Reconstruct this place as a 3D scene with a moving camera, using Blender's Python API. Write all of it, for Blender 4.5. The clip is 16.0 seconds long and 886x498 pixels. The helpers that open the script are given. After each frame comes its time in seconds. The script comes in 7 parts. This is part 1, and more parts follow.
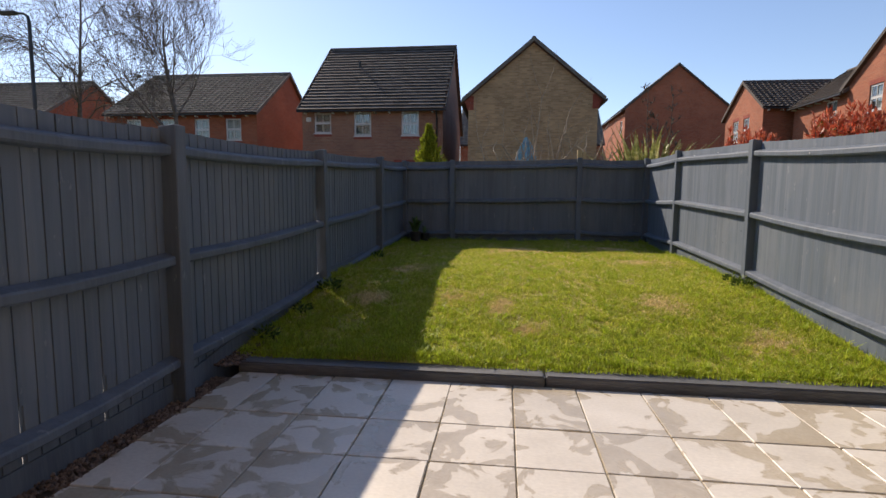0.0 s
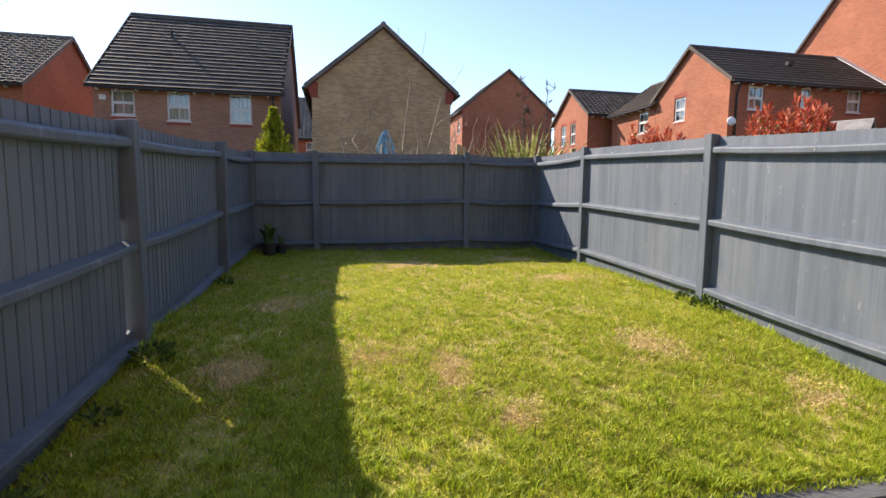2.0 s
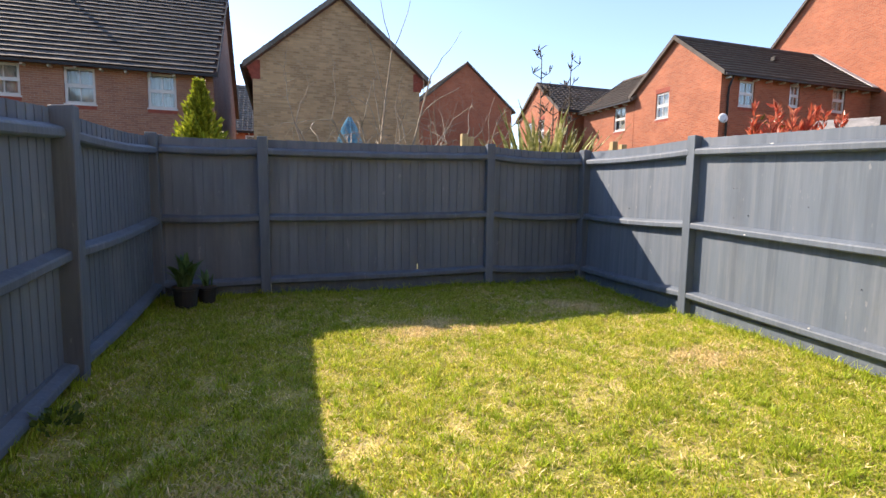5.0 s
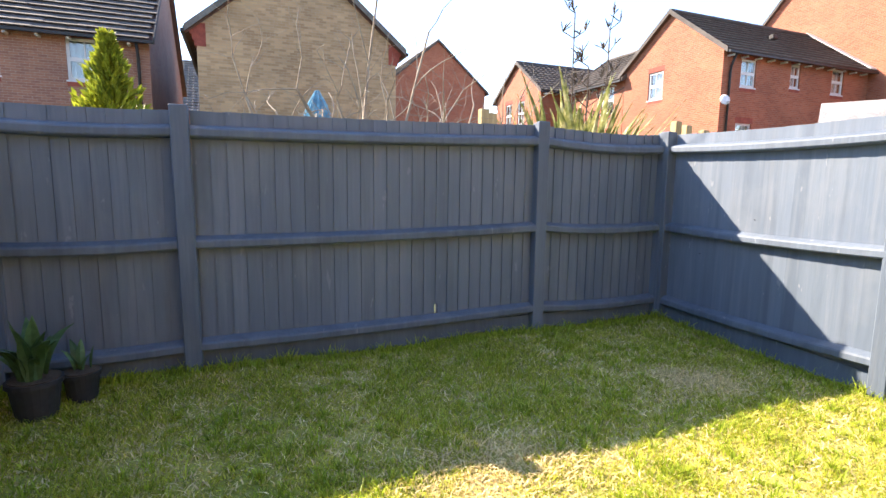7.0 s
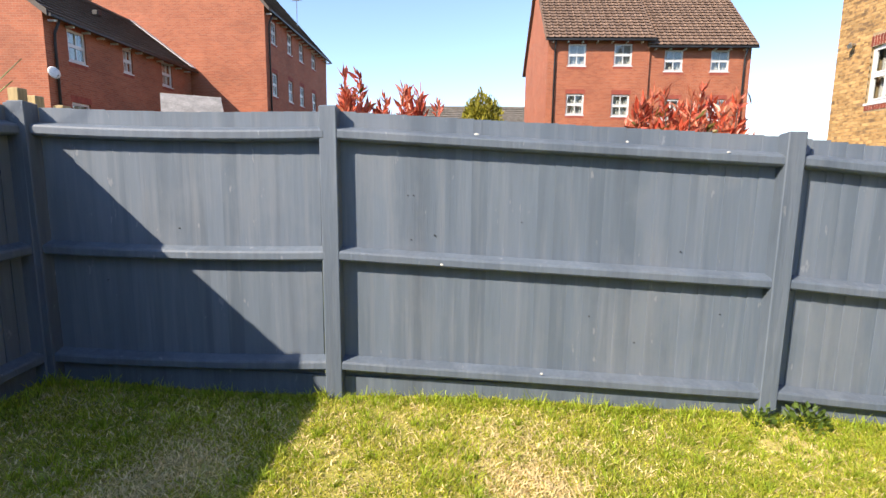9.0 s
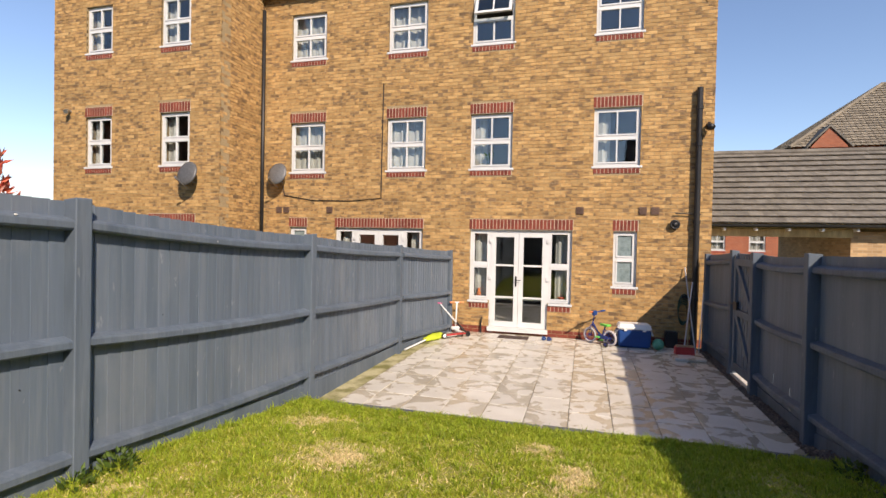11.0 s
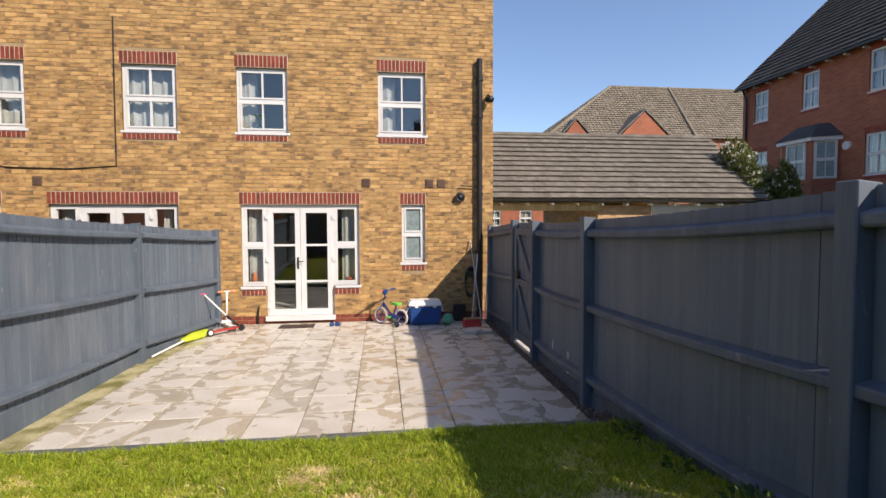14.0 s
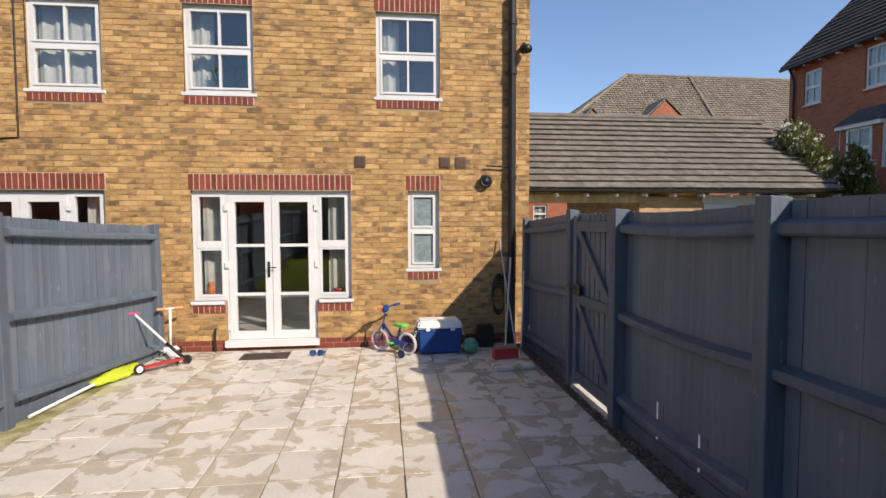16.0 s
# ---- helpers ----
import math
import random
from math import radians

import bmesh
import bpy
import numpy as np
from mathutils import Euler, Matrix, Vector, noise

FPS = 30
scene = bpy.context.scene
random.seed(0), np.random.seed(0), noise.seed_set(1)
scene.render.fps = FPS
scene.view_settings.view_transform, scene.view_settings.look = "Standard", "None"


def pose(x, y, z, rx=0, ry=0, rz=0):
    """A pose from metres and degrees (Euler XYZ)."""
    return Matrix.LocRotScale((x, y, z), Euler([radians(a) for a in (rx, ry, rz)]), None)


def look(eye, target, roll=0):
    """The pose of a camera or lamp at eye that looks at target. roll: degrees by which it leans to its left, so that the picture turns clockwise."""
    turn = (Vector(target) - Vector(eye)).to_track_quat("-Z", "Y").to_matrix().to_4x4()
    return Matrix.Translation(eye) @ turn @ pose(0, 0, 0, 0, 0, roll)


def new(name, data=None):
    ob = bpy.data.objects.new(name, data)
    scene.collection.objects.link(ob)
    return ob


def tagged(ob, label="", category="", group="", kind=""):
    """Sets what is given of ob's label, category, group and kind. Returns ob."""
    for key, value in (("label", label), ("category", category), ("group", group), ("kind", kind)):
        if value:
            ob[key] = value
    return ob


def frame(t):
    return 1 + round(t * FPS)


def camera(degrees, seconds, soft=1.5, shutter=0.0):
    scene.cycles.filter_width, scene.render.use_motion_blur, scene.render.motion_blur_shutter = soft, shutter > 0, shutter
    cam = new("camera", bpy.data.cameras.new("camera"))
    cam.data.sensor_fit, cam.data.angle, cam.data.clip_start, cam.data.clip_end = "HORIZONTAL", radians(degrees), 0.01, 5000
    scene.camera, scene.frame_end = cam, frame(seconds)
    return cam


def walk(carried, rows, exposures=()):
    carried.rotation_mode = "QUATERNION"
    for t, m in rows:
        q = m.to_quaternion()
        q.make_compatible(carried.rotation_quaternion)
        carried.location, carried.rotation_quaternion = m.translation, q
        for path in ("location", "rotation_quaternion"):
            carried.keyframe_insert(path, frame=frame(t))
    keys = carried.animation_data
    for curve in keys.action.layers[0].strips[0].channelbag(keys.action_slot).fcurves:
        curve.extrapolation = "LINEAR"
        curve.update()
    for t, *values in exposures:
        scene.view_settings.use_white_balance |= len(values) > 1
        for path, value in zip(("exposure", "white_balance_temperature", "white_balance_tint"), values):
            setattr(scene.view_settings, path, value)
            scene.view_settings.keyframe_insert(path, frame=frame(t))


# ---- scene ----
cam = camera(82.8, 16.0)
PATH = [
    (0, (0.324, 1.632, 1.441), (0.085, 3.607, 1.24), 0.5),
    (0.5, (0.117, 2.145, 1.442), (0.098, 4.134, 1.236), 0.6),
    (1, (-0.132, 2.617, 1.47), (0.005, 4.602, 1.268), 0.8),
    (1.5, (-0.367, 3.061, 1.516), (-0.091, 5.032, 1.317), 0.8),
    (2, (-0.484, 3.66, 1.494), (-0.072, 5.607, 1.291), 0.7),
    (2.5, (-0.624, 4.186, 1.512), (-0.156, 6.12, 1.309), 1.0),
    (3, (-0.701, 4.721, 1.511), (-0.184, 6.642, 1.309), 0.9),
    (3.5, (-0.706, 5.262, 1.574), (-0.128, 7.166, 1.369), 0.9),
    (4, (-0.785, 5.79, 1.562), (-0.176, 7.685, 1.361), 1.0),
    (4.5, (-0.786, 6.236, 1.564), (-0.172, 8.129, 1.365), 0.8),
    (5, (-0.692, 6.922, 1.658), (-0.073, 8.812, 1.451), 0.9),
    (5.2, (-0.676, 7.165, 1.681), (-0.062, 9.057, 1.479), 0.8),
    (7.5, (-0.344, 9.708, 1.837), (0.545, 11.472, 1.519), 0.8),
    (8, (-0.056, 10.046, 1.815), (1.423, 11.353, 1.498), 0.8),
    (8.5, (0.157, 10.186, 1.866), (2.018, 10.853, 1.564), 1.0),
    (9, (0.23, 10.298, 1.908), (2.208, 10.359, 1.618), 0.7),
    (9.5, (0.21, 10.421, 1.938), (2.081, 9.774, 1.656), 0.1),
    (10, (0.284, 10.52, 1.947), (1.781, 9.223, 1.666), 0.1),
    (12.3, (0.247, 10.915, 1.984), (0.024, 8.937, 2.183), 0.0),
    (12.5, (0.247, 10.895, 1.982), (-0.008, 8.927, 2.228), 0.0),
    (13, (0.193, 10.621, 1.923), (-0.094, 8.658, 2.182), -0.1),
    (13.5, (0.102, 10.194, 1.892), (-0.171, 8.217, 2.026), -0.1),
    (14, (0.133, 9.719, 1.84), (-0.112, 7.737, 1.745), -0.2),
    (14.5, (0.106, 9.158, 1.84), (-0.134, 7.175, 1.735), -0.2),
    (15, (0.058, 8.475, 1.842), (-0.179, 6.492, 1.735), -0.2),
    (15.5, (0.085, 7.845, 1.832), (-0.15, 5.862, 1.723), -0.2),
    (16, (0.061, 7.259, 1.789), (-0.168, 5.275, 1.682), -0.2),
]
walk(cam, [(t, look(eye, target, roll)) for t, eye, target, roll in PATH],
     [(0, 0.58, 7000, 18), (1, 0.93, 7000, 18), (2.5, 1.38, 7000, 18), (5, 1.55, 7000, 19), (7.3, 2.45, 6800, 17), (7.8, 2.25, 6750, 16), (8.5, 1.60, 6700, 16), (9, 1.38, 6700, 16), (9.5, 1.0, 6850, 18), (10, 0.66, 7050, 19), (12.5, 0.72, 6700, 16), (14, 0.67, 6700, 17), (16, 0.60, 6600, 16)])


# ---- world, sun, exposure ----
SUN_TO = Vector((-0.87, 1.03, 1.0)).normalized()      # the way towards the sun
world = bpy.data.worlds.new("world")
scene.world = world
world.use_nodes = True
wn = world.node_tree.nodes
sky = wn.new("ShaderNodeTexSky")
sky.sky_type, sky.sun_disc = "NISHITA", False
sky.sun_elevation = math.asin(SUN_TO.z)
sky.sun_rotation = math.atan2(SUN_TO.x, SUN_TO.y)
sky.air_density, sky.dust_density, sky.ozone_density = 1.0, 0.2, 3.4
wn["Background"].inputs[1].default_value = 0.116
world.node_tree.links.new(sky.outputs[0], wn["Background"].inputs[0])
sun = new("sun", bpy.data.lights.new("sun", "SUN"))
sun.data.energy, sun.data.angle, sun.data.color = 3.9, radians(0.53), (1.0, 0.90, 0.745)
sun.matrix_world = look(SUN_TO * 60, (0, 0, 0))


# ---- materials ----
def link(tree, a, b):
    tree.links.new(a, b)


def material(name, colors, scales=(1.5, 30.0), rough=0.75, bump=0.25, metal=0.0, stretch=(1, 1, 1), island=0.0, piece=0.0,
             edges=(0.35, 0.65), fine=0.25, spec=0.4, through_light=0.0, rough_low=None):
    """A surface of two or three colours mixed by broad noise, with fine grain, relief and a shift from piece to piece."""
    m = bpy.data.materials.new(name)
    m.use_nodes = True
    t, n = m.node_tree, m.node_tree.nodes
    bsdf = n["Principled BSDF"]
    geo = n.new("ShaderNodeNewGeometry")
    info = n.new("ShaderNodeObjectInfo")
    scale = n.new("ShaderNodeVectorMath")
    scale.operation = "MULTIPLY"
    scale.inputs[1].default_value = stretch
    link(t, geo.outputs["Position"], scale.inputs[0])
    shift = n.new("ShaderNodeVectorMath")
    shift.operation = "ADD"
    link(t, scale.outputs[0], shift.inputs[0])
    if piece:
        far = n.new("ShaderNodeMath")
        far.operation = "MULTIPLY"
        far.inputs[1].default_value = 37.0
        link(t, info.outputs["Random"], far.inputs[0])
        link(t, far.outputs[0], shift.inputs[1])
    elif island:
        far = n.new("ShaderNodeMath")
        far.operation = "MULTIPLY"
        far.inputs[1].default_value = 37.0
        link(t, geo.outputs["Random Per Island"], far.inputs[0])
        link(t, far.outputs[0], shift.inputs[1])
    broad = n.new("ShaderNodeTexNoise")
    broad.inputs["Scale"].default_value, broad.inputs["Detail"].default_value = scales[0], 4
    grain = n.new("ShaderNodeTexNoise")
    grain.inputs["Scale"].default_value, grain.inputs["Detail"].default_value = scales[1], 5
    for tex in (broad, grain):
        link(t, shift.outputs[0], tex.inputs["Vector"])
    ramp = n.new("ShaderNodeValToRGB")
    ramp.color_ramp.elements[0].position, ramp.color_ramp.elements[1].position = edges
    ramp.color_ramp.elements[0].color = (*colors[0], 1)
    ramp.color_ramp.elements[1].color = (*colors[-1], 1)
    if len(colors) == 3:
        ramp.color_ramp.elements.new(sum(edges) / 2).color = (*colors[1], 1)
    link(t, broad.outputs[0], ramp.inputs[0])
    value = n.new("ShaderNodeMapRange")
    value.inputs[1].default_value, value.inputs[2].default_value = 0.25, 0.75
    value.inputs[3].default_value, value.inputs[4].default_value = 1 - fine, 1 + fine
    link(t, grain.outputs[0], value.inputs[0])
    hsv = n.new("ShaderNodeHueSaturation")
    link(t, ramp.outputs[0], hsv.inputs["Color"])
    last = value.outputs[0]
    if island or piece:
        step = n.new("ShaderNodeMapRange")
        amount = island or piece
        step.inputs[3].default_value, step.inputs[4].default_value = 1 - amount, 1 + amount
        link(t, geo.outputs["Random Per Island"] if island else info.outputs["Random"], step.inputs[0])
        times = n.new("ShaderNodeMath")
        times.operation = "MULTIPLY"
        link(t, last, times.inputs[0])
        link(t, step.outputs[0], times.inputs[1])
        last = times.outputs[0]
    link(t, last, hsv.inputs["Value"])
    link(t, hsv.outputs[0], bsdf.inputs["Base Color"])
    bsdf.inputs["Roughness"].default_value = rough
    if rough_low is not None:
        rr = n.new("ShaderNodeMapRange")
        rr.inputs[1].default_value, rr.inputs[2].default_value = edges
        rr.inputs[3].default_value, rr.inputs[4].default_value = rough_low, rough
        link(t, broad.outputs[0], rr.inputs[0])
        link(t, rr.outputs[0], bsdf.inputs["Roughness"])
    bsdf.inputs["Metallic"].default_value = metal
    bsdf.inputs["Specular IOR Level"].default_value = spec
    if bump:
        b = n.new("ShaderNodeBump")
        b.inputs["Strength"].default_value, b.inputs["Distance"].default_value = bump, 0.01
        link(t, grain.outputs[0], b.inputs["Height"])
        link(t, b.outputs[0], bsdf.inputs["Normal"])
    if through_light:
        tr = n.new("ShaderNodeBsdfTranslucent")
        link(t, hsv.outputs[0], tr.inputs[0])
        mix = n.new("ShaderNodeMixShader")
        mix.inputs[0].default_value = through_light
        link(t, bsdf.outputs[0], mix.inputs[1])
        link(t, tr.outputs[0], mix.inputs[2])
        link(t, mix.outputs[0], n["Material Output"].inputs[0])
    return m


def brickwork(name, light, dark, mortar, scale=1.0):
    """Far walls: stretcher courses of 75 mm on upright faces, in world metres."""
    m = bpy.data.materials.new(name)
    m.use_nodes = True
    t, n = m.node_tree, m.node_tree.nodes
    bsdf = n["Principled BSDF"]
    geo = n.new("ShaderNodeNewGeometry")
    pos, nor = n.new("ShaderNodeSeparateXYZ"), n.new("ShaderNodeSeparateXYZ")
    link(t, geo.outputs["Position"], pos.inputs[0])
    link(t, geo.outputs["True Normal"], nor.inputs[0])
    side = n.new("ShaderNodeMath")
    side.operation = "ABSOLUTE"
    link(t, nor.outputs[0], side.inputs[0])
    big = n.new("ShaderNodeMath")
    big.operation = "GREATER_THAN"
    big.inputs[1].default_value = 0.6
    link(t, side.outputs[0], big.inputs[0])
    mix = n.new("ShaderNodeMix")
    link(t, big.outputs[0], mix.inputs[0])
    link(t, pos.outputs[0], mix.inputs[2])
    link(t, pos.outputs[1], mix.inputs[3])
    vec = n.new("ShaderNodeCombineXYZ")
    link(t, mix.outputs[0], vec.inputs[0])
    link(t, pos.outputs[2], vec.inputs[1])
    tex = n.new("ShaderNodeTexBrick")
    link(t, vec.outputs[0], tex.inputs["Vector"])
    for key, v in (("Scale", 1.0), ("Mortar Size", 0.006), ("Brick Width", 0.225 * scale), ("Row Height", 0.075 * scale), ("Mortar Smooth", 0.2), ("Bias", -0.1)):
        tex.inputs[key].default_value = v
    tex.inputs["Color1"].default_value, tex.inputs["Color2"].default_value, tex.inputs["Mortar"].default_value = (*light, 1), (*dark, 1), (*mortar, 1)
    noise_tex = n.new("ShaderNodeTexNoise")
    noise_tex.inputs["Scale"].default_value, noise_tex.inputs["Detail"].default_value = 0.7, 5
    link(t, geo.outputs["Position"], noise_tex.inputs["Vector"])
    value = n.new("ShaderNodeMapRange")
    value.inputs[1].default_value, value.inputs[2].default_value = 0.3, 0.7
    value.inputs[3].default_value, value.inputs[4].default_value = 0.85, 1.13
    link(t, noise_tex.outputs[0], value.inputs[0])
    hsv = n.new("ShaderNodeHueSaturation")
    link(t, tex.outputs["Color"], hsv.inputs["Color"])
    link(t, value.outputs[0], hsv.inputs["Value"])
    link(t, hsv.outputs[0], bsdf.inputs["Base Color"])
    bsdf.inputs["Roughness"].default_value = 0.85
    b = n.new("ShaderNodeBump")
    b.inputs["Strength"].default_value, b.inputs["Distance"].default_value = 0.4, 0.01
    b.invert = True
    link(t, tex.outputs["Fac"], b.inputs["Height"])
    link(t, b.outputs[0], bsdf.inputs["Normal"])
    return m


def glass(name, base=0.09, tint=(0.86, 0.9, 0.9)):
    m = bpy.data.materials.new(name)
    m.use_nodes = True
    t, n = m.node_tree, m.node_tree.nodes
    n.remove(n["Principled BSDF"])
    clear, shine, mix, fres = n.new("ShaderNodeBsdfTransparent"), n.new("ShaderNodeBsdfGlossy"), n.new("ShaderNodeMixShader"), n.new("ShaderNodeLayerWeight")
    clear.inputs[0].default_value = (*tint, 1)
    shine.inputs["Roughness"].default_value = 0.01
    fres.inputs["Blend"].default_value = 0.5
    rise, amount = n.new("ShaderNodeMath"), n.new("ShaderNodeMapRange")
    rise.operation, rise.inputs[1].default_value = "POWER", 4.0
    amount.inputs[3].default_value, amount.inputs[4].default_value = base, 0.85
    wave = n.new("ShaderNodeTexNoise")
    wave.inputs["Scale"].default_value = 1.4
    b = n.new("ShaderNodeBump")
    b.inputs["Strength"].default_value, b.inputs["Distance"].default_value = 0.08, 0.02
    link(t, wave.outputs[0], b.inputs["Height"])
    link(t, b.outputs[0], shine.inputs["Normal"])
    link(t, fres.outputs["Facing"], rise.inputs[0])
    link(t, rise.outputs[0], amount.inputs[0])
    link(t, amount.outputs[0], mix.inputs[0])
    link(t, clear.outputs[0], mix.inputs[1])
    link(t, shine.outputs[0], mix.inputs[2])
    link(t, mix.outputs[0], n["Material Output"].inputs[0])
    return m


FENCE_PAINT = material("fence_paint", [(0.096, 0.126, 0.161), (0.111, 0.144, 0.182), (0.126, 0.160, 0.201)], scales=(1.1, 7.0), stretch=(4, 4, 0.35), rough=0.62, bump=0.25,
                       piece=0.05, fine=0.05, spec=0.45)
FENCE_POST = material("fence_post_paint", [(0.084, 0.110, 0.141), (0.109, 0.140, 0.176)], scales=(1.4, 14.0), stretch=(3, 3, 0.3), rough=0.62, bump=0.35, piece=0.07, fine=0.09)


def weather_paint(m, streak_amount, scuff_amount):
    """Worn fence paint: pale runs down the boards, scuffed patches rubbed thin and a few darker, dirty runs."""
    t, n = m.node_tree, m.node_tree.nodes
    bsdf = n["Principled BSDF"]
    geo = n.new("ShaderNodeNewGeometry")
    last = bsdf.inputs["Base Color"].links[0].from_socket
    for stretch, scale, lo, hi, amount, colour in (((9, 9, 0.5), 1.6, 0.49, 0.68, streak_amount, (0.19, 0.215, 0.242)),
                                                   ((1, 1, 0.6), 1.7, 0.51, 0.64, scuff_amount, (0.18, 0.203, 0.226)),
                                                   ((6, 6, 0.3), 1.3, 0.54, 0.72, 0.28, (0.055, 0.063, 0.075)),
                                                   ((14, 14, 5), 1.0, 0.66, 0.69, 0.35, (0.33, 0.34, 0.35))):
        wide = n.new("ShaderNodeVectorMath")
        wide.operation = "MULTIPLY"
        wide.inputs[1].default_value = stretch
        link(t, geo.outputs["Position"], wide.inputs[0])
        tex = n.new("ShaderNodeTexNoise")
        tex.inputs["Scale"].default_value, tex.inputs["Detail"].default_value, tex.inputs["Roughness"].default_value = scale, 6, 0.62
        link(t, wide.outputs[0], tex.inputs["Vector"])
        amt = n.new("ShaderNodeMapRange")
        amt.inputs[1].default_value, amt.inputs[2].default_value, amt.inputs[3].default_value, amt.inputs[4].default_value = lo, hi, 0.0, amount
        link(t, tex.outputs[0], amt.inputs[0])
        mix = n.new("ShaderNodeMix")
        mix.data_type = "RGBA"
        mix.inputs[7].default_value = (*colour, 1)
        link(t, amt.outputs[0], mix.inputs[0])
        link(t, last, mix.inputs[6])
        last = mix.outputs[2]
    link(t, last, bsdf.inputs["Base Color"])


weather_paint(FENCE_PAINT, 0.42, 0.42)
weather_paint(FENCE_POST, 0.25, 0.22)
RAW_WOOD = material("raw_timber", [(0.36, 0.27, 0.13), (0.5, 0.39, 0.2)], scales=(2, 20), stretch=(3, 3, 0.3), rough=0.8)
BUFF = dict(colors=[(0.19, 0.118, 0.060), (0.395, 0.230, 0.085), (0.455, 0.287, 0.118)], scales=(6.0, 45.0), stretch=(0.8, 0.8, 1.4), edges=(0.36, 0.60), rough=0.85, bump=0.3, fine=0.18)
BUFF_BRICK = material("buff_brick", island=0.22, **BUFF)
BUFF_PIECE = material("buff_brick_piece", piece=0.22, **BUFF)
RED = dict(colors=[(0.14, 0.031, 0.020), (0.235, 0.053, 0.031)], scales=(5.0, 50.0), rough=0.85, bump=0.3, fine=0.15)
RED_BRICK = material("red_brick", island=0.12, **RED)
RED_PIECE = material("red_brick_piece", piece=0.12, **RED)
PALE_MORTAR = material("pale_mortar", [(0.48, 0.40, 0.30), (0.56, 0.48, 0.37)], scales=(3, 60), rough=0.95)
MORTAR = material("mortar", [(0.29, 0.215, 0.115), (0.35, 0.265, 0.15)], scales=(3, 60), rough=0.95)
FAR_RED = brickwork("red_brickwork", (0.365, 0.113, 0.054), (0.265, 0.076, 0.038), (0.33, 0.19, 0.125))
FAR_BROWN = brickwork("brown_brickwork", (0.34, 0.16, 0.10), (0.25, 0.11, 0.075), (0.36, 0.27, 0.2))
FAR_BUFF = brickwork("buff_brickwork", (0.50, 0.33, 0.175), (0.31, 0.195, 0.10), (0.40, 0.31, 0.20))
VERGE_BROWN = material("brown_verge", [(0.10, 0.055, 0.042), (0.15, 0.075, 0.055)], scales=(6, 40), rough=0.85)
TRIM_RED = material("red_brick_trim", [(0.22, 0.05, 0.035), (0.32, 0.08, 0.05)], scales=(6, 40), rough=0.85)
TILE_DARK = material("dark_roof_tile", [(0.066, 0.056, 0.048), (0.108, 0.092, 0.080)], scales=(1.2, 25), rough=0.82, island=0.16, bump=0.35)
TILE_GREY = material("weathered_roof_tile", [(0.12, 0.11, 0.095), (0.19, 0.175, 0.15)], scales=(2.5, 18), rough=0.9, island=0.06, bump=0.4, fine=0.28)
TILE_SAND = material("sandy_roof_tile", [(0.155, 0.132, 0.10), (0.235, 0.20, 0.15)], scales=(1.2, 20), rough=0.9, island=0.14, bump=0.4)
TILE_BROWN = material("brown_roof_tile", [(0.135, 0.088, 0.062), (0.19, 0.125, 0.088)], scales=(1.2, 20), rough=0.85, island=0.14, bump=0.35)
VENT_BROWN = material("vent_brown", [(0.10, 0.06, 0.045), (0.14, 0.085, 0.06)])
PVC = material("white_window_plastic", [(0.60, 0.61, 0.605), (0.66, 0.66, 0.65)], scales=(2, 30), rough=0.35, bump=0.02, fine=0.03)
BLACK_PLASTIC = material("black_plastic", [(0.012, 0.012, 0.013), (0.022, 0.022, 0.022)], rough=0.45, bump=0.05)
GREY_METAL = material("grey_metal", [(0.28, 0.28, 0.28), (0.4, 0.4, 0.4)], rough=0.4, metal=0.8, bump=0.08)
LAMP_METAL = material("painted_lamp_metal", [(0.05, 0.055, 0.055), (0.075, 0.08, 0.08)], rough=0.5, bump=0.05)
PANE = glass("window_glass", 0.10)
FROSTED = material("frosted_glass", [(0.16, 0.21, 0.21), (0.24, 0.3, 0.3)], scales=(9, 60), rough=0.25, bump=0.3, spec=0.6)
CURTAIN = material("white_curtain", [(0.6, 0.58, 0.54), (0.7, 0.68, 0.64)], scales=(3, 40), rough=0.9, through_light=0.3)
INTERIOR = material("interior_plaster", [(0.30, 0.28, 0.25), (0.36, 0.34, 0.31)], scales=(1, 20), rough=0.9)
SLAB = material("paving_slab", [(0.53, 0.495, 0.43), (0.59, 0.555, 0.485), (0.64, 0.605, 0.535)], scales=(2.2, 45.0), edges=(0.30, 0.72), rough=0.5, bump=0.12, piece=0.07, fine=0.09,
                stretch=(0.9, 1.3, 1), spec=0.8)


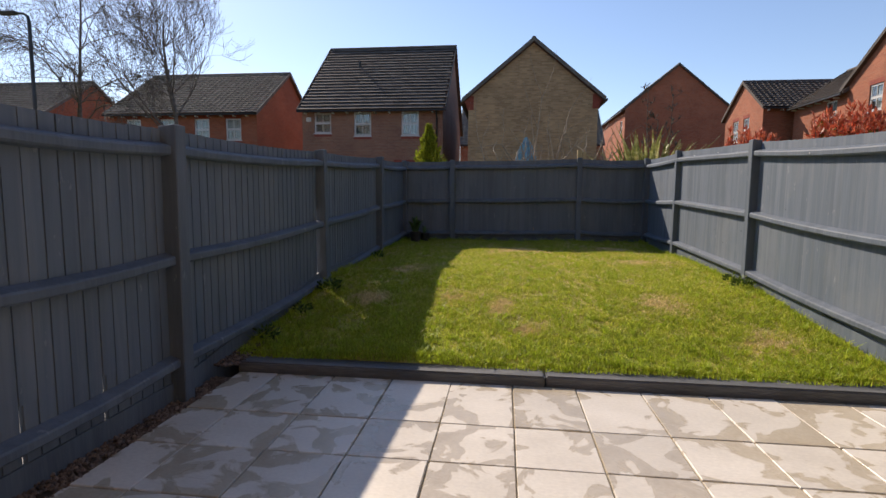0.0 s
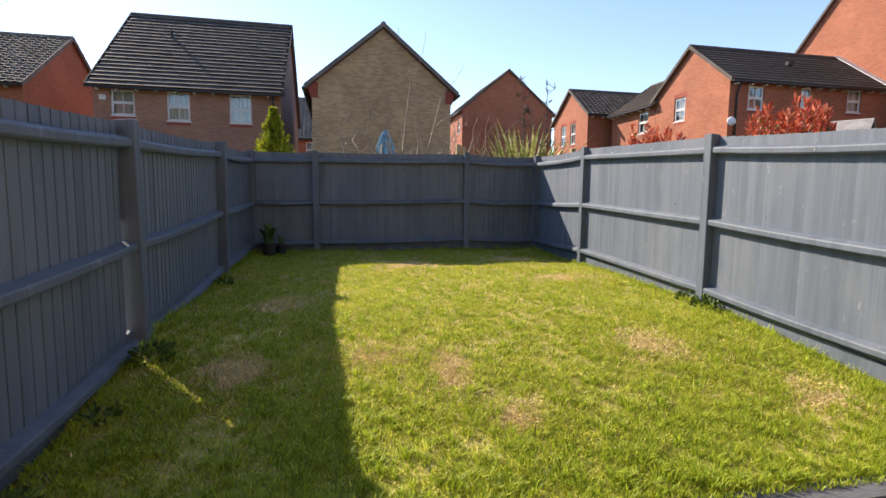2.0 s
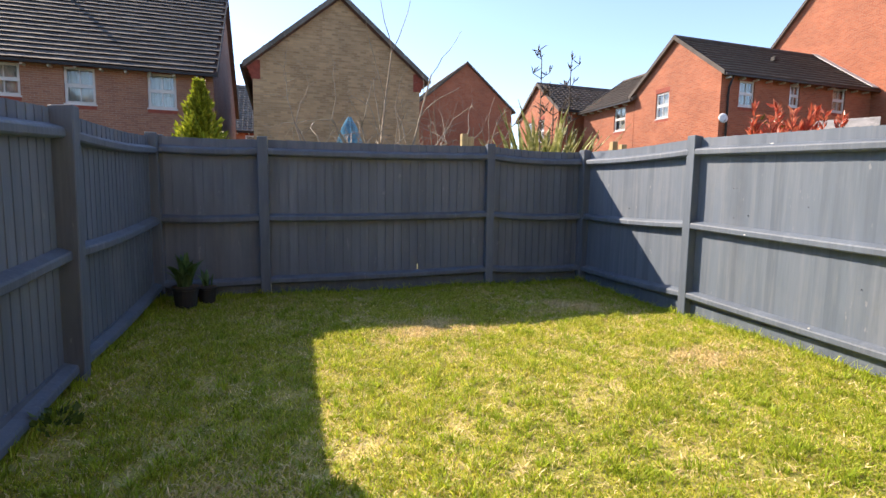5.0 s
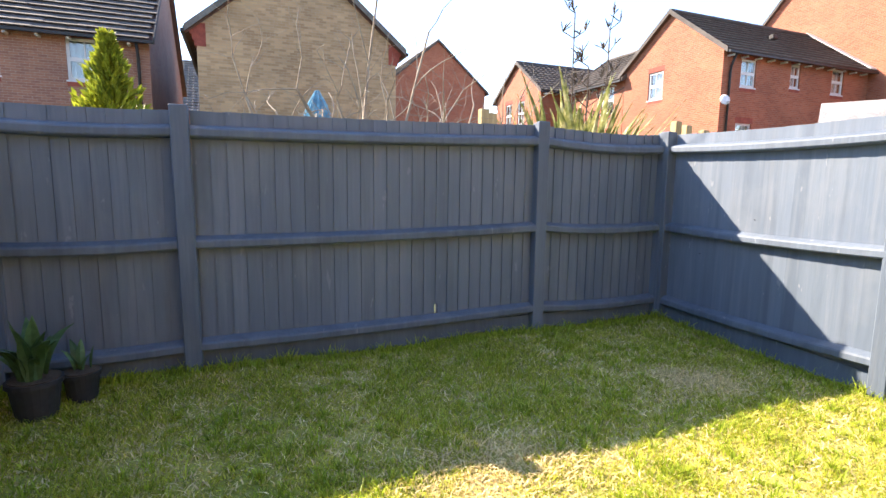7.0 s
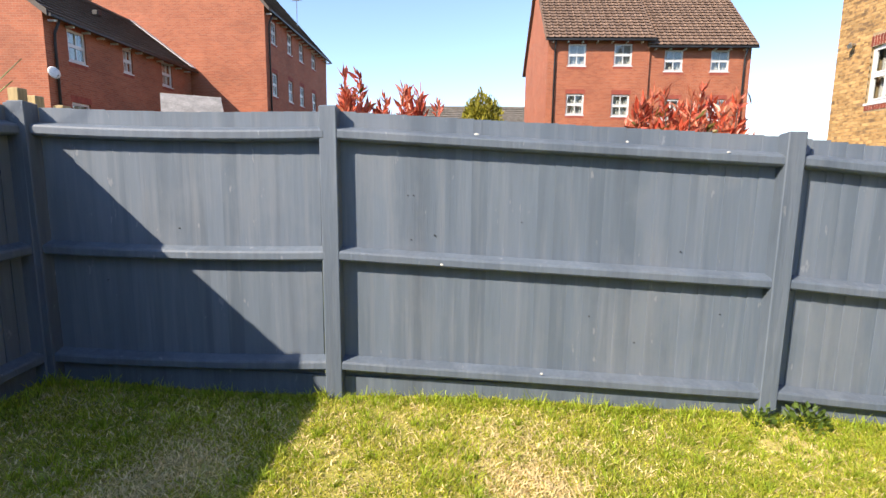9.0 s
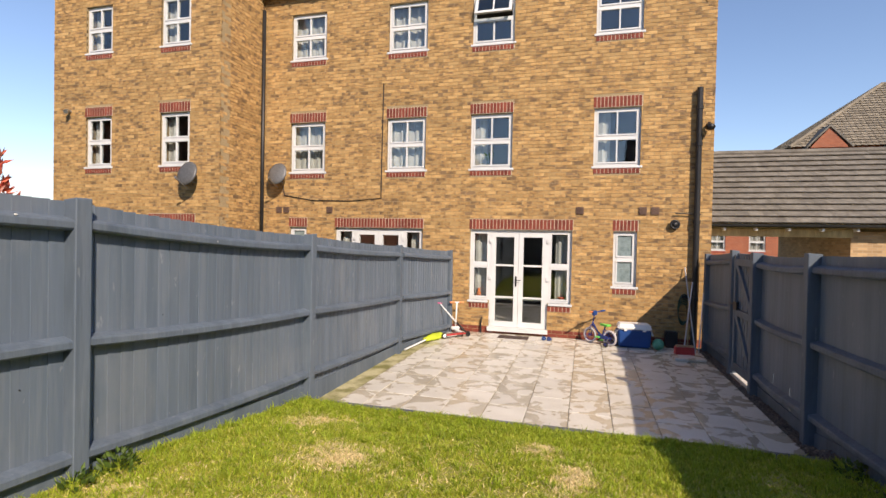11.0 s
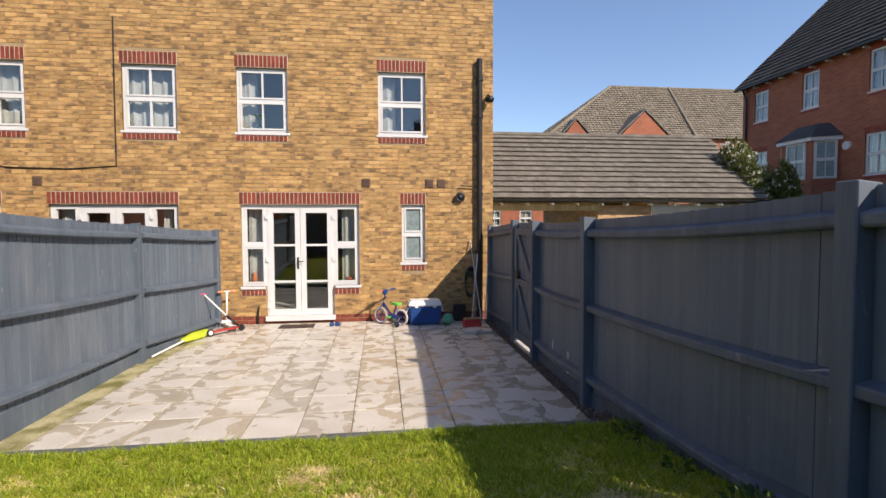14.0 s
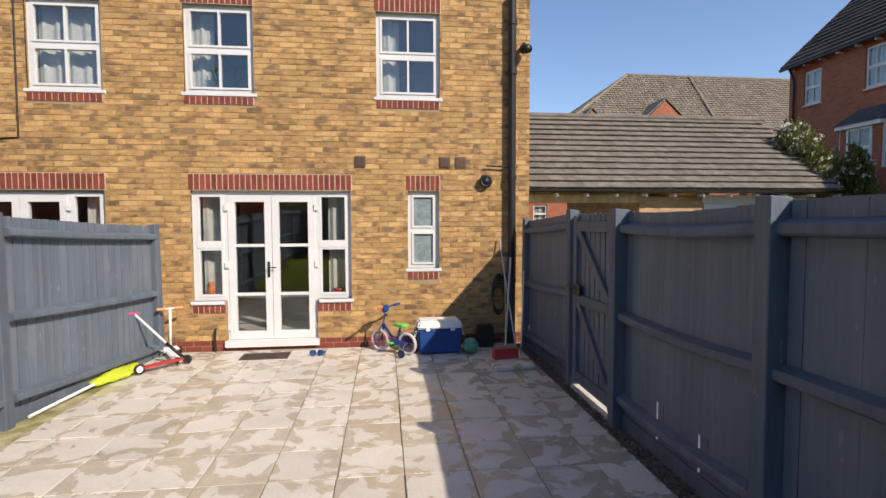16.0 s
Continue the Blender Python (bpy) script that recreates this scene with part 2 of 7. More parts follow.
def stain_slabs():
    """Damp patches that creep in from the edges of each slab and stop at a wavering, sharp line with a darker rim."""
    t, n = SLAB.node_tree, SLAB.node_tree.nodes
    bsdf = n["Principled BSDF"]
    paint = bsdf.inputs["Base Color"].links[0].from_socket
    coord, info, geo = n.new("ShaderNodeTexCoord"), n.new("ShaderNodeObjectInfo"), n.new("ShaderNodeNewGeometry")
    xyz = n.new("ShaderNodeSeparateXYZ")
    link(t, coord.outputs["Generated"], xyz.inputs[0])

    def calc(op, a, b=None):
        k = n.new("ShaderNodeMath")
        k.operation = op
        for at, v in enumerate((a, b)):
            if v is None:
                continue
            if isinstance(v, (int, float)):
                k.inputs[at].default_value = v
            else:
                link(t, v, k.inputs[at])
        return k.outputs[0]
    far = [calc("ABSOLUTE", calc("SUBTRACT", xyz.outputs[i], 0.5)) for i in (0, 1)]
    edge = calc("MAXIMUM", far[0], far[1])                      # 0 in the middle, 0.5 at the rim
    shift = n.new("ShaderNodeVectorMath")
    shift.operation = "ADD"
    link(t, geo.outputs["Position"], shift.inputs[0])
    link(t, calc("MULTIPLY", info.outputs["Random"], 37.0), shift.inputs[1])
    blot = n.new("ShaderNodeTexNoise")
    blot.inputs["Scale"].default_value, blot.inputs["Detail"].default_value, blot.inputs["Distortion"].default_value = 3.2, 4.0, 1.1
    link(t, shift.outputs[0], blot.inputs["Vector"])
    own_level = calc("FRACT", calc("MULTIPLY", info.outputs["Random"], 7.31))
    damp = calc("ADD", calc("ADD", calc("MULTIPLY", edge, 0.28), blot.outputs[0]), calc("MULTIPLY", own_level, 0.11))
    ramp = n.new("ShaderNodeValToRGB")
    cr = ramp.color_ramp
    cr.elements[0].position, cr.elements[0].color = 0.0, (1, 1, 1, 1)
    cr.elements[1].position, cr.elements[1].color = 1.0, (0.68, 0.61, 0.50, 1)
    for at, c in ((0.660, (1, 1, 1)), (0.676, (0.73, 0.68, 0.59)), (0.71, (0.80, 0.755, 0.675)), (0.79, (0.74, 0.69, 0.605))):
        cr.elements.new(at).color = (*c, 1)
    link(t, damp, ramp.inputs[0])
    mix = n.new("ShaderNodeMix")
    mix.data_type, mix.blend_type = "RGBA", "MULTIPLY"
    mix.inputs[0].default_value = 1.0
    link(t, paint, mix.inputs[6])
    link(t, ramp.outputs[0], mix.inputs[7])
    link(t, mix.outputs[2], bsdf.inputs["Base Color"])
    wet = n.new("ShaderNodeMapRange")
    wet.inputs[1].default_value, wet.inputs[2].default_value, wet.inputs[3].default_value, wet.inputs[4].default_value = 0.65, 0.70, 0.46, 0.22
    link(t, damp, wet.inputs[0])
    link(t, wet.outputs[0], bsdf.inputs["Roughness"])


stain_slabs()
JOINT = material("sandy_joint", [(0.27, 0.235, 0.175), (0.38, 0.33, 0.25)], scales=(4, 60), rough=0.95)
MOSS = material("mossy_mortar", [(0.17, 0.16, 0.05), (0.42, 0.38, 0.22)], scales=(3.5, 50), rough=0.95, edges=(0.4, 0.6), bump=0.5)
SLEEPER = material("painted_sleeper", [(0.075, 0.082, 0.09), (0.13, 0.135, 0.14)], scales=(3, 30), stretch=(0.4, 3, 3), rough=0.75, bump=0.5, piece=0.08)
GRAVEL = material("gravel_stone", [(0.075, 0.055, 0.045), (0.20, 0.145, 0.11)], scales=(6, 60), rough=0.85, island=0.45)
SOIL = material("garden_soil", [(0.06, 0.042, 0.028), (0.11, 0.08, 0.05)], scales=(4, 50), rough=1.0, bump=0.8)
TURF = material("turf", [(0.20, 0.21, 0.03), (0.36, 0.32, 0.08), (0.60, 0.48, 0.22)], scales=(1.3, 55), edges=(0.35, 0.75), rough=1.0, bump=0.9, fine=0.4)
BLADE = material("grass_blade", [(0.33, 0.380, 0.032), (0.56, 0.555, 0.07), (0.77, 0.67, 0.24)], scales=(1.6, 14), edges=(0.40, 0.66), rough=0.5, bump=0, island=0.35, fine=0.25, through_light=0.55, spec=0.3)
GROUND = material("ground", [(0.05, 0.075, 0.02), (0.09, 0.1, 0.04)], scales=(0.3, 4), rough=1.0)


# ---- mesh helpers ----
def box(bm, x0, x1, y0, y1, z0, z1, m=None):
    v = [bm.verts.new((x, y, z)) for z in (z0, z1) for y in (y0, y1) for x in (x0, x1)]
    for f in ((0, 2, 3, 1), (4, 5, 7, 6), (0, 1, 5, 4), (1, 3, 7, 5), (3, 2, 6, 7), (2, 0, 4, 6)):
        bm.faces.new([v[i] for i in f])
    if m is not None:
        bmesh.ops.transform(bm, matrix=m, verts=v)
    return v


def prism(bm, outline, axis, a, b):
    """An outline of (p, q) pairs drawn out from a to b along an axis; p, q are the other two axes in order."""
    def at(p, q, s):
        return {"x": (s, p, q), "y": (p, s, q), "z": (p, q, s)}[axis]
    lo = [bm.verts.new(at(p, q, a)) for p, q in outline]
    hi = [bm.verts.new(at(p, q, b)) for p, q in outline]
    k = len(outline)
    bm.faces.new(lo[::-1])
    bm.faces.new(hi)
    for i in range(k):
        bm.faces.new((lo[i], lo[(i + 1) % k], hi[(i + 1) % k], hi[i]))


def tube(bm, points, radii, sides=8, cap=True):
    """A round bar through points; radii one number or one for each point."""
    points = [Vector(p) for p in points]
    if not isinstance(radii, (list, tuple)):
        radii = [radii] * len(points)
    rings = []
    for i, p in enumerate(points):
        d = (points[min(i + 1, len(points) - 1)] - points[max(i - 1, 0)]).normalized()
        u = d.orthogonal().normalized() if abs(d.z) > 0.9 else d.cross(Vector((0, 0, 1))).normalized()
        w = d.cross(u)
        rings.append([bm.verts.new(p + radii[i] * (math.cos(2 * math.pi * k / sides) * u + math.sin(2 * math.pi * k / sides) * w)) for k in range(sides)])
    for a, b in zip(rings, rings[1:]):
        s = min(range(sides), key=lambda s: (a[0].co - b[s].co).length)
        for k in range(sides):
            bm.faces.new((a[k], a[(k + 1) % sides], b[(k + 1 + s) % sides], b[(k + s) % sides]))
    if cap:
        bm.faces.new(rings[0][::-1])
        bm.faces.new(rings[-1])


def ring(bm, centre, axis, big, small, n=24, k=8):
    """A torus."""
    axis = Vector(axis).normalized()
    u = axis.orthogonal().normalized()
    w = axis.cross(u)
    rows = []
    for i in range(n):
        d = math.cos(2 * math.pi * i / n) * u + math.sin(2 * math.pi * i / n) * w
        rows.append([bm.verts.new(Vector(centre) + d * (big + small * math.cos(2 * math.pi * j / k)) + axis * small * math.sin(2 * math.pi * j / k)) for j in range(k)])
    for i in range(n):
        for j in range(k):
            bm.faces.new((rows[i][j], rows[(i + 1) % n][j], rows[(i + 1) % n][(j + 1) % k], rows[i][(j + 1) % k]))


def bevelled(bm, width, segments=2):
    bmesh.ops.bevel(bm, geom=bm.edges[:], offset=width, segments=segments, affect="EDGES", clamp_overlap=True)
    return bm


def mesh_of(name, bm, mat, smooth=False):
    bmesh.ops.recalc_face_normals(bm, faces=bm.faces)
    me = bpy.data.meshes.new(name)
    bm.to_mesh(me)
    bm.free()
    me.materials.append(mat)
    if smooth:
        me.polygons.foreach_set("use_smooth", [True] * len(me.polygons))
    return me


def quads(name, verts, faces, mat):
    """A mesh from arrays: verts n x 3, faces m x k."""
    me = bpy.data.meshes.new(name)
    verts, faces = np.asarray(verts, np.float32), np.asarray(faces, np.int32)
    m, k = faces.shape
    me.vertices.add(len(verts))
    me.vertices.foreach_set("co", verts.ravel())
    me.loops.add(m * k)
    me.loops.foreach_set("vertex_index", faces.ravel())
    me.polygons.add(m)
    me.polygons.foreach_set("loop_start", np.arange(0, m * k, k, dtype=np.int32))
    me.polygons.foreach_set("loop_total", np.full(m, k, np.int32))
    me.polygons.foreach_set("use_smooth", [False] * m)
    me.update(calc_edges=True)
    me.materials.append(mat)
    return me


def put_part(name, data, parent, m=None, label="", kind=""):
    ob = new(name, data)
    ob.parent = parent
    if m is not None:
        ob.matrix_basis = m
    return tagged(ob, label=label, kind=kind)


def part(name, bm, mat, parent, label="", m=None, smooth=False, kind=""):
    return put_part(name, mesh_of(name, bm, mat, smooth), parent, m, label, kind)


def thing(name, label, category, group="", kind="", m=None):
    ob = new(name)
    ob.empty_display_size = 0.2
    if m is not None:
        ob.matrix_basis = m
    return tagged(ob, label, category, group, kind)


BOX_FACES = np.array([[0, 1, 5, 4], [1, 3, 7, 5], [3, 2, 6, 7], [2, 0, 4, 6], [4, 5, 7, 6], [0, 2, 3, 1]])


def boxes_mesh(name, spans, mat):
    """Many boxes in one mesh; spans n x 6: x0 x1 y0 y1 z0 z1."""
    s = np.asarray(spans, float)
    idx = np.array([[i, 2 + j, 4 + k] for k in (0, 1) for j in (0, 1) for i in (0, 1)])
    verts = s[:, idx].reshape(-1, 3)
    faces = (BOX_FACES[None] + 8 * np.arange(len(s))[:, None, None]).reshape(-1, 4)
    return quads(name, verts, faces, mat)


# ---- walls, windows, roofs (each in a frame of its own: x along the wall, outside is -y) ----
def wall_slab(bm, x0, x1, z0, z1, holes, y0=0.0, thick=0.3, m=None):
    """A wall with real openings: holes are (x0, x1, z0, z1)."""
    xs = sorted({x0, x1, *[min(max(h[i], x0), x1) for h in holes for i in (0, 1)]})
    zs = sorted({z0, z1, *[min(max(h[i], z0), z1) for h in holes for i in (2, 3)]})
    def solid(i, k):
        if not (0 <= i < len(xs) - 1 and 0 <= k < len(zs) - 1):
            return False
        cx, cz = (xs[i] + xs[i + 1]) / 2, (zs[k] + zs[k + 1]) / 2
        return not any(h[0] < cx < h[1] and h[2] < cz < h[3] for h in holes)
    made = []
    def face(*pts):
        v = [bm.verts.new(p) for p in pts]
        made.extend(v)
        bm.faces.new(v)
    y1 = y0 + thick
    for i in range(len(xs) - 1):
        for k in range(len(zs) - 1):
            if not solid(i, k):
                continue
            a, b, c, d = xs[i], xs[i + 1], zs[k], zs[k + 1]
            face((a, y0, c), (b, y0, c), (b, y0, d), (a, y0, d))
            face((b, y1, c), (a, y1, c), (a, y1, d), (b, y1, d))
            if not solid(i - 1, k):
                face((a, y1, c), (a, y0, c), (a, y0, d), (a, y1, d))
            if not solid(i + 1, k):
                face((b, y0, c), (b, y1, c), (b, y1, d), (b, y0, d))
            if not solid(i, k - 1):
                face((a, y0, c), (a, y1, c), (b, y1, c), (b, y0, c))
            if not solid(i, k + 1):
                face((a, y1, d), (a, y0, d), (b, y0, d), (b, y1, d))
    if m is not None:
        bmesh.ops.transform(bm, matrix=m, verts=made)


def raw_mesh(name, bm, mat):
    me = bpy.data.meshes.new(name)
    bm.to_mesh(me)
    bm.free()
    me.materials.append(mat)
    return me


WINDOWS = {}


def window_parts(w, h, style):
    """Meshes of a white sash-look window, w by h, outside at -y: frame, pane, sill, curtain."""
    key = (round(w, 2), round(h, 2), style)
    if key in WINDOWS:
        return WINDOWS[key]
    f, mid = 0.055, h * 0.5
    lights = [(f, w - f, f, mid - 0.03), (f, w - f, mid + 0.03, h - f)]
    bm = bmesh.new()
    wall_slab(bm, 0, w, 0, h, lights if style != "plain" else [(f, w - f, f, h - f)], y0=0.0, thick=0.07)
    bmesh.ops.remove_doubles(bm, verts=bm.verts, dist=0.0005)
    frame_mesh = mesh_of("window_frame", bm, PVC)
    bm = bmesh.new()
    sw, sh, e, bar = w - 2 * f, mid - 0.03 - f, 0.03, 0.014
    glazed = [(e, sw / 2 - bar, e, sh - e), (sw / 2 + bar, sw - e, e, sh - e)] if style in ("bars", "open") else [(e, sw - e, e, sh - e)]
    wall_slab(bm, 0, sw, 0, sh, glazed, y0=-0.012, thick=0.055)
    bmesh.ops.remove_doubles(bm, verts=bm.verts, dist=0.0005)
    sash = mesh_of("sash", bm, PVC)
    bm = bmesh.new()
    box(bm, f + 0.01, w - f - 0.01, 0.018, 0.024, 0.01, mid - f - 0.04)
    pane = mesh_of("pane", bm, FROSTED if style == "frosted" else PANE)
    bm = bmesh.new()
    box(bm, -0.04, w + 0.04, -0.075, 0.06, -0.05, 0.0)
    bevelled(bm, 0.008)
    sill = mesh_of("sill", bm, PVC)
    WINDOWS[key] = (frame_mesh, pane, sill, mid, f, sash)
    return WINDOWS[key]


def curtain_mesh(w, h, seed):
    rng = random.Random(seed)
    n = 40
    xs = np.linspace(0, w, n)
    ys = 0.016 * np.sin(xs * (30 + 8 * rng.random()) + rng.random() * 6) + 0.006 * np.sin(xs * 71)
    verts = np.array([[x, y, z] for z in (0, h) for x, y in zip(xs, ys)] + [[x, y + 0.006, z] for z in (0, h) for x, y in zip(xs, ys)])
    faces = [[i, i + 1, n + i + 1, n + i] for i in range(n - 1)] + [[2 * n + i + 1, 2 * n + i, 3 * n + i, 3 * n + i + 1] for i in range(n - 1)]
    me = quads("curtain", verts, faces, CURTAIN)
    me.polygons.foreach_set("use_smooth", [True] * len(me.polygons))
    return me


def add_window(parent, x0, x1, z0, z1, style="bars", setback=0.06, m=None, curtains="", sill=True, label=""):
    """A window in an opening of a wall whose outside is y = 0; m turns the wall's frame into its house's."""
    w, h = x1 - x0, z1 - z0
    fr, pane, sl, mid, f, sash = window_parts(w, h, style)
    m = m or Matrix.Identity(4)
    win = put_part("window", fr, parent, m @ pose(x0, setback, z0), label)
    for low in (f, mid + 0.03):
        if style == "open" and low > f:
            continue
        put_part("sash", sash, win, pose(f, 0, low))
        p = put_part("pane", pane, win, pose(0, 0, low))
        p.visible_shadow = False
    if sill:
        put_part("sill", sl, win)
    if "n" in curtains:
        put_part("curtain", curtain_mesh(w - 0.06, h - 0.08, x0), win, pose(0.03, 0.17, 0.04), "white net curtain")
    if "l" in curtains:
        put_part("curtain", curtain_mesh(w * 0.33, h - 0.08, x0 + 1), win, pose(0.03, 0.17, 0.04), "white curtain drawn aside")
    if "r" in curtains:
        put_part("curtain", curtain_mesh(w * 0.33, h - 0.08, x0 + 2), win, pose(w * 0.67 - 0.03, 0.17, 0.04), "white curtain drawn aside")
    return win


def tile_slope(length, run, rise, gauge=0.3, width=0.33, rolled=False, seed=0, skip_rows=0, hips=(0.0, 0.0)):
    """Arrays of the overlapping tiles of one slope: eave along x at y = 0, z = 0, rising towards +y."""
    rng = np.random.default_rng(seed)
    slope = math.hypot(run, rise)
    rows, cols = max(1, int(round(slope / gauge))), max(1, int(round(length / width)))
    g, w = slope / rows, length / cols
    prof = [(0, 0), (0.1, 0.028), (0.3, 0.032), (0.42, 0.004), (0.995, 0)] if rolled else [(0.0, 0), (0.985, 0)]
    px, pz = np.array([p[0] for p in prof]) * w, np.array([p[1] for p in prof])
    k = len(prof)
    r, c = np.meshgrid(np.arange(skip_rows, rows), np.arange(cols), indexing="ij")
    r, c = r.ravel(), c.ravel()
    n = len(r)
    up = rng.normal(0, 0.0025, (n, 1))
    x = np.clip(c[:, None] * w + px[None] + (0 if rolled else 0.5 * w) * (r % 2)[:, None] - (0 if rolled else 0.25 * w), 0, length)
    s0, s1 = (r * g)[:, None] + np.zeros((1, k)), (np.minimum((r + 1.12) * g, slope))[:, None] + np.zeros((1, k))
    h0, h1 = 0.080 + pz[None] + up, 0.012 + pz[None] + up
    def to3(s, h):
        cs, sn = run / slope, rise / slope
        xx = np.minimum(np.maximum(x, hips[0] * s * cs), length - hips[1] * s * cs)
        return np.stack([xx, s * cs - h * sn, s * sn + h * cs], -1)
    verts = np.concatenate([to3(s0, h0), to3(s1, h1), to3(s0, h0 - 0.030)], 1)
    tops = [[i, i + 1, k + i + 1, k + i] for i in range(k - 1)]
    fronts = [[2 * k + i, 2 * k + i + 1, i + 1, i] for i in range(k - 1)]
    faces = np.array(tops + fronts)
    faces = (faces[None] + 3 * k * np.arange(n)[:, None, None]).reshape(-1, 4)
    return verts.reshape(-1, 3), faces


def place(verts, m):
    a = np.array(m)
    return verts @ a[:3, :3].T + a[:3, 3]


def gable_house(name, m, length, depth, eave, rise, wall_mat, tile_mat, sides, label, gauge=0.3, width=0.33, rolled=False, overhang=0.3, base=-0.2, verge_mat=None,
                eave_mat=None, pipes=(), group="houses around the garden", dentils=True, trims=True, cap_mat=None):
    """A house in its own frame: front wall at y = 0 facing -y, ridge along x, gables at x = 0 and x = length.
    sides: {"front"|"back"|"left"|"right": [(u0, u1, z0, z1, style, curtains), ...]}, u from the left as seen from outside."""
    ob = thing(name, label, "house", group, m=m)
    half = depth / 2
    frames = {"front": (Matrix.Identity(4), length), "back": (pose(length, depth, 0, 0, 0, 180), length),
              "left": (pose(0, depth, 0, 0, 0, -90), depth), "right": (pose(length, 0, 0, 0, 0, 90), depth)}
    for side, (fm, span) in frames.items():
        holes = sides.get(side, [])
        bm = bmesh.new()
        inset = 0.0 if side in ("front", "back") else 0.3
        wall_slab(bm, inset, span - inset, base, eave, [h[:4] for h in holes], m=fm)
        if side in ("left", "right"):
            tri = bmesh.new()
            prism(tri, [(0.02, eave), (span - 0.02, eave), (span / 2, eave + rise - 0.03)], "y", 0.0, 0.3)
            bmesh.ops.transform(tri, matrix=fm, verts=tri.verts)
            bmesh.ops.recalc_face_normals(tri, faces=tri.faces)
            me = bpy.data.meshes.new("tmp")
            tri.to_mesh(me)
            tri.free()
            bm.from_mesh(me)
            bpy.data.meshes.remove(me)
        put_part("wall", raw_mesh("wall", bm, wall_mat), ob)
        for h in holes:
            u0, u1, z0, z1, style, cur = h
            add_window(ob, u0, u1, z0, z1, style, m=fm, curtains=cur)
        if trims and holes:
            spans = [(h[0] - 0.05, h[1] + 0.05, -0.004, 0.05, h[3] + 0.004, min(h[3] + 0.22, eave - 0.06)) for h in holes if h[3] + 0.12 < eave] + [(h[0] - 0.02, h[1] + 0.02, -0.006, 0.05, h[2] - 0.17, h[2] - 0.055) for h in holes]
            me = boxes_mesh("brick_trim", spans, TRIM_RED)
            me.transform(fm)
            put_part("brick_trim", me, ob, label="red brick heads and sills", kind="stuff")
    # roof: tiled slopes on boards, ridge, gutters and white eave blocks
    run, oh = half + overhang, overhang
    drop = oh * rise / half
    parts_v, parts_f, count = [], [], 0
    for fm, sd in ((pose(-oh * 0.5, -oh, eave - drop), 1), (pose(length + oh * 0.5, depth + oh, eave - drop, 0, 0, 180), 2)):
        v, f = tile_slope(length + oh, run, rise + drop, gauge, width, rolled, sd)
        parts_v.append(place(v, fm))
        parts_f.append(f + count)
        count += len(v)
    roof = put_part("roof", quads("roof", np.concatenate(parts_v), np.concatenate(parts_f), tile_mat), ob, kind="stuff")
    bm = bmesh.new()
    for s in (0, 1):
        y0, y1 = (-oh, half) if s == 0 else (depth + oh, half)
        prism(bm, [(y0, eave - drop - 0.02), (y1, eave + rise - 0.02), (y1, eave + rise - 0.10), (y0, eave - drop - 0.10)], "x", -oh * 0.5, length + oh * 0.5)
    put_part("roof_board", mesh_of("roof_board", bm, verge_mat or VERGE_BROWN), ob)
    for x in (-oh * 0.5 - 0.035, length + oh * 0.5 - 0.005):
        for y0, y1 in ((-oh, half), (depth + oh, half)):
            bm = bmesh.new()
            prism(bm, [(y0, eave - drop + 0.10), (y1, eave + rise + 0.10), (y1, eave + rise - 0.10), (y0, eave - drop - 0.10)], "x", x, x + 0.04)
            put_part("verge", mesh_of("verge", bm, cap_mat or tile_mat), ob)
    bm = bmesh.new()
    tube(bm, [(-oh * 0.5, half, eave + rise + 0.02), (length + oh * 0.5, half, eave + rise + 0.02)], 0.11, 8)
    put_part("ridge", mesh_of("ridge", bm, tile_mat), ob)
    for y in (-oh - 0.05, depth + oh + 0.05):
        bm = bmesh.new()
        box(bm, -oh * 0.5, length + oh * 0.5, y - 0.05, y + 0.05, eave - drop - 0.10, eave - drop - 0.01)
        put_part("gutter", mesh_of("gutter", bm, BLACK_PLASTIC), ob)
    if dentils:
        spans = [(x, x + 0.07, -oh + 0.02, -0.0, eave - drop - 0.17, eave - drop - 0.105) for x in np.arange(0.2, length - 0.1, 0.75)]
        put_part("eave_trim", boxes_mesh("eave_trim", spans, eave_mat or PVC), ob, label="white rafter ends under the eave", kind="stuff")
    for x, side_y, top in pipes:
        bm = bmesh.new()
        tube(bm, [(x, -oh, eave - drop - 0.05), (x, -0.09, eave - drop - 0.5), (x, -0.07, eave - 1.0), (x, -0.07, base)], 0.045, 8)
        put_part("downpipe", mesh_of("downpipe", bm, BLACK_PLASTIC, True), ob)
    return ob


# ---- ground, lawn, patio ----
def lawn_z(x, y):
    y = np.asarray(y, float)
    t = np.clip((y - 5.4) / 3.4, 0, 1)
    return 0.09 + 0.33 * (t * t * (3 - 2 * t)) * 0.55 + 0.33 * 0.45 * np.sin(np.clip((y - 5.4) / 3.4, 0, 1) * math.pi / 2) + 0.02 * np.clip(y - 8.8, 0, 5) + 0.012 * np.sin(3.1 * np.asarray(x) + 1.7 * y) + 0.010 * np.sin(2.3 * y - 1.1 * np.asarray(x))


bm = bmesh.new()
box(bm, -900, 900, -900, 900, -0.5, -0.12)
tagged(new("ground", mesh_of("ground", bm, GROUND)), "level ground of grass and tarmac around the houses", "ground", kind="structure")

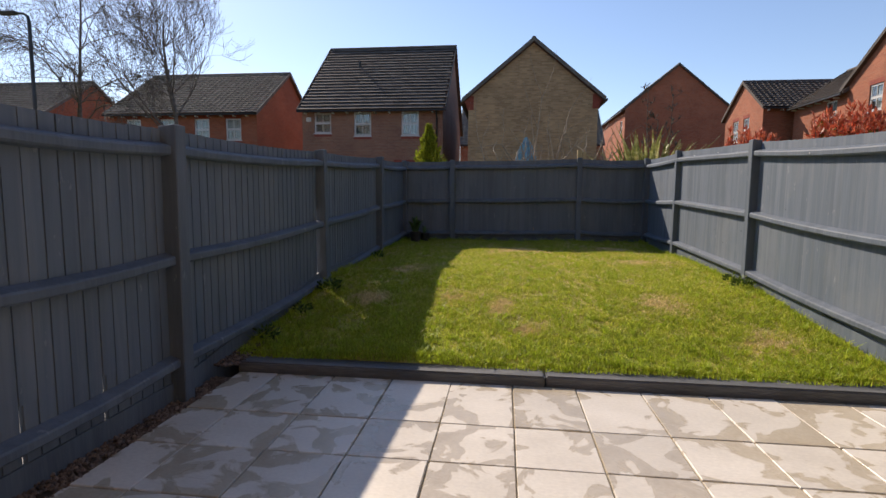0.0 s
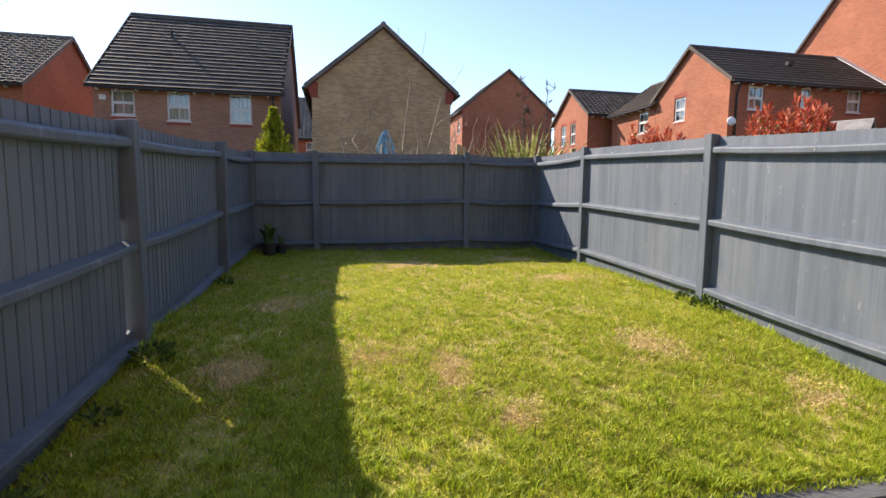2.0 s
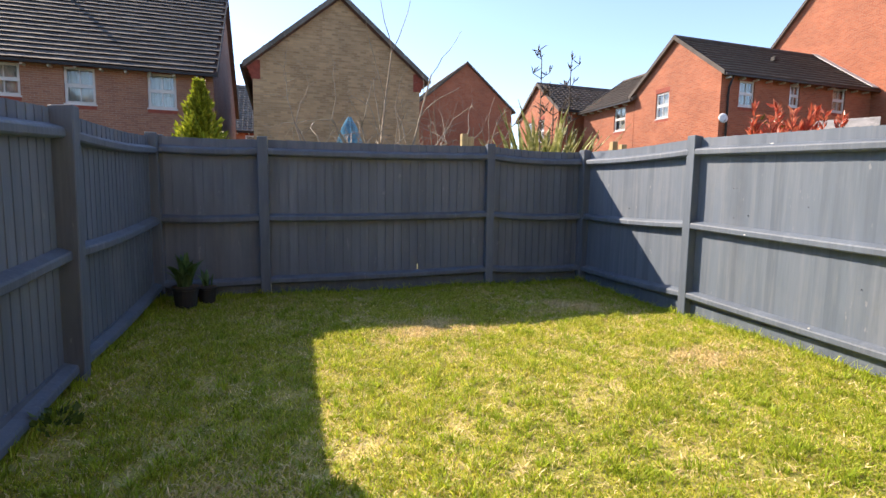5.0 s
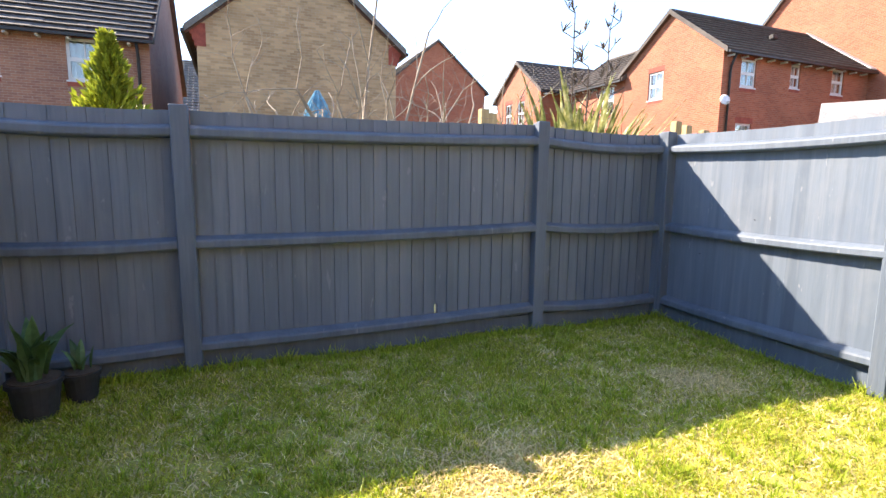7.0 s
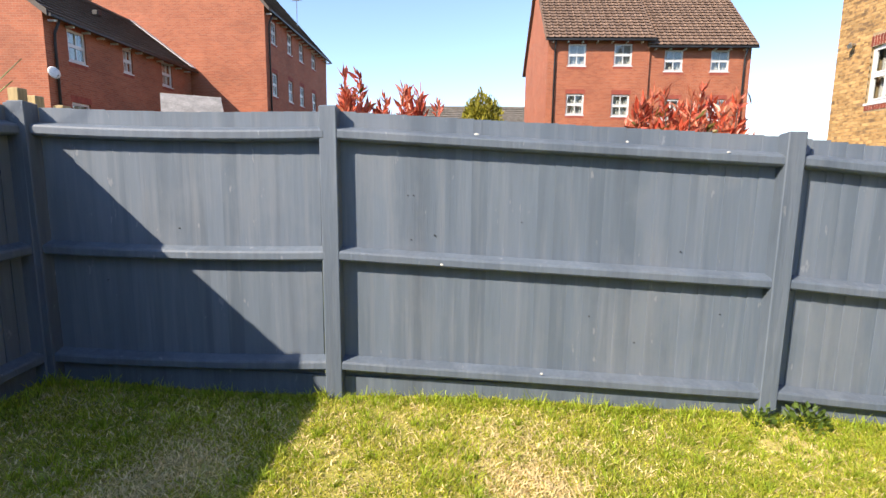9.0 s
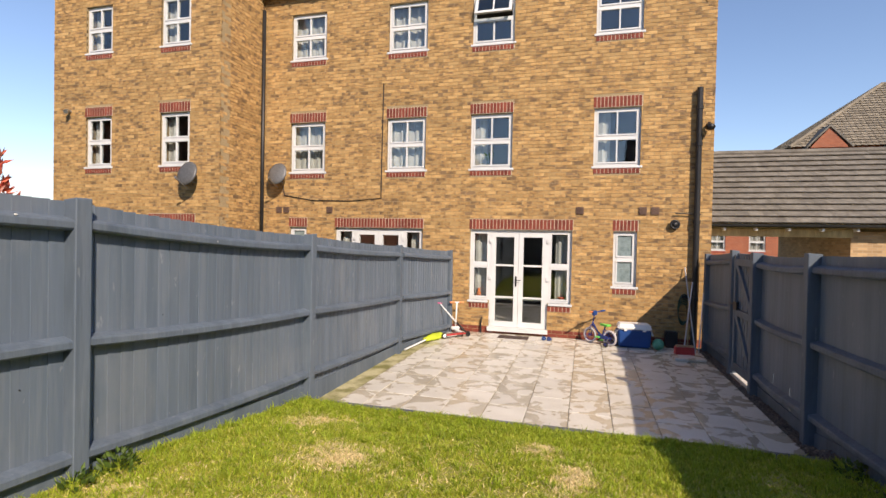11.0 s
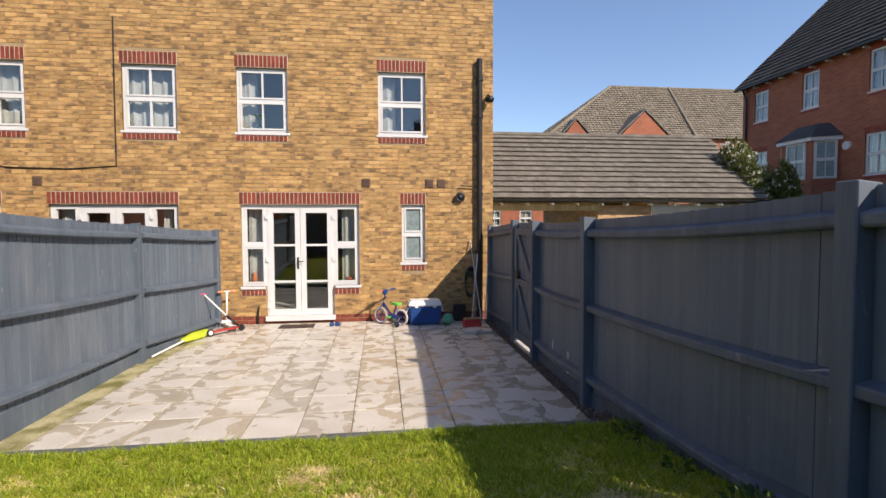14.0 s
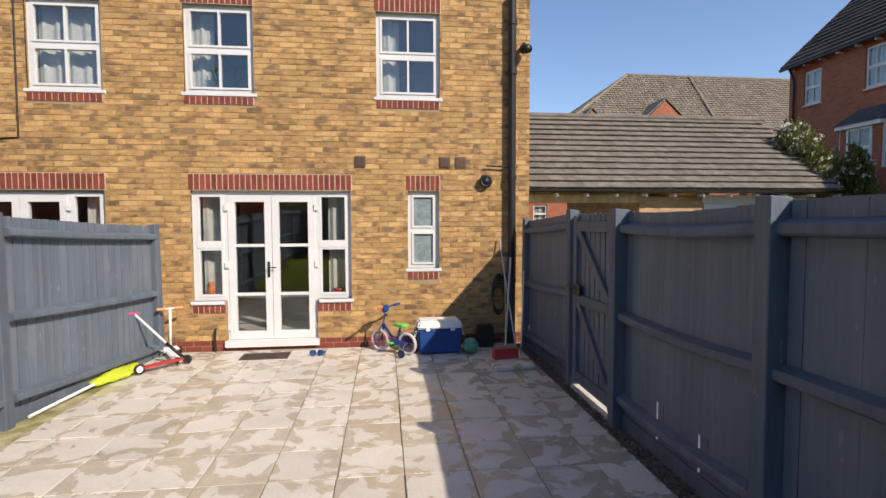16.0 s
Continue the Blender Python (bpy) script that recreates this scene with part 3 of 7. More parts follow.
nx, ny = 60, 90
gx, gy = np.meshgrid(np.linspace(-2.02, 3.45, nx), np.linspace(5.60, 13.2, ny), indexing="ij")
verts = np.stack([gx, gy, np.where(gy < 5.62, 0.05, lawn_z(gx, gy) - 0.012)], -1).reshape(-1, 3)
ii, jj = np.meshgrid(np.arange(nx - 1), np.arange(ny - 1), indexing="ij")
a = (ii * ny + jj).ravel()
lawn = tagged(new("lawn", quads("lawn", verts, np.stack([a, a + ny, a + ny + 1, a + 1], -1), TURF)), "uneven sunlit lawn with dry yellow patches", "lawn", kind="structure")


# ---- own house ----
# its frame: local x = -world x, so that its garden wall faces local -y
def own(x0, x1):
    return (-x1, -x0)


HX0, HX1, HTOP = -8.0, 2.06, 7.88
TOPS = [(-0.74, 0.16), (1.83, 2.74), (3.77, 4.70), (6.28, 7.21)]
house = thing("terraced_house", "three-storey terraced house of buff brick with white windows", "house", m=pose(0, 0, 0, 0, 0, 180))
wins = []
for i, (a, b) in enumerate(TOPS):
    wins.append((*own(a, b), 6.25, 7.34, "bars", ("", "", "n", "n")[i]))
    wins.append((*own(a, b), 3.56, 4.74, "bars", ("l", "l", "n", "n")[i]))
SLITS = [(*own(-0.72, -0.27), 1.12, 2.235, "frosted", ""), (*own(6.74, 7.2), 1.12, 2.235, "frosted", "")]
DOORS = [(0.54, 2.705, 1.02, 2.265), (3.80, 5.97, 4.27, 5.50)]
holes = [w[:4] for w in wins + SLITS]
for a, b, c, d in DOORS:
    holes += [(*own(a, b), 0.70, 2.235), (*own(c, d), 0.09, 0.72)]
bm = bmesh.new()
wall_slab(bm, HX0, HX1, -0.2, HTOP, holes, y0=0.005, thick=0.297)
put_part("wall", raw_mesh("wall", bm, MORTAR), house, label="mortar and brick backing wall")
def shell(parent, name, mat, *spans):
    """Plain walls and floors of a house, each a part of its own."""
    for span in spans:
        bm = bmesh.new()
        box(bm, *span)
        part(name, bm, mat, parent)


shell(house, "side_wall", FAR_BUFF, (HX0, HX0 + 0.3, 0.31, 9.0, -0.2, HTOP), (HX1 - 0.3, HX1, 0.31, 9.0, -0.2, HTOP), (HX0, HX1, 9.0, 9.3, -0.2, HTOP))
# Inner floors and partitions are assumed, added to keep the rooms behind glass dark.
shell(house, "storey_floor", INTERIOR, *[(HX0 + 0.3, HX1 - 0.3, 0.31, 8.95, z, z + 0.14) for z in (-0.05, 2.5, 5.1, 7.5)])
shell(house, "interior_wall", INTERIOR, (HX0 + 0.31, HX1 - 0.31, 4.2, 4.3, 0.1, 7.45), (-3.32, -3.2, 0.32, 4.15, 0.1, 7.45))


def brick_courses(x0, x1, z0, z1, blocked, seed, course=0.075, long=0.225):
    """Spans of the bricks of a wall in stretcher bond, cut at openings."""
    rng = np.random.default_rng(seed)
    out = []
    for k in range(int((z1 - z0) / course + 0.5)):
        z = z0 + k * course
        zc = z + 0.0375
        cuts = sorted((b[0], b[1]) for b in blocked if b[2] - 0.02 < zc < b[3] + 0.02)
        free, at = [], x0
        for p, q in cuts:
            if p > at:
                free.append((at, p))
            at = max(at, q)
        if at < x1:
            free.append((at, x1))
        off = (k % 2) * long / 2
        for p, q in free:
            i = math.floor((p - x0 - off) / long)
            while x0 + off + i * long < q:
                a, b = max(p, x0 + off + i * long), min(q, x0 + off + (i + 1) * long - 0.01)
                if b - a > 0.025:
                    out.append((a, b, rng.normal(0, 0.0012), 0.03, z + rng.normal(0, 0.0007), z + 0.065))
                i += 1
    return out


def facade_bricks(parent, x0, x1, z1, openings, m, seed, pieces=0):
    """Buff bricks with red soldier courses over openings, red sills below and a red plinth. openings: (x0, x1, z0, z1, head, sill, door)."""
    blocked, soldiers, sills = [], [], []
    for a, b, c, d, head, sill in openings:
        blocked.append((a, b, c, d))
        if head:
            blocked.append((a - 0.02, b + 0.02, d, d + 0.235))
            n = int(round((b - a + 0.04) / 0.075))
            w = (b - a + 0.04) / n
            soldiers += [(a - 0.02 + i * w, a - 0.02 + (i + 1) * w - 0.013, -0.004, 0.03, d + 0.010, d + 0.222) for i in range(n)]
        if sill:
            blocked.append((a, b, c - 0.165, c))
            n = int(round((b - a) / 0.075))
            w = (b - a) / n
            sills += [(a + i * w, a + (i + 1) * w - 0.013, -0.006, 0.03, c - 0.155, c - 0.05) for i in range(n)]
    plinth = brick_courses(x0, x1, 0.0, 0.15, [b for b in blocked if b[2] < 0.15], seed + 5)
    body = brick_courses(x0, x1, 0.15, z1, blocked, seed)
    near = []
    if pieces:
        near = [s for s in body if s[4] < 1.3 and -2.9 < s[0] < HX1]
        near = near[:pieces]
        chosen = set(near)
        body = [s for s in body if s not in chosen]
    me = boxes_mesh("bricks", body, BUFF_BRICK)
    put_part("bricks", me, parent, m, "buff bricks with darker flashes", "stuff")
    put_part("red_bricks", boxes_mesh("red_bricks", soldiers + sills + plinth, RED_BRICK), parent, m, "red brick soldier courses, sills and plinth", "stuff")
    joints = [(a - 0.02, b + 0.02, 0.0, 0.03, d + 0.002, d + 0.228) for a, b, c, d, head, sill in openings if head]
    joints += [(a, b, 0.0, 0.03, c - 0.16, c - 0.045) for a, b, c, d, head, sill in openings if sill]
    put_part("mortar", boxes_mesh("mortar", joints, PALE_MORTAR), parent, m, "pale mortar between the red bricks", "stuff")
    return near


openings = []
for w in wins:
    openings.append((*w[:4], w[3] < 6, True))
for w in SLITS:
    openings.append((*w[:4], True, True))
for a, b, c, d in DOORS:
    openings.append((*own(a, b), 0.70, 2.235, True, False))
    openings.append((*own(c, d), 0.09, 0.70, False, False))
    openings.append((*own(a, c), 0.69, 0.70, False, True))
    openings.append((*own(d, b), 0.69, 0.70, False, True))
near_bricks = facade_bricks(house, HX0, HX1, HTOP - 0.02, openings, None, 3, 290)
for w in wins:
    opened = abs(w[0] + 2.74) < 0.05 and w[2] > 6
    add_window(house, *w[:4], "open" if opened else w[4], curtains=w[5])
for w in SLITS:
    add_window(house, *w[:4], "frosted")
# the top sash that hangs open
bm = bmesh.new()
sw, sh = 0.80, 0.46
box(bm, 0, 0.06, 0, 0.045, 0, sh), box(bm, sw - 0.06, sw, 0, 0.045, 0, sh), box(bm, 0.06, sw - 0.06, 0, 0.045, 0, 0.06), box(bm, 0.06, sw - 0.06, 0, 0.045, sh - 0.06, sh)
box(bm, sw / 2 - 0.015, sw / 2 + 0.015, 0.01, 0.035, 0.06, sh - 0.06)
sash = part("open_sash", bm, PVC, house, "white top-hung sash standing open", m=pose(-2.74 + 0.055, 0.03, 7.29, -22) @ pose(0, 0, -sh))
bm = bmesh.new()
box(bm, 0.06, sw - 0.06, 0.018, 0.024, 0.06, sh - 0.06)
part("pane", bm, PANE, sash)


def french_door(parent, a, b, c, d, name):
    """White double doors between two sidelights; a..b all, c..d the doors, in the wall's frame."""
    y = 0.06
    top, low, side_low = 2.235, 0.09, 0.70
    bm = bmesh.new()
    f = 0.055
    box(bm, a, b, y, y + 0.07, top - f, top)
    for p, q in ((a, a + f), (b - f, b)):
        box(bm, p, q, y, y + 0.07, side_low, top - f)
    for p, q in ((c - 0.03, c + 0.03), (d - 0.03, d + 0.03)):
        box(bm, p, q, y, y + 0.075, low + 0.05, top - f)
    for p, q in ((a + f, c - 0.03), (d + 0.03, b - f)):
        box(bm, p, q, y, y + 0.07, side_low, side_low + f)
        mid = 1.47
        box(bm, p, q, y - 0.012, y + 0.06, mid - 0.035, mid + 0.035)
        for z0, z1 in ((side_low + f, mid - 0.035), (mid + 0.035, top - f)):
            box(bm, p, p + 0.035, y - 0.006, y + 0.05, z0, z1), box(bm, q - 0.035, q, y - 0.006, y + 0.05, z0, z1)
            box(bm, p + 0.035, q - 0.035, y - 0.006, y + 0.05, z0, z0 + 0.03), box(bm, p + 0.035, q - 0.035, y - 0.006, y + 0.05, z1 - 0.03, z1)
    box(bm, c - 0.02, d + 0.02, y - 0.11, y + 0.07, low - 0.04, low + 0.05)
    fr = part(name, bm, PVC, parent, "white double door with sidelights, closed")
    for p, q in ((a - 0.03, c - 0.02), (d + 0.02, b + 0.03)):
        bm = bmesh.new()
        box(bm, p, q, y - 0.09, y + 0.05, side_low - 0.05, side_low)
        part("sill", bevelled(bm, 0.008), PVC, fr)
        bm = bmesh.new()
        box(bm, max(p, a + 0.04), min(q, b - 0.04), y + 0.03, y + 0.036, side_low + 0.04, top - 0.04)
        g = part("pane", bm, PANE, fr)
        g.visible_shadow = False
        put_part("curtain", curtain_mesh((c - a) * 0.6, 1.45, p), fr, pose(p + 0.12, y + 0.16, side_low + 0.04), "white curtain beside the door")
    mid = (c + d) / 2
    for p, q, hinge in ((c + 0.03, mid - 0.003, 0), (mid + 0.003, d - 0.03, 1)):
        bm = bmesh.new()
        z0, z1, s = low + 0.055, top - f - 0.005, 0.095
        box(bm, p, p + s, y - 0.01, y + 0.06, z0, z1), box(bm, q - s, q, y - 0.01, y + 0.06, z0, z1)
        box(bm, p + s, q - s, y - 0.01, y + 0.06, z0, z0 + 0.11), box(bm, p + s, q - s, y - 0.01, y + 0.06, z1 - s, z1)
        for z in (0.78, 1.47):
            box(bm, p + s, q - s, y, y + 0.05, z - 0.02, z + 0.02)
        leaf = part("door_leaf", bm, PVC, fr)
        bm = bmesh.new()
        box(bm, p + s - 0.01, q - s + 0.01, y + 0.022, y + 0.028, z0 + 0.1, z1 - s + 0.01)
        g = part("pane", bm, PANE, leaf)
        g.visible_shadow = False
        for z in (0.32, 1.2, 2.0):
            bm = bmesh.new()
            hx = p - 0.02 if hinge == 0 else q + 0.02
            box(bm, hx - 0.03, hx + 0.03, y - 0.03, y - 0.008, z - 0.045, z + 0.045)
            part("hinge", bevelled(bm, 0.006), PVC, leaf)
    bm = bmesh.new()
    hx = mid - 0.05
    box(bm, hx - 0.016, hx + 0.016, y - 0.022, y - 0.011, 1.02, 1.24)
    tube(bm, [(hx, y - 0.02, 1.16), (hx, y - 0.06, 1.16), (hx + 0.11, y - 0.06, 1.16)], 0.009, 6)
    part("door_handle", bm, BLACK_PLASTIC, fr, "dark lever handle")
    return fr


for a, b, c, d in DOORS:
    french_door(house, -b, -a, -d, -c, "patio_door")

# roof of the own house: slope over the garden wall, far slope, verge, gutter
RISE, HALF = 4.75, 4.75
v1, f1 = tile_slope(HX1 + 8.0 + 0.14, HALF + 0.10, RISE + 0.10, 0.30, 0.33, False, 7, skip_rows=0)
v1 = place(v1, pose(HX0, -0.10, HTOP - 0.02))
bm = bmesh.new()
prism(bm, [(-0.10, HTOP - 0.03), (HALF, HTOP + 4.81), (9.60, HTOP - 0.03), (9.60, HTOP - 0.11), (HALF, HTOP + 4.73), (-0.10, HTOP - 0.11)], "x", HX0, HX1 + 0.13)
put_part("roof_board", mesh_of("roof_board", bm, TRIM_RED), house)
bm = bmesh.new()
prism(bm, [(0.03, HTOP), (9.27, HTOP), (4.75, HTOP + 4.7)], "x", HX1 - 0.3, HX1)
put_part("gable_wall", mesh_of("gable_wall", bm, FAR_BUFF), house)
put_part("roof", quads("roof", v1, f1, TILE_DARK), house, label="dark concrete roof tiles", kind="stuff")
bm = bmesh.new()
tube(bm, [(HX0, HALF, HTOP + 4.88), (HX1 + 0.13, HALF, HTOP + 4.88)], 0.12, 8)
put_part("ridge", mesh_of("ridge", bm, TILE_DARK), house)
bm = bmesh.new()
prism(bm, [(-0.215, HTOP - 0.02), (-0.205, HTOP - 0.08), (-0.155, HTOP - 0.115), (-0.105, HTOP - 0.08), (-0.10, HTOP - 0.02)], "x", HX0, HX1 + 0.16)
put_part("gutter", mesh_of("gutter", bm, BLACK_PLASTIC), house, label="black gutter")
put_part("eave_trim", boxes_mesh("eave_trim", [(x, x + 0.04, -0.185, -0.11, HTOP - 0.150, HTOP - 0.112) for x in np.arange(HX0 + 0.2, HX1, 0.62)], PVC), house, label="white gutter brackets", kind="stuff")
bm = bmesh.new()
for i, z in enumerate((7.36, 7.44, 7.52, 7.60, 7.68)):
    box(bm, HX1 - 0.22, HX1 + 0.004, -0.02 - 0.025 * i, 0.0 - 0.004, z, z + 0.07)
part("corbel", bm, RED_PIECE, house, "red brick corbel under the eave")
for x in (-0.95, 0.05):
    bm = bmesh.new()
    box(bm, x - 0.1, x + 0.1, 1.2, 1.4, HTOP + 1.55, HTOP + 1.72)
    part("roof_vent", bevelled(bm, 0.03), BLACK_PLASTIC, house)

# fittings on the wall: soil pipe, vents, flue, cable, lamp, camera-like flood light
bm = bmesh.new()
tube(bm, [(1.78, -0.075, 0.0), (1.78, -0.075, 5.02)], 0.055, 12)
for z in (0.9, 2.4, 3.9, 4.6):
    tube(bm, [(1.78, -0.075, z), (1.78, -0.075, z + 0.07)], 0.068, 12)
part("soil_pipe", bm, BLACK_PLASTIC, house, "black waste pipe", smooth=False)
bm = bmesh.new()
tube(bm, [(1.86, -0.05, 2.58), (1.4, -0.05, 2.6)], 0.012, 6)
part("waste_pipe", bm, BLACK_PLASTIC, house)
for x, z in ((-0.40, 2.65), (0.81, 2.65), (1.04, 2.65), (-6.13, 2.65), (-7.3, 2.65), (-7.5, 2.65)):
    bm = bmesh.new()
    box(bm, x - 0.075, x + 0.075, -0.02, 0.02, z - 0.075, z + 0.075)
    for k in range(4):
        box(bm, x - 0.06, x + 0.06, -0.028, -0.018, z - 0.055 + k * 0.03, z - 0.037 + k * 0.03)
    part("air_vent", bm, VENT_BROWN, house, "brown louvred vent")
bm = bmesh.new()
ring(bm, (1.40, -0.06, 2.38), (0, 1, 0), 0.075, 0.022, 20, 8)
tube(bm, [(1.40, 0.01, 2.38), (1.40, -0.08, 2.38)], 0.055, 16)
part("boiler_flue", bm, BLACK_PLASTIC, house, "round black boiler flue", smooth=True)
bm = bmesh.new()
tube(bm, [(1.94, 0.0, 4.3), (1.94, -0.12, 4.32)], 0.03, 8)
tube(bm, [(1.94, -0.10, 4.26), (1.97, -0.24, 4.22)], [0.07, 0.06], 12)
part("wall_lamp", bm, BLACK_PLASTIC, house, "black round wall lamp", smooth=True)
bm = bmesh.new()
tube(bm, [(-4.80, -0.012, 5.55), (-4.81, -0.012, 4.4), (-4.82, -0.012, 2.92), (-5.6, -0.012, 2.86), (-6.6, -0.012, 2.88), (-7.35, -0.012, 3.0), (-7.4, -0.012, 3.25)], 0.011, 6)
part("cable", bm, BLACK_PLASTIC, house, "thin dark cable clipped to the wall")
bm = bmesh.new()
tube(bm, [(1.98, -0.02, 6.75), (1.9, -0.03, 6.9), (1.84, -0.03, 6.8), (1.9, -0.03, 6.7)], 0.01, 6)
part("cable", bm, BLACK_PLASTIC, house)


def dish(name, m, label, mat):
    ob = thing(name, label, "satellite dish", m=m)
    bm = bmesh.new()
    n, rows = 24, 5
    grid = []
    for i in range(rows + 1):
        r = 0.34 * i / rows
        grid.append([bm.verts.new((r * 0.9 * math.cos(2 * math.pi * k / n), -0.30 - 0.0 + 0.55 * (r * r - 0.115), r * math.sin(2 * math.pi * k / n))) for k in range(n)] if i else [bm.verts.new((0, -0.30 - 0.063, 0))])
    for k in range(n):
        bm.faces.new((grid[0][0], grid[1][k], grid[1][(k + 1) % n]))
        for i in range(1, rows):
            bm.faces.new((grid[i][k], grid[i][(k + 1) % n], grid[i + 1][(k + 1) % n], grid[i + 1][k]))
    bmesh.ops.recalc_face_normals(bm, faces=bm.faces)
    bmesh.ops.solidify(bm, geom=bm.faces[:], thickness=0.012)
    bmesh.ops.transform(bm, matrix=pose(0, -0.0, 0, -18, 0, 0), verts=bm.verts)
    part("reflector", bm, mat, ob, smooth=True)
    bm = bmesh.new()
    tube(bm, [(0, 0.0, -0.12), (0, -0.22, -0.1), (0, -0.24, 0.0)], 0.02, 8)
    part("wall_bracket", bm, GREY_METAL, ob)
    bm = bmesh.new()
    tube(bm, [(0, -0.25, -0.3), (0, -0.62, -0.12)], 0.012, 6)
    tube(bm, [(0, -0.58, -0.12), (0, -0.68, -0.06)], 0.03, 8)
    part("feed_arm", bm, GREY_METAL, ob)
    return ob


DISH_GREY = material("grey_dish_metal", [(0.10, 0.10, 0.10), (0.15, 0.15, 0.15)], rough=0.5, metal=0.3, bump=0.05)
DISH_WHITE = material("white_dish_metal", [(0.6, 0.6, 0.58), (0.7, 0.7, 0.68)], rough=0.5, bump=0.05)
dish("satellite_dish", pose(7.42, 0.0, 3.42, 0, 0, 180) @ Matrix.Diagonal((0.82, 0.82, 0.82, 1)), "round grey satellite dish on the buff brick wall", DISH_GREY)

# ---- projecting end block of the terrace ----
BX0, BX1, BY = 8.0, 12.84, 1.5
block = thing("terrace_end_house", "buff brick end house of the terrace, standing forward", "house", m=pose(0, BY, 0, 0, 0, 180))
bw = []
for a, b, cur in ((8.81, 9.62, "l"), (11.03, 11.82, "l")):
    bw += [(-b, -a, 6.25, 7.34, "bars", cur), (-b, -a, 3.56, 4.74, "bars", cur)]
bw.append((-9.9, -8.65, 1.1, 2.235, "bars", ""))
bm = bmesh.new()
wall_slab(bm, -BX1, -BX0, -0.2, HTOP, [w[:4] for w in bw], y0=0.005, thick=0.297)
put_part("wall", raw_mesh("wall", bm, MORTAR), block)
shell(block, "side_wall", MORTAR, (-BX0 - 0.3, -BX0 - 0.012, 0.31, 10, -0.2, HTOP), (-BX1, -BX1 + 0.3, 0.31, 10, -0.2, HTOP), (-BX1, -BX0 - 0.012, 10, 10.3, -0.2, HTOP))
# Assumed floors here too, so that this block's rooms stay dark.
shell(block, "storey_floor", INTERIOR, *[(-BX1 + 0.31, -BX0 - 0.31, 0.31, 9.9, z, z + 0.14) for z in (-0.05, 2.5, 5.1, 7.45)])
facade_bricks(block, -BX1, -BX0, HTOP - 0.02, [(*w[:4], w[3] < 6, True) for w in bw], None, 11)
spans = brick_courses(0.0, 1.49, 0.15, HTOP - 0.02, [], 12)
put_part("bricks", boxes_mesh("bricks", spans, BUFF_BRICK), block, pose(-BX0, 0.0, 0, 0, 0, 90) @ pose(0, 0, 0), "buff brick return wall", "stuff")
for w in bw:
    add_window(block, *w[:4], w[4], curtains=w[5])
v1, f1 = tile_slope(BX1 - BX0 + 0.2, 5.5, 5.5, 0.30, 0.33, False, 9)
put_part("roof", quads("roof", place(v1, pose(-BX1 - 0.1, -0.10, HTOP - 0.02)), f1, TILE_DARK), block, kind="stuff")
bm = bmesh.new()
prism(bm, [(-0.10, HTOP - 0.03), (5.40, HTOP + 5.4), (10.9, HTOP - 0.03), (10.9, HTOP - 0.11), (5.40, HTOP + 5.3), (-0.10, HTOP - 0.11)], "x", -BX1 - 0.1, -BX0 + 0.1)
put_part("roof_board", mesh_of("roof_board", bm, TRIM_RED), block)
bm = bmesh.new()
tube(bm, [(-8.1, 1.42, 0.0), (-8.1, 1.42, 7.5)], 0.045, 10)
put_part("downpipe", mesh_of("downpipe", bm, BLACK_PLASTIC, True), block, pose(0.16, 0, 0), "black downpipe")
dish("satellite_dish", pose(8.65, BY, 3.25, 0, 0, 180) @ Matrix.Diagonal((0.82, 0.82, 0.82, 1)), "round grey satellite dish on the buff brick wall", DISH_GREY)
# small round camera on the end house wall
bm = bmesh.new()
tube(bm, [(-12.3, 0, 4.9), (-12.3, -0.10, 4.9)], 0.035, 10)
tube(bm, [(-12.3, -0.09, 4.9), (-12.24, -0.17, 4.86)], [0.055, 0.05], 12)
part("security_camera", bm, GREY_METAL, block)

# ---- houses around ----
# Net curtains behind far panes are assumed; they whiten glass that mirrors the sky.
def win(u, z, w=0.92, h=1.2, style="bars", cur="n"):
    return (u - w / 2, u + w / 2, z - h / 2, z + h / 2, style, cur)


gable_house("brown_brick_house", pose(-10.4, 27.7, 0), 7.5, 10.2, 6.2, 4.3, FAR_BROWN, TILE_DARK,
            {"front": [win(1.12, 5.33, 0.92, 1.06), win(3.28, 5.26, 0.92, 1.22), win(5.8, 5.27, 0.92, 1.22), win(2.0, 2.6, 1.2, 1.2), win(5.6, 2.6, 1.2, 1.2)]},
            "detached brown-brick house with a dark tiled roof", gauge=0.33, width=0.42, pipes=((7.2, 0, 0),))
gable_house("buff_gable_house", pose(4.51, 26.0, 0, 0, 0, 90), 9.0, 5.98, 6.3, 2.47, FAR_BUFF, TILE_DARK,
            {"left": [], "right": []}, "buff brick house showing its plain gable with red verges", dentils=False, cap_mat=TILE_GREY)
gable_house("red_gable_house", pose(20.8, 52.0, 0, 0, 0, 90), 12.0, 9.3, 10.1, 3.9, FAR_RED, TILE_DARK,
            {"back": [win(10.5, 8.5), win(10.5, 5.6)]}, "tall red-brick house with a blank shaded gable", dentils=False)
gable_house("low_red_house", pose(17.0, 23.9, 0), 9.1, 5.4, 7.15, 2.0, FAR_RED, TILE_DARK,
            {"front": [win(1.43, 6.24, 0.86, 1.06), win(4.2, 6.36, 0.6, 0.95), win(6.98, 6.36, 0.82, 1.06), win(1.4, 3.8, 0.9, 1.0), win(6.9, 3.8, 0.9, 1.0)],
             "left": [win(2.0, 6.2, 0.86, 1.2)]},
            "two-storey red-brick house with dark tiles and white windows", pipes=((0.35, 0, 0),))
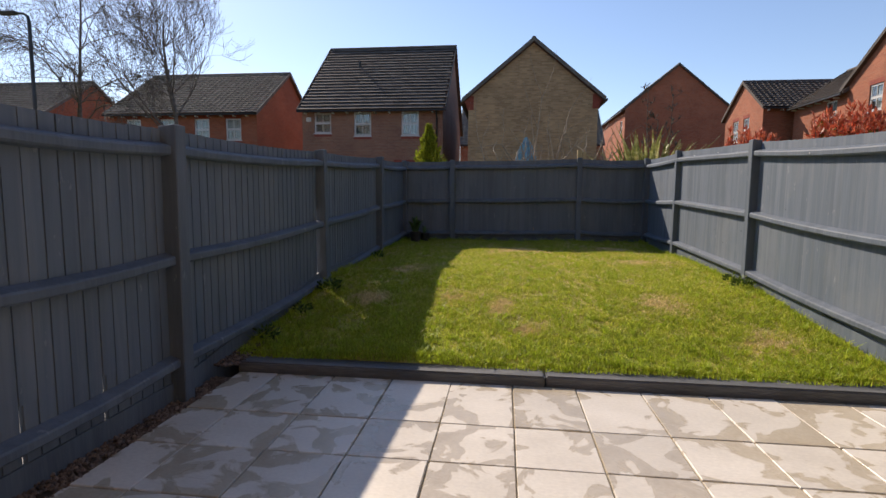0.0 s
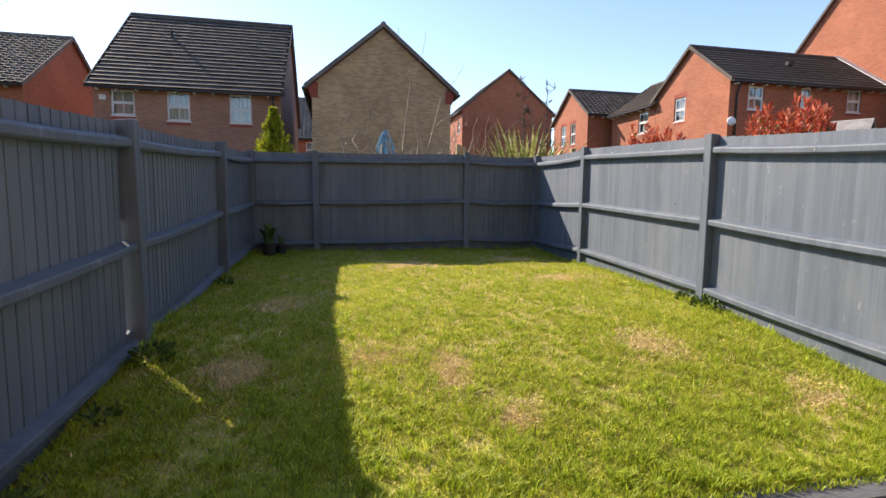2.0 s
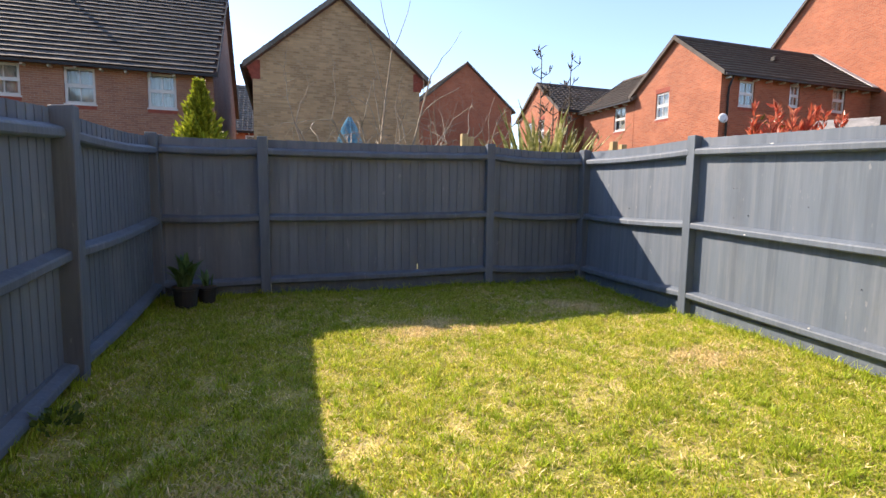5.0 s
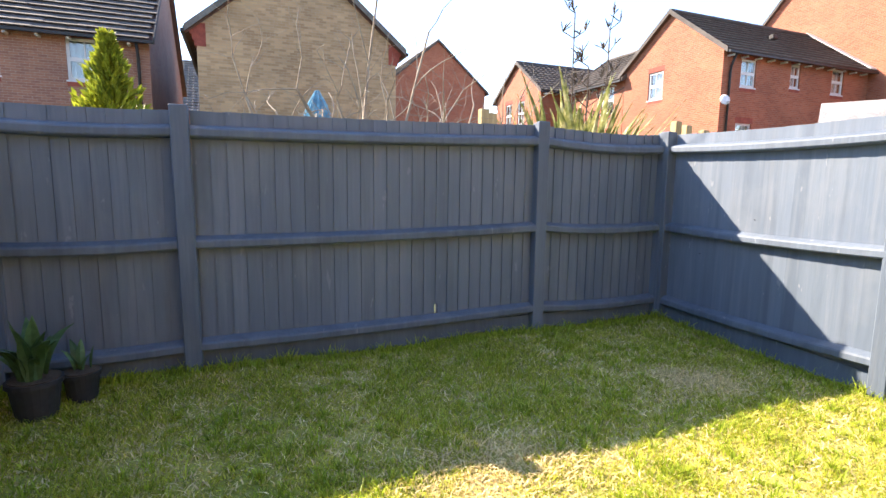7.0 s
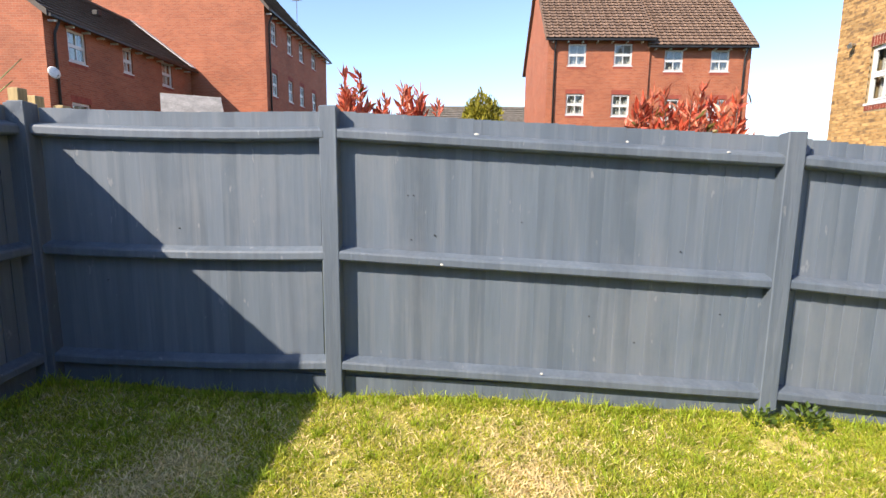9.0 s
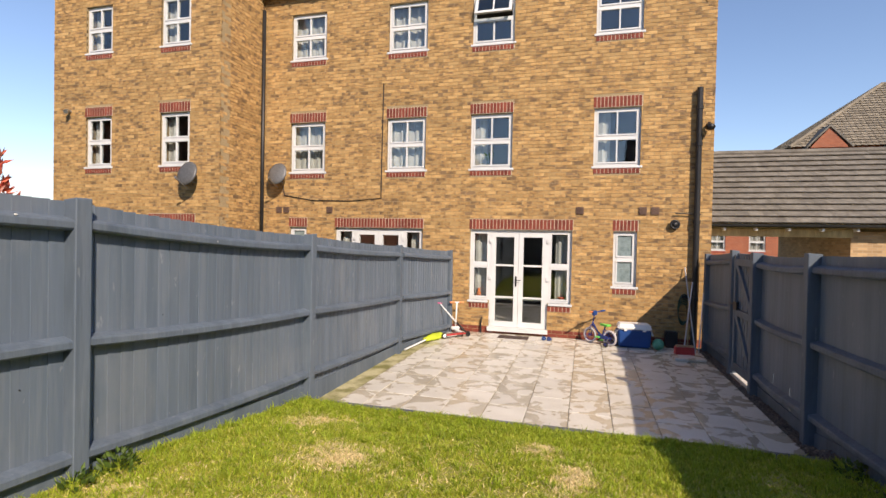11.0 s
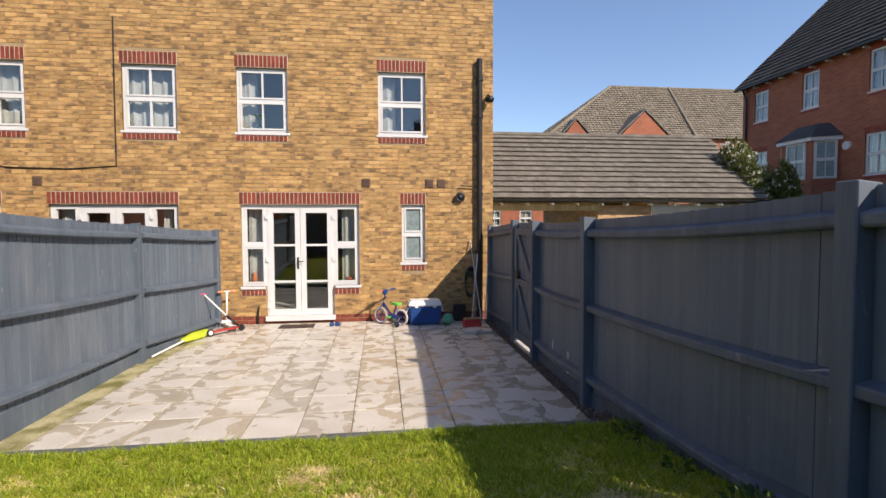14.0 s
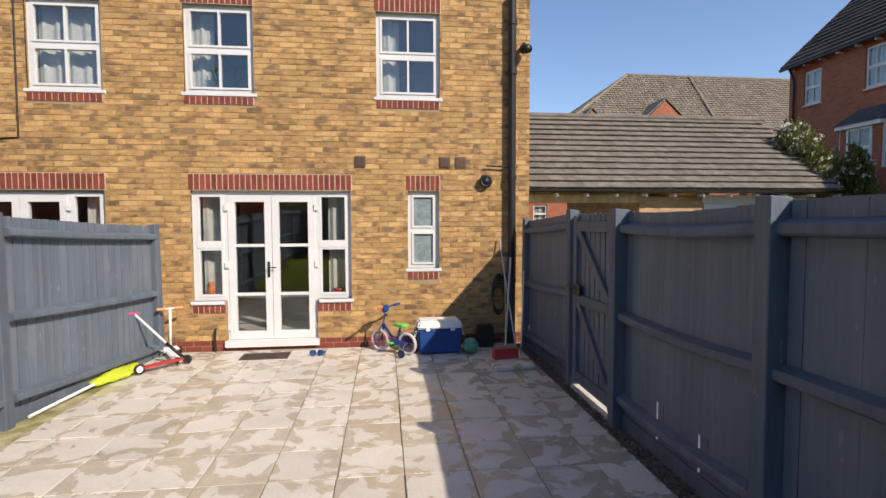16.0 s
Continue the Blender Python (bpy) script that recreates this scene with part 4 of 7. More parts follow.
gable_house("linking_red_house", pose(17.02, 33.9, 0, 0, 0, -90), 4.55, 5.6, 7.0, 1.9, FAR_RED, TILE_DARK,
            {"front": [win(3.4, 6.0, 0.95, 1.25)]}, "low red-brick wing between two houses")
gable_house("small_red_house", pose(15.6, 34.5, 0), 8.0, 5.2, 7.2, 1.85, FAR_RED, TILE_DARK,
            {"left": [win(1.6, 6.0, 0.8, 1.4), win(3.1, 6.0, 0.8, 1.4)]}, "red-brick house with a rolled-tile roof and a small gable", rolled=True)
gable_house("tall_red_house", pose(26.1, 20.05, 0), 11.6, 9.2, 10.2, 5.0, FAR_RED, TILE_DARK,
            {"front": [win(1.2, 9.1, 0.75, 1.1), win(3.7, 9.15, 0.8, 1.1), win(5.8, 9.2, 0.85, 1.1), win(8.4, 9.3, 0.9, 1.1),
                       win(1.2, 6.5, 0.75, 1.15), win(3.7, 6.55, 0.8, 1.15), win(5.8, 6.6, 0.85, 1.15), win(8.4, 6.6, 0.9, 1.15)]},
            "three-storey red-brick house with a broad blank gable", pipes=((0.4, 0, 0),))
gable_house("orange_brick_house", pose(27.5, 5.85, 0, 0, 0, -90), 5.2, 9.0, 9.15, 4.3, FAR_RED, TILE_BROWN,
            {"front": [win(1.5, 8.13, 0.92, 1.08), win(3.85, 8.15, 0.92, 1.08), win(1.5, 5.66, 0.92, 1.06), win(3.85, 5.62, 0.92, 1.1)]},
            "three-storey red-brick house with brown rolled roof tiles", rolled=True, pipes=((0.35, 0, 0),))
gable_house("orange_brick_house", pose(27.62, 0.62, 0, 0, 0, -90), 5.15, 8.8, 8.85, 4.2, FAR_RED, TILE_BROWN,
            {"front": [win(1.25, 7.9, 0.95, 1.06), win(3.6, 7.9, 0.95, 1.06), win(1.25, 5.45, 0.95, 1.06), win(3.6, 5.45, 0.95, 1.06)]},
            "lower stepped red-brick house with brown rolled roof tiles", rolled=True, pipes=((4.8, 0, 0),))
gable_house("red_terrace_house", pose(-17.0, -12.5, 0, 0, 0, 90), 16.5, 9.6, 8.45, 4.42, FAR_RED, TILE_DARK,
            {"front": [win(1.15, 7.15, 0.82, 1.35), win(3.78, 7.2, 0.8, 1.45), win(6.65, 7.2, 0.85, 1.45), win(9.7, 7.15, 0.85, 1.45), win(12.7, 7.15, 0.85, 1.45),
                       win(1.15, 4.5, 0.82, 1.2), win(6.6, 4.3, 0.9, 1.45), win(12.7, 4.3, 0.9, 1.45)]},
            "red-brick terrace with bay windows and a steep dark roof", gauge=0.36, width=0.42, pipes=((0.3, 0, 0),))
gable_house("red_brick_house", pose(-22.5, 28.8, 0), 9.0, 8.6, 6.25, 2.95, FAR_RED, TILE_GREY,
            {"front": [win(1.5, 5.2), win(3.6, 5.2), win(5.7, 5.2), win(7.6, 5.2)], "right": [win(7.6, 5.2, 0.4, 1.2)]},
            "red-brick house with a rolled grey-brown tile roof", rolled=True)
gable_house("red_brick_house", pose(-41.0, 29.0, 0), 13.6, 8.6, 6.1, 2.85, FAR_RED, TILE_GREY, {}, "red-brick house half hidden behind the birch", rolled=True)
gable_house("red_brick_house", pose(-3.6, 46.0, 0), 12.0, 8.0, 6.3, 3.6, FAR_RED, TILE_GREY,
            {"front": [win(1.2, 5.2), win(3.2, 5.2), win(1.2, 2.6), win(3.2, 2.6)]}, "red-brick house glimpsed between two houses", rolled=True)
gable_house("red_brick_house", pose(7.5, 60.0, 0), 7.0, 8.0, 5.4, 3.2, FAR_RED, TILE_GREY, {"front": [win(1.6, 4.4), win(4.5, 4.4)]}, "distant red-brick house with a grey roof", rolled=True)
gable_house("far_grey_roof_house", pose(40.0, 14.0, 0, 0, 0, -90), 9.0, 7.0, 4.9, 2.6, FAR_RED, TILE_GREY, {}, "low house with a grey tiled roof behind the hedge")
block_i = thing("far_red_block", "red-brick block with a grey-brown hipped roof and small gables", "house", "houses around the garden", m=pose(-13.7, -31.0, 0, 0, 0, 180))
bm = bmesh.new()
box(bm, 0.4, 26.0, 0.3, 10.6, -0.2, 9.3)
put_part("wall", mesh_of("wall", bm, FAR_RED), block_i)
for v1, f1, fm in ((*tile_slope(26.4, 5.5, 5.7, 0.33, 0.36, True, 41, hips=(1.4545, 0.0)), pose(0, 0, 9.2)), (*tile_slope(11.0, 8.0, 5.7, 0.33, 0.36, True, 42, hips=(0.6875, 0.6875)), pose(0, 11.0, 9.2, 0, 0, -90)),
                   (*tile_slope(26.4, 5.5, 5.7, 0.33, 0.36, True, 43, hips=(0.0, 1.4545)), pose(26.4, 11.0, 9.2, 0, 0, 180))):
    put_part("roof", quads("roof", place(v1, fm), f1, TILE_SAND), block_i, kind="stuff", label="rolled grey-brown roof tiles")
for p0, p1 in (((0, 0, 9.25), (8.0, 5.5, 14.95)), ((0, 11, 9.25), (8.0, 5.5, 14.95)), ((8.0, 5.5, 14.95), (26.4, 5.5, 14.95)), ((13.2, -0.1, 9.3), (13.9, 5.5, 15.0))):
    bm = bmesh.new()
    tube(bm, [p0, p1], 0.13, 8)
    put_part("ridge", mesh_of("ridge", bm, TILE_SAND), block_i)
for x, w, h in ((-16.0, 1.15, 1.25), (-22.0, 2.3, 2.1)):
    bm = bmesh.new()
    prism(bm, [(x - w, 9.1), (x + w, 9.1), (x, 9.25 + h)], "y", -32.5, -30.6)
    ob = tagged(new("roof_gable", mesh_of("roof_gable", bm, FAR_RED)), "small red-brick gable on a far roof", "gable")
    for s in (-1, 1):
        bm = bmesh.new()
        prism(bm, [(x + s * (w + 0.25), 9.05), (x, 9.25 + h + 0.05), (x, 9.25 + h + 0.2), (x + s * (w + 0.25), 9.2)], "y", -33.8, -30.5)
        part("verge", bm, TILE_GREY, ob)

# garage row beside the house
garage = thing("garage_row", "low garage row with a weathered tiled roof and open carport", "garage", m=pose(-2.4, -5.5, 0, 0, 0, 180))
GL, GE, GR = 10.0, 2.90, 2.17
v1, f1 = tile_slope(GL, 3.05, GR + 0.30, 0.30, 0.34, False, 21)
v1 = place(v1, pose(0, -0.3, GE - 0.28))
put_part("roof", quads("roof", v1, f1, TILE_GREY), garage, kind="stuff", label="weathered grey-brown roof tiles")
bm = bmesh.new()
prism(bm, [(-0.3, GE - 0.30), (2.75, GE + GR), (5.8, GE - 0.30), (5.8, GE - 0.38), (2.75, GE + GR - 0.1), (-0.3, GE - 0.38)], "x", 0.0, GL)
put_part("roof_board", mesh_of("roof_board", bm, RAW_WOOD), garage)
bm = bmesh.new()
tube(bm, [(0, 2.75, GE + GR + 0.04), (GL, 2.75, GE + GR + 0.04)], 0.1, 8)
put_part("ridge", mesh_of("ridge", bm, TILE_GREY), garage)
bm = bmesh.new()
prism(bm, [(-0.42, GE - 0.28), (-0.41, GE - 0.34), (-0.36, GE - 0.37), (-0.31, GE - 0.34), (-0.30, GE - 0.28)], "x", 0, GL)
put_part("gutter", mesh_of("gutter", bm, BLACK_PLASTIC), garage)
put_part("eave_trim", boxes_mesh("eave_trim", [(x, x + 0.06, -0.3, -0.05, GE - 0.46, GE - 0.385) for x in np.arange(0.3, GL, 0.8)], PVC), garage, kind="stuff")
bm = bmesh.new()
box(bm, 4.3, 6.1, 0.02, 0.3, -0.15, GE - 0.45), box(bm, 9.2, 9.7, 0.0, 0.3, -0.15, GE - 0.4)
box(bm, 4.3, 4.6, 0.3, 5.4, -0.15, GE - 0.3), box(bm, 9.4, 9.7, 0.3, 5.4, -0.15, GE - 0.3), box(bm, 4.6, 9.4, 5.1, 5.4, -0.15, GE - 0.3)
put_part("wall", mesh_of("wall", bm, FAR_BUFF), garage)
bm = bmesh.new()
box(bm, 6.2, 9.1, 0.1, 0.16, -0.1, GE - 0.62)
garage_door = part("garage_door", bm, PVC, garage, "white garage door")
for k in range(1, 8):
    bm = bmesh.new()
    box(bm, 6.25, 9.05, 0.09, 0.099, k * 0.26, k * 0.26 + 0.012)
    part("rib", bm, PVC, garage_door)
bm = bmesh.new()
box(bm, 6.1, 9.2, 0.03, 0.2, GE - 0.62, GE - 0.4)
part("lintel", bm, PVC, garage)
bm = bmesh.new()
box(bm, 0.3, 4.3, -0.1, 0.15, GE - 0.62, GE - 0.4)
put_part("beam", mesh_of("beam", bm, RAW_WOOD), garage, label="timber beam over the carport")
gable_house("red_brick_house", pose(-3.0, -24.0, 0, 0, 0, 180), 9.0, 7.0, 5.0, 1.2, FAR_RED, TILE_DARK,
            {"front": [win(1.6, 2.3, 0.9, 1.1), win(4.6, 2.3, 0.9, 1.1), win(6.8, 2.3, 0.9, 1.1)]}, "red-brick house seen through the carport", dentils=False)


# ---- fences ----
# frame of a run: x along it, the garden side is +y, y = 0 is the posts' garden face
def board_mesh(seed, lip):
    """A feather-edge board one metre high, 125 mm wide, to be stretched to its height; lip: how far its thin edge runs under the next board.
    Without a lip its face rises a little to one edge, which laps over the next board."""
    rng = random.Random(seed)
    bm = bmesh.new()
    e = 0.0625
    cup, step = rng.uniform(-0.0008, 0.0010), rng.uniform(0.0035, 0.0065)
    flush = [(e * (1 - k / 3.5), 0.0135 + cup * (1 - (1 - k / 3.5) ** 2) + step * (1 - k / 3.5) / 2) for k in range(8)]
    outline = [(-e, 0.0), (e, 0.0), (e, 0.005), (e - lip, 0.005), (e - lip, 0.0145), (-e, 0.0165)] if lip else [(-e, 0.0), (e, 0.0)] + flush
    prism(bm, outline, "z", 0.0, 1.0)
    for v in bm.verts:
        if v.co.z > 0.5:
            v.co.z += rng.uniform(-0.0012, 0.0012) if lip else 0.0
    return mesh_of("board", bm, FENCE_PAINT)


BOARDS = [board_mesh(i, 0.020) for i in range(5)]
FLAT_BOARDS = [board_mesh(i, 0.0) for i in range(8)]


def fence_run(name, m, posts, label, seed, gaps=(), rails=(-0.165, -0.915, -1.64), skip=(), boards=BOARDS, open_start=(), lead_wide=0.034, front=0.0, straight=()):
    """posts: (x, top, foot) in order. gaps: places along the run where light comes through beside a board."""
    rng = random.Random(seed)
    ob = thing(name, label, "fence", m=m)
    for x, top, foot in posts:
        if (x, top) in skip:
            continue
        bm = bmesh.new()
        box(bm, -0.055, 0.055, -0.11, front, foot - 0.25, top)
        for v in bm.verts:
            if v.co.z > top - 0.01 and v.co.y < -0.05:
                v.co.z -= 0.012
        bevelled(bm, 0.006, 1)
        part("post", bm, FENCE_POST, ob, m=pose(x, 0, 0, rng.uniform(-0.5, 0.5), rng.uniform(-0.6, 0.6), rng.uniform(-2, 2)))
    for (xa, ta, ga), (xb, tb, gb) in zip(posts, posts[1:]):
        if xb - xa < 0.3:
            continue
        a, b = xa + 0.055, xb - 0.055
        sag = rng.uniform(0.012, 0.03) * (0.1 if xa in straight else 1.0)
        lead = lead_wide if xa in open_start else -0.012
        n = max(2, int(round((b - a - lead + 0.012) / 0.104)))
        pitch = (b - a - lead + 0.012) / n
        for i in range(n):
            x = a + lead + (i + 0.5) * pitch
            f = (x - xa) / (xb - xa)
            dip = sag * 4 * f * (1 - f)
            top = ta + (tb - ta) * f - 0.025 - dip + rng.uniform(-0.002, 0.002)
            low = ga + (gb - ga) * f + 0.09
            slit = any(abs(x - g) < pitch / 2 for g in gaps)
            wide = (pitch + (0.008 if boards is FLAT_BOARDS else 0.014)) / 0.125
            if i == n - 1 or (i == 0 and lead > 0):
                wide = pitch / 0.125
            turn = rng.uniform(-0.06, 0.06) if boards is FLAT_BOARDS else rng.uniform(2.9, 4.1)
            lean = rng.uniform(-0.05, 0.05)
            split = low + rng.uniform(0.18, 0.36) if slit else low
            spot = -0.100 + rng.uniform(-0.0006, 0.0006)
            kind = rng.choice(boards)
            if slit:
                put_part("board", kind, ob, pose(x - 0.012, spot, low, 0, lean + 0.6, turn) @ Matrix.Diagonal(((pitch - 0.018) / 0.125, 1, split - low, 1)))
            put_part("board", kind, ob, pose(x, spot, split, 0, lean, turn) @ Matrix.Diagonal((wide, 1, top - split, 1)))
        if lead > 0.05:
            bm = bmesh.new()
            box(bm, a + 0.034, a + 0.040, -0.104, -0.098, ga + 0.09, ta - 0.05)
            box(bm, a + 0.004, a + lead + 0.02, -0.110, -0.104, ga + 0.92, ta - 0.05)
            part("batten", bm, FENCE_POST, ob)
        for r in rails:
            bm = bmesh.new()
            k = 8
            rows = []
            for i in range(k + 1):
                f = i / k
                x = a - 0.012 + (b - a + 0.024) * f
                z = ta + (tb - ta) * f + r - sag * 4 * f * (1 - f)
                w = 0.002 * math.sin(7 * f + seed)
                rows.append([bm.verts.new(p) for p in ((x, -0.083, z + 0.046), (x, -0.012 + w, z + 0.024), (x, -0.006 + w, z + 0.012), (x, -0.006 + w, z - 0.026), (x, -0.016 + w, z - 0.038), (x, -0.083, z - 0.046))])
            for p, q in zip(rows, rows[1:]):
                for j in range(6):
                    bm.faces.new((p[j], p[(j + 1) % 6], q[(j + 1) % 6], q[j]))
            bm.faces.new(rows[0])
            bm.faces.new(rows[-1][::-1])
            part("rail", bm, FENCE_POST, ob)
        bm = bmesh.new()
        v = box(bm, a, b, -0.098, -0.070, 0, 1)
        for k in v:
            f = (k.co.x - xa) / (xb - xa)
            k.co.z = ga + (gb - ga) * f + (0.125 if k.co.z > 0.5 else -0.25)
        part("gravel_board", bm, FENCE_POST, ob)
    return ob


def lz(x, y):
    return float(lawn_z(x, y))


RX, LX, RY = 3.32, -1.90, 13.0
fence_run("fence", pose(RX, 0, 0, 0, 0, 90), [(5.50, 2.02, 0.10), (8.31, 2.19, lz(3.3, 8.3)), (11.09, 2.32, lz(3.3, 11.1)), (13.0, 2.33, lz(3.3, 13.0))],
          "sunlit slate-grey painted close-board timber fence", 1, boards=FLAT_BOARDS, open_start=(11.09,), straight=(8.31,))
fence_run("fence", pose(RX, 0, 0, 0, 0, 90), [(2.55, 1.885, 0.02), (5.50, 2.02, 0.10)],
          "slate-grey timber fence panel beside the patio with dark board gaps", 6, gaps=(3.9,), skip=((5.50, 2.02),))
span = math.hypot(0.28, 2.33)
fence_run("fence", pose(3.03, 0.22, 0, 0, 0, 90 - math.degrees(math.atan2(0.28, 2.33))), [(0.0, 1.775, 0.0), (span - 0.03, 1.885, 0.0)],
          "slate-grey timber fence panel meeting the house wall", 2, gaps=(0.15, 1.2), skip=((span - 0.03, 1.885),))
fence_run("fence", pose(3.42, RY, 0, 0, 0, 180), [(0.06, 2.33, lz(3.3, 13)), (1.47, 2.35, lz(2, 13)), (4.26, 2.30, lz(-0.8, 13)), (5.36, 2.29, lz(-1.8, 13))],
          "shaded slate-grey timber fence across the garden's end", 3, gaps=(2.35,))
fence_run("fence", pose(LX, 13.06, 0, 0, 0, -90), [(-0.06, 2.28, lz(-1.9, 13)), (2.45, 2.18, lz(-1.9, 10.6)), (5.31, 2.03, lz(-1.9, 7.75)), (8.19, 1.92, 0.0), (9.92, 1.90, 0.0)],
          "shaded slate-grey timber fence with thin gaps of light", 4, gaps=(8.75, 9.3), open_start=(5.31,), lead_wide=0.078, front=0.02)
fence_run("fence", pose(LX, 2.02, 0, 0, 0, -90), [(0.0, 1.92, 0.0), (1.78, 1.83, 0.0)], "slate-grey timber fence panel between gate and house", 5, gaps=(1.7,))

# nail holes and knots in the sunlit boards, pale flecks on the rails
FLECK = material("pale_fleck", [(0.55, 0.55, 0.53), (0.68, 0.68, 0.66)], rough=0.9)
sunlit = bpy.data.objects["fence"]
for x, z in ((10.62, 1.78), (10.585, 1.78), (10.60, 1.50), (10.45, 1.53), (9.9, 1.62), (9.45, 1.02), (8.9, 1.45), (8.62, 1.05), (7.6, 1.35), (9.15, 0.85), (12.1, 1.55), (12.6, 1.2)):
    bm = bmesh.new()
    tube(bm, [(x, -0.092, z), (x, -0.0805, z)], [0.005, 0.0045], 8)
    part("nail_hole", bm, BLACK_PLASTIC, sunlit, "dark nail hole")
for x, z, w in ((10.2, 2.155, 0.018), (9.3, 2.12, 0.009), (10.4, 1.355, 0.010), (8.7, 2.065, 0.012), (7.1, 1.92, 0.008), (9.75, 0.655, 0.010)):
    bm = bmesh.new()
    bmesh.ops.create_uvsphere(bm, u_segments=8, v_segments=5, radius=1.0)
    bmesh.ops.transform(bm, matrix=pose(x, -0.004, z) @ Matrix.Diagonal((w, 0.003, 0.006, 1)), verts=bm.verts)
    part("fleck", bm, FLECK, sunlit, "pale bird dropping")

# assumed pale ground behind the shaded fence, added so that its slits look bright
bm = bmesh.new()
box(bm, -4.6, -2.14, -4.0, 12.9, -0.11, -0.02)
tagged(new("pavement", mesh_of("pavement", bm, material("pale_slit_backing", [(0.46, 0.43, 0.38), (0.58, 0.55, 0.49)], scales=(1.5, 30), rough=0.9))), "assumed pale ground behind the fence, added to brighten its slits", "pavement", kind="structure")

# gate
gate = thing("garden_gate", "slate-grey boarded timber gate with diagonal braces, shut", "gate", m=pose(LX, 3.07, 0, 0, 0, -90) @ Matrix.Diagonal((1.12, 1, 1, 1)))
rng = random.Random(8)
for i in range(8):
    x = 0.03 + (i + 0.5) * 0.105
    put_part("board", BOARDS[i % 5], gate, pose(x, -0.085, 0.07, 0, 0, rng.uniform(-1, 1)) @ Matrix.Diagonal((0.86, 1, 1.80, 1)))
for x in (0.06, 0.82):
    bm = bmesh.new()
    box(bm, x - 0.035, x + 0.035, -0.069, -0.03, 0.07, 1.85)
    part("stile", bevelled(bm, 0.004, 1), FENCE_POST, gate)
for z in (0.16, 0.98, 1.74):
    bm = bmesh.new()
    box(bm, 0.10, 0.78, -0.068, -0.032, z - 0.05, z + 0.05)
    part("rail", bevelled(bm, 0.004, 1), FENCE_POST, gate)
for z0, z1 in ((0.21, 0.93), (1.03, 1.69)):
    bm = bmesh.new()
    ln = math.hypot(0.66, z1 - z0)
    box(bm, 0, ln, -0.066, -0.034, -0.04, 0.04, m=pose(0.11, 0, z0 + 0.02, 0, -math.degrees(math.atan2(z1 - z0, 0.66)), 0))
    part("brace", bm, FENCE_POST, gate)
bm = bmesh.new()
box(bm, 0.66, 0.80, -0.03, -0.015, 1.02, 1.14)
tube(bm, [(0.72, -0.02, 1.1), (0.95, -0.005, 1.1)], 0.011, 6)
part("latch", bm, BLACK_PLASTIC, gate, "dark gate latch")
# pale bar whose colour stands in for sunlight coming under the gate
bm = bmesh.new()
box(bm, 0.02, 0.86, -0.11, -0.02, -0.08, 0.03)
part("sun_strip", bm, material("sun_strip_pale", [(0.5, 0.46, 0.4), (0.6, 0.56, 0.5)], rough=0.9), gate, "pale bar painted as the sunlight under the gate")

# timber sleepers
for x0, x1, y in ((-1.84, 0.66, 5.445), (0.672, 3.30, 5.460)):
    bm = bmesh.new()
    box(bm, x0, x1, y, y + 0.185, -0.1, 0.08)
    bevelled(bm, 0.012, 2)
    tagged(new("sleeper", mesh_of("sleeper", bm, SLEEPER)), "grey-painted timber sleeper between patio and lawn", "sleeper", "sleepers edging the lawn")

# gravel strip along the shaded fence
rng = np.random.default_rng(5)
n = 5200
cx, cy = rng.uniform(-2.02, -1.80, n), rng.uniform(0.1, 6.3, n)
cz = np.where(cy > 5.3, lawn_z(cx, cy) - 0.02, -0.02) + rng.uniform(0, 0.02, n)
size = rng.uniform(0.008, 0.019, n)
base_v = np.array([[1, 0, 0], [-1, 0, 0], [0, 1, 0], [0, -1, 0], [0, 0, 0.7], [0, 0, -0.7]], float)
base_f = np.array([[0, 2, 4], [2, 1, 4], [1, 3, 4], [3, 0, 4], [2, 0, 5], [1, 2, 5], [3, 1, 5], [0, 3, 5]])
gv = base_v[None] * size[:, None, None] * rng.uniform(0.7, 1.3, (n, 6, 1))
ang = rng.uniform(0, 6.28, n)
gv = np.stack([gv[..., 0] * np.cos(ang)[:, None] - gv[..., 1] * np.sin(ang)[:, None], gv[..., 0] * np.sin(ang)[:, None] + gv[..., 1] * np.cos(ang)[:, None], gv[..., 2]], -1)
gv += np.stack([cx, cy, cz], -1)[:, None]
tagged(new("gravel", quads("gravel", gv.reshape(-1, 3), (base_f[None] + 6 * np.arange(n)[:, None, None]).reshape(-1, 3), GRAVEL)), "strip of brown gravel along the fence foot", "gravel", kind="stuff")
bm = bmesh.new()
box(bm, -2.05, -1.79, 0.0, 5.36, -0.12, -0.025)
tagged(new("soil_bed", mesh_of("soil_bed", bm, SOIL)), "dark soil under the gravel", "soil", kind="structure")

# patio: slabs on a sandy bed
patio = thing("patio", "cream paving slabs with damp brown stains", "patio", kind="structure")
bm = bmesh.new()
box(bm, -1.80, 3.12, 0.02, 5.44, -0.12, -0.012)
part("bed", bm, JOINT, patio, "sandy joints")
bm = bmesh.new()
box(bm, 3.125, 3.40, 0.3, 5.37, -0.12, -0.004)
part("edge_strip", bm, MOSS, patio, "pale mossy mortar along the fence foot")
XJ = [-1.82, -1.485, -1.01, -0.535, -0.06, 0.415, 0.89, 1.365, 1.84, 2.315, 2.79, 3.12]
YJ = [0.03, 0.47, 0.945, 1.42, 1.89, 2.36, 2.83, 3.30, 3.77, 4.24, 4.72, 5.44]
slabs = {}
rng = random.Random(12)
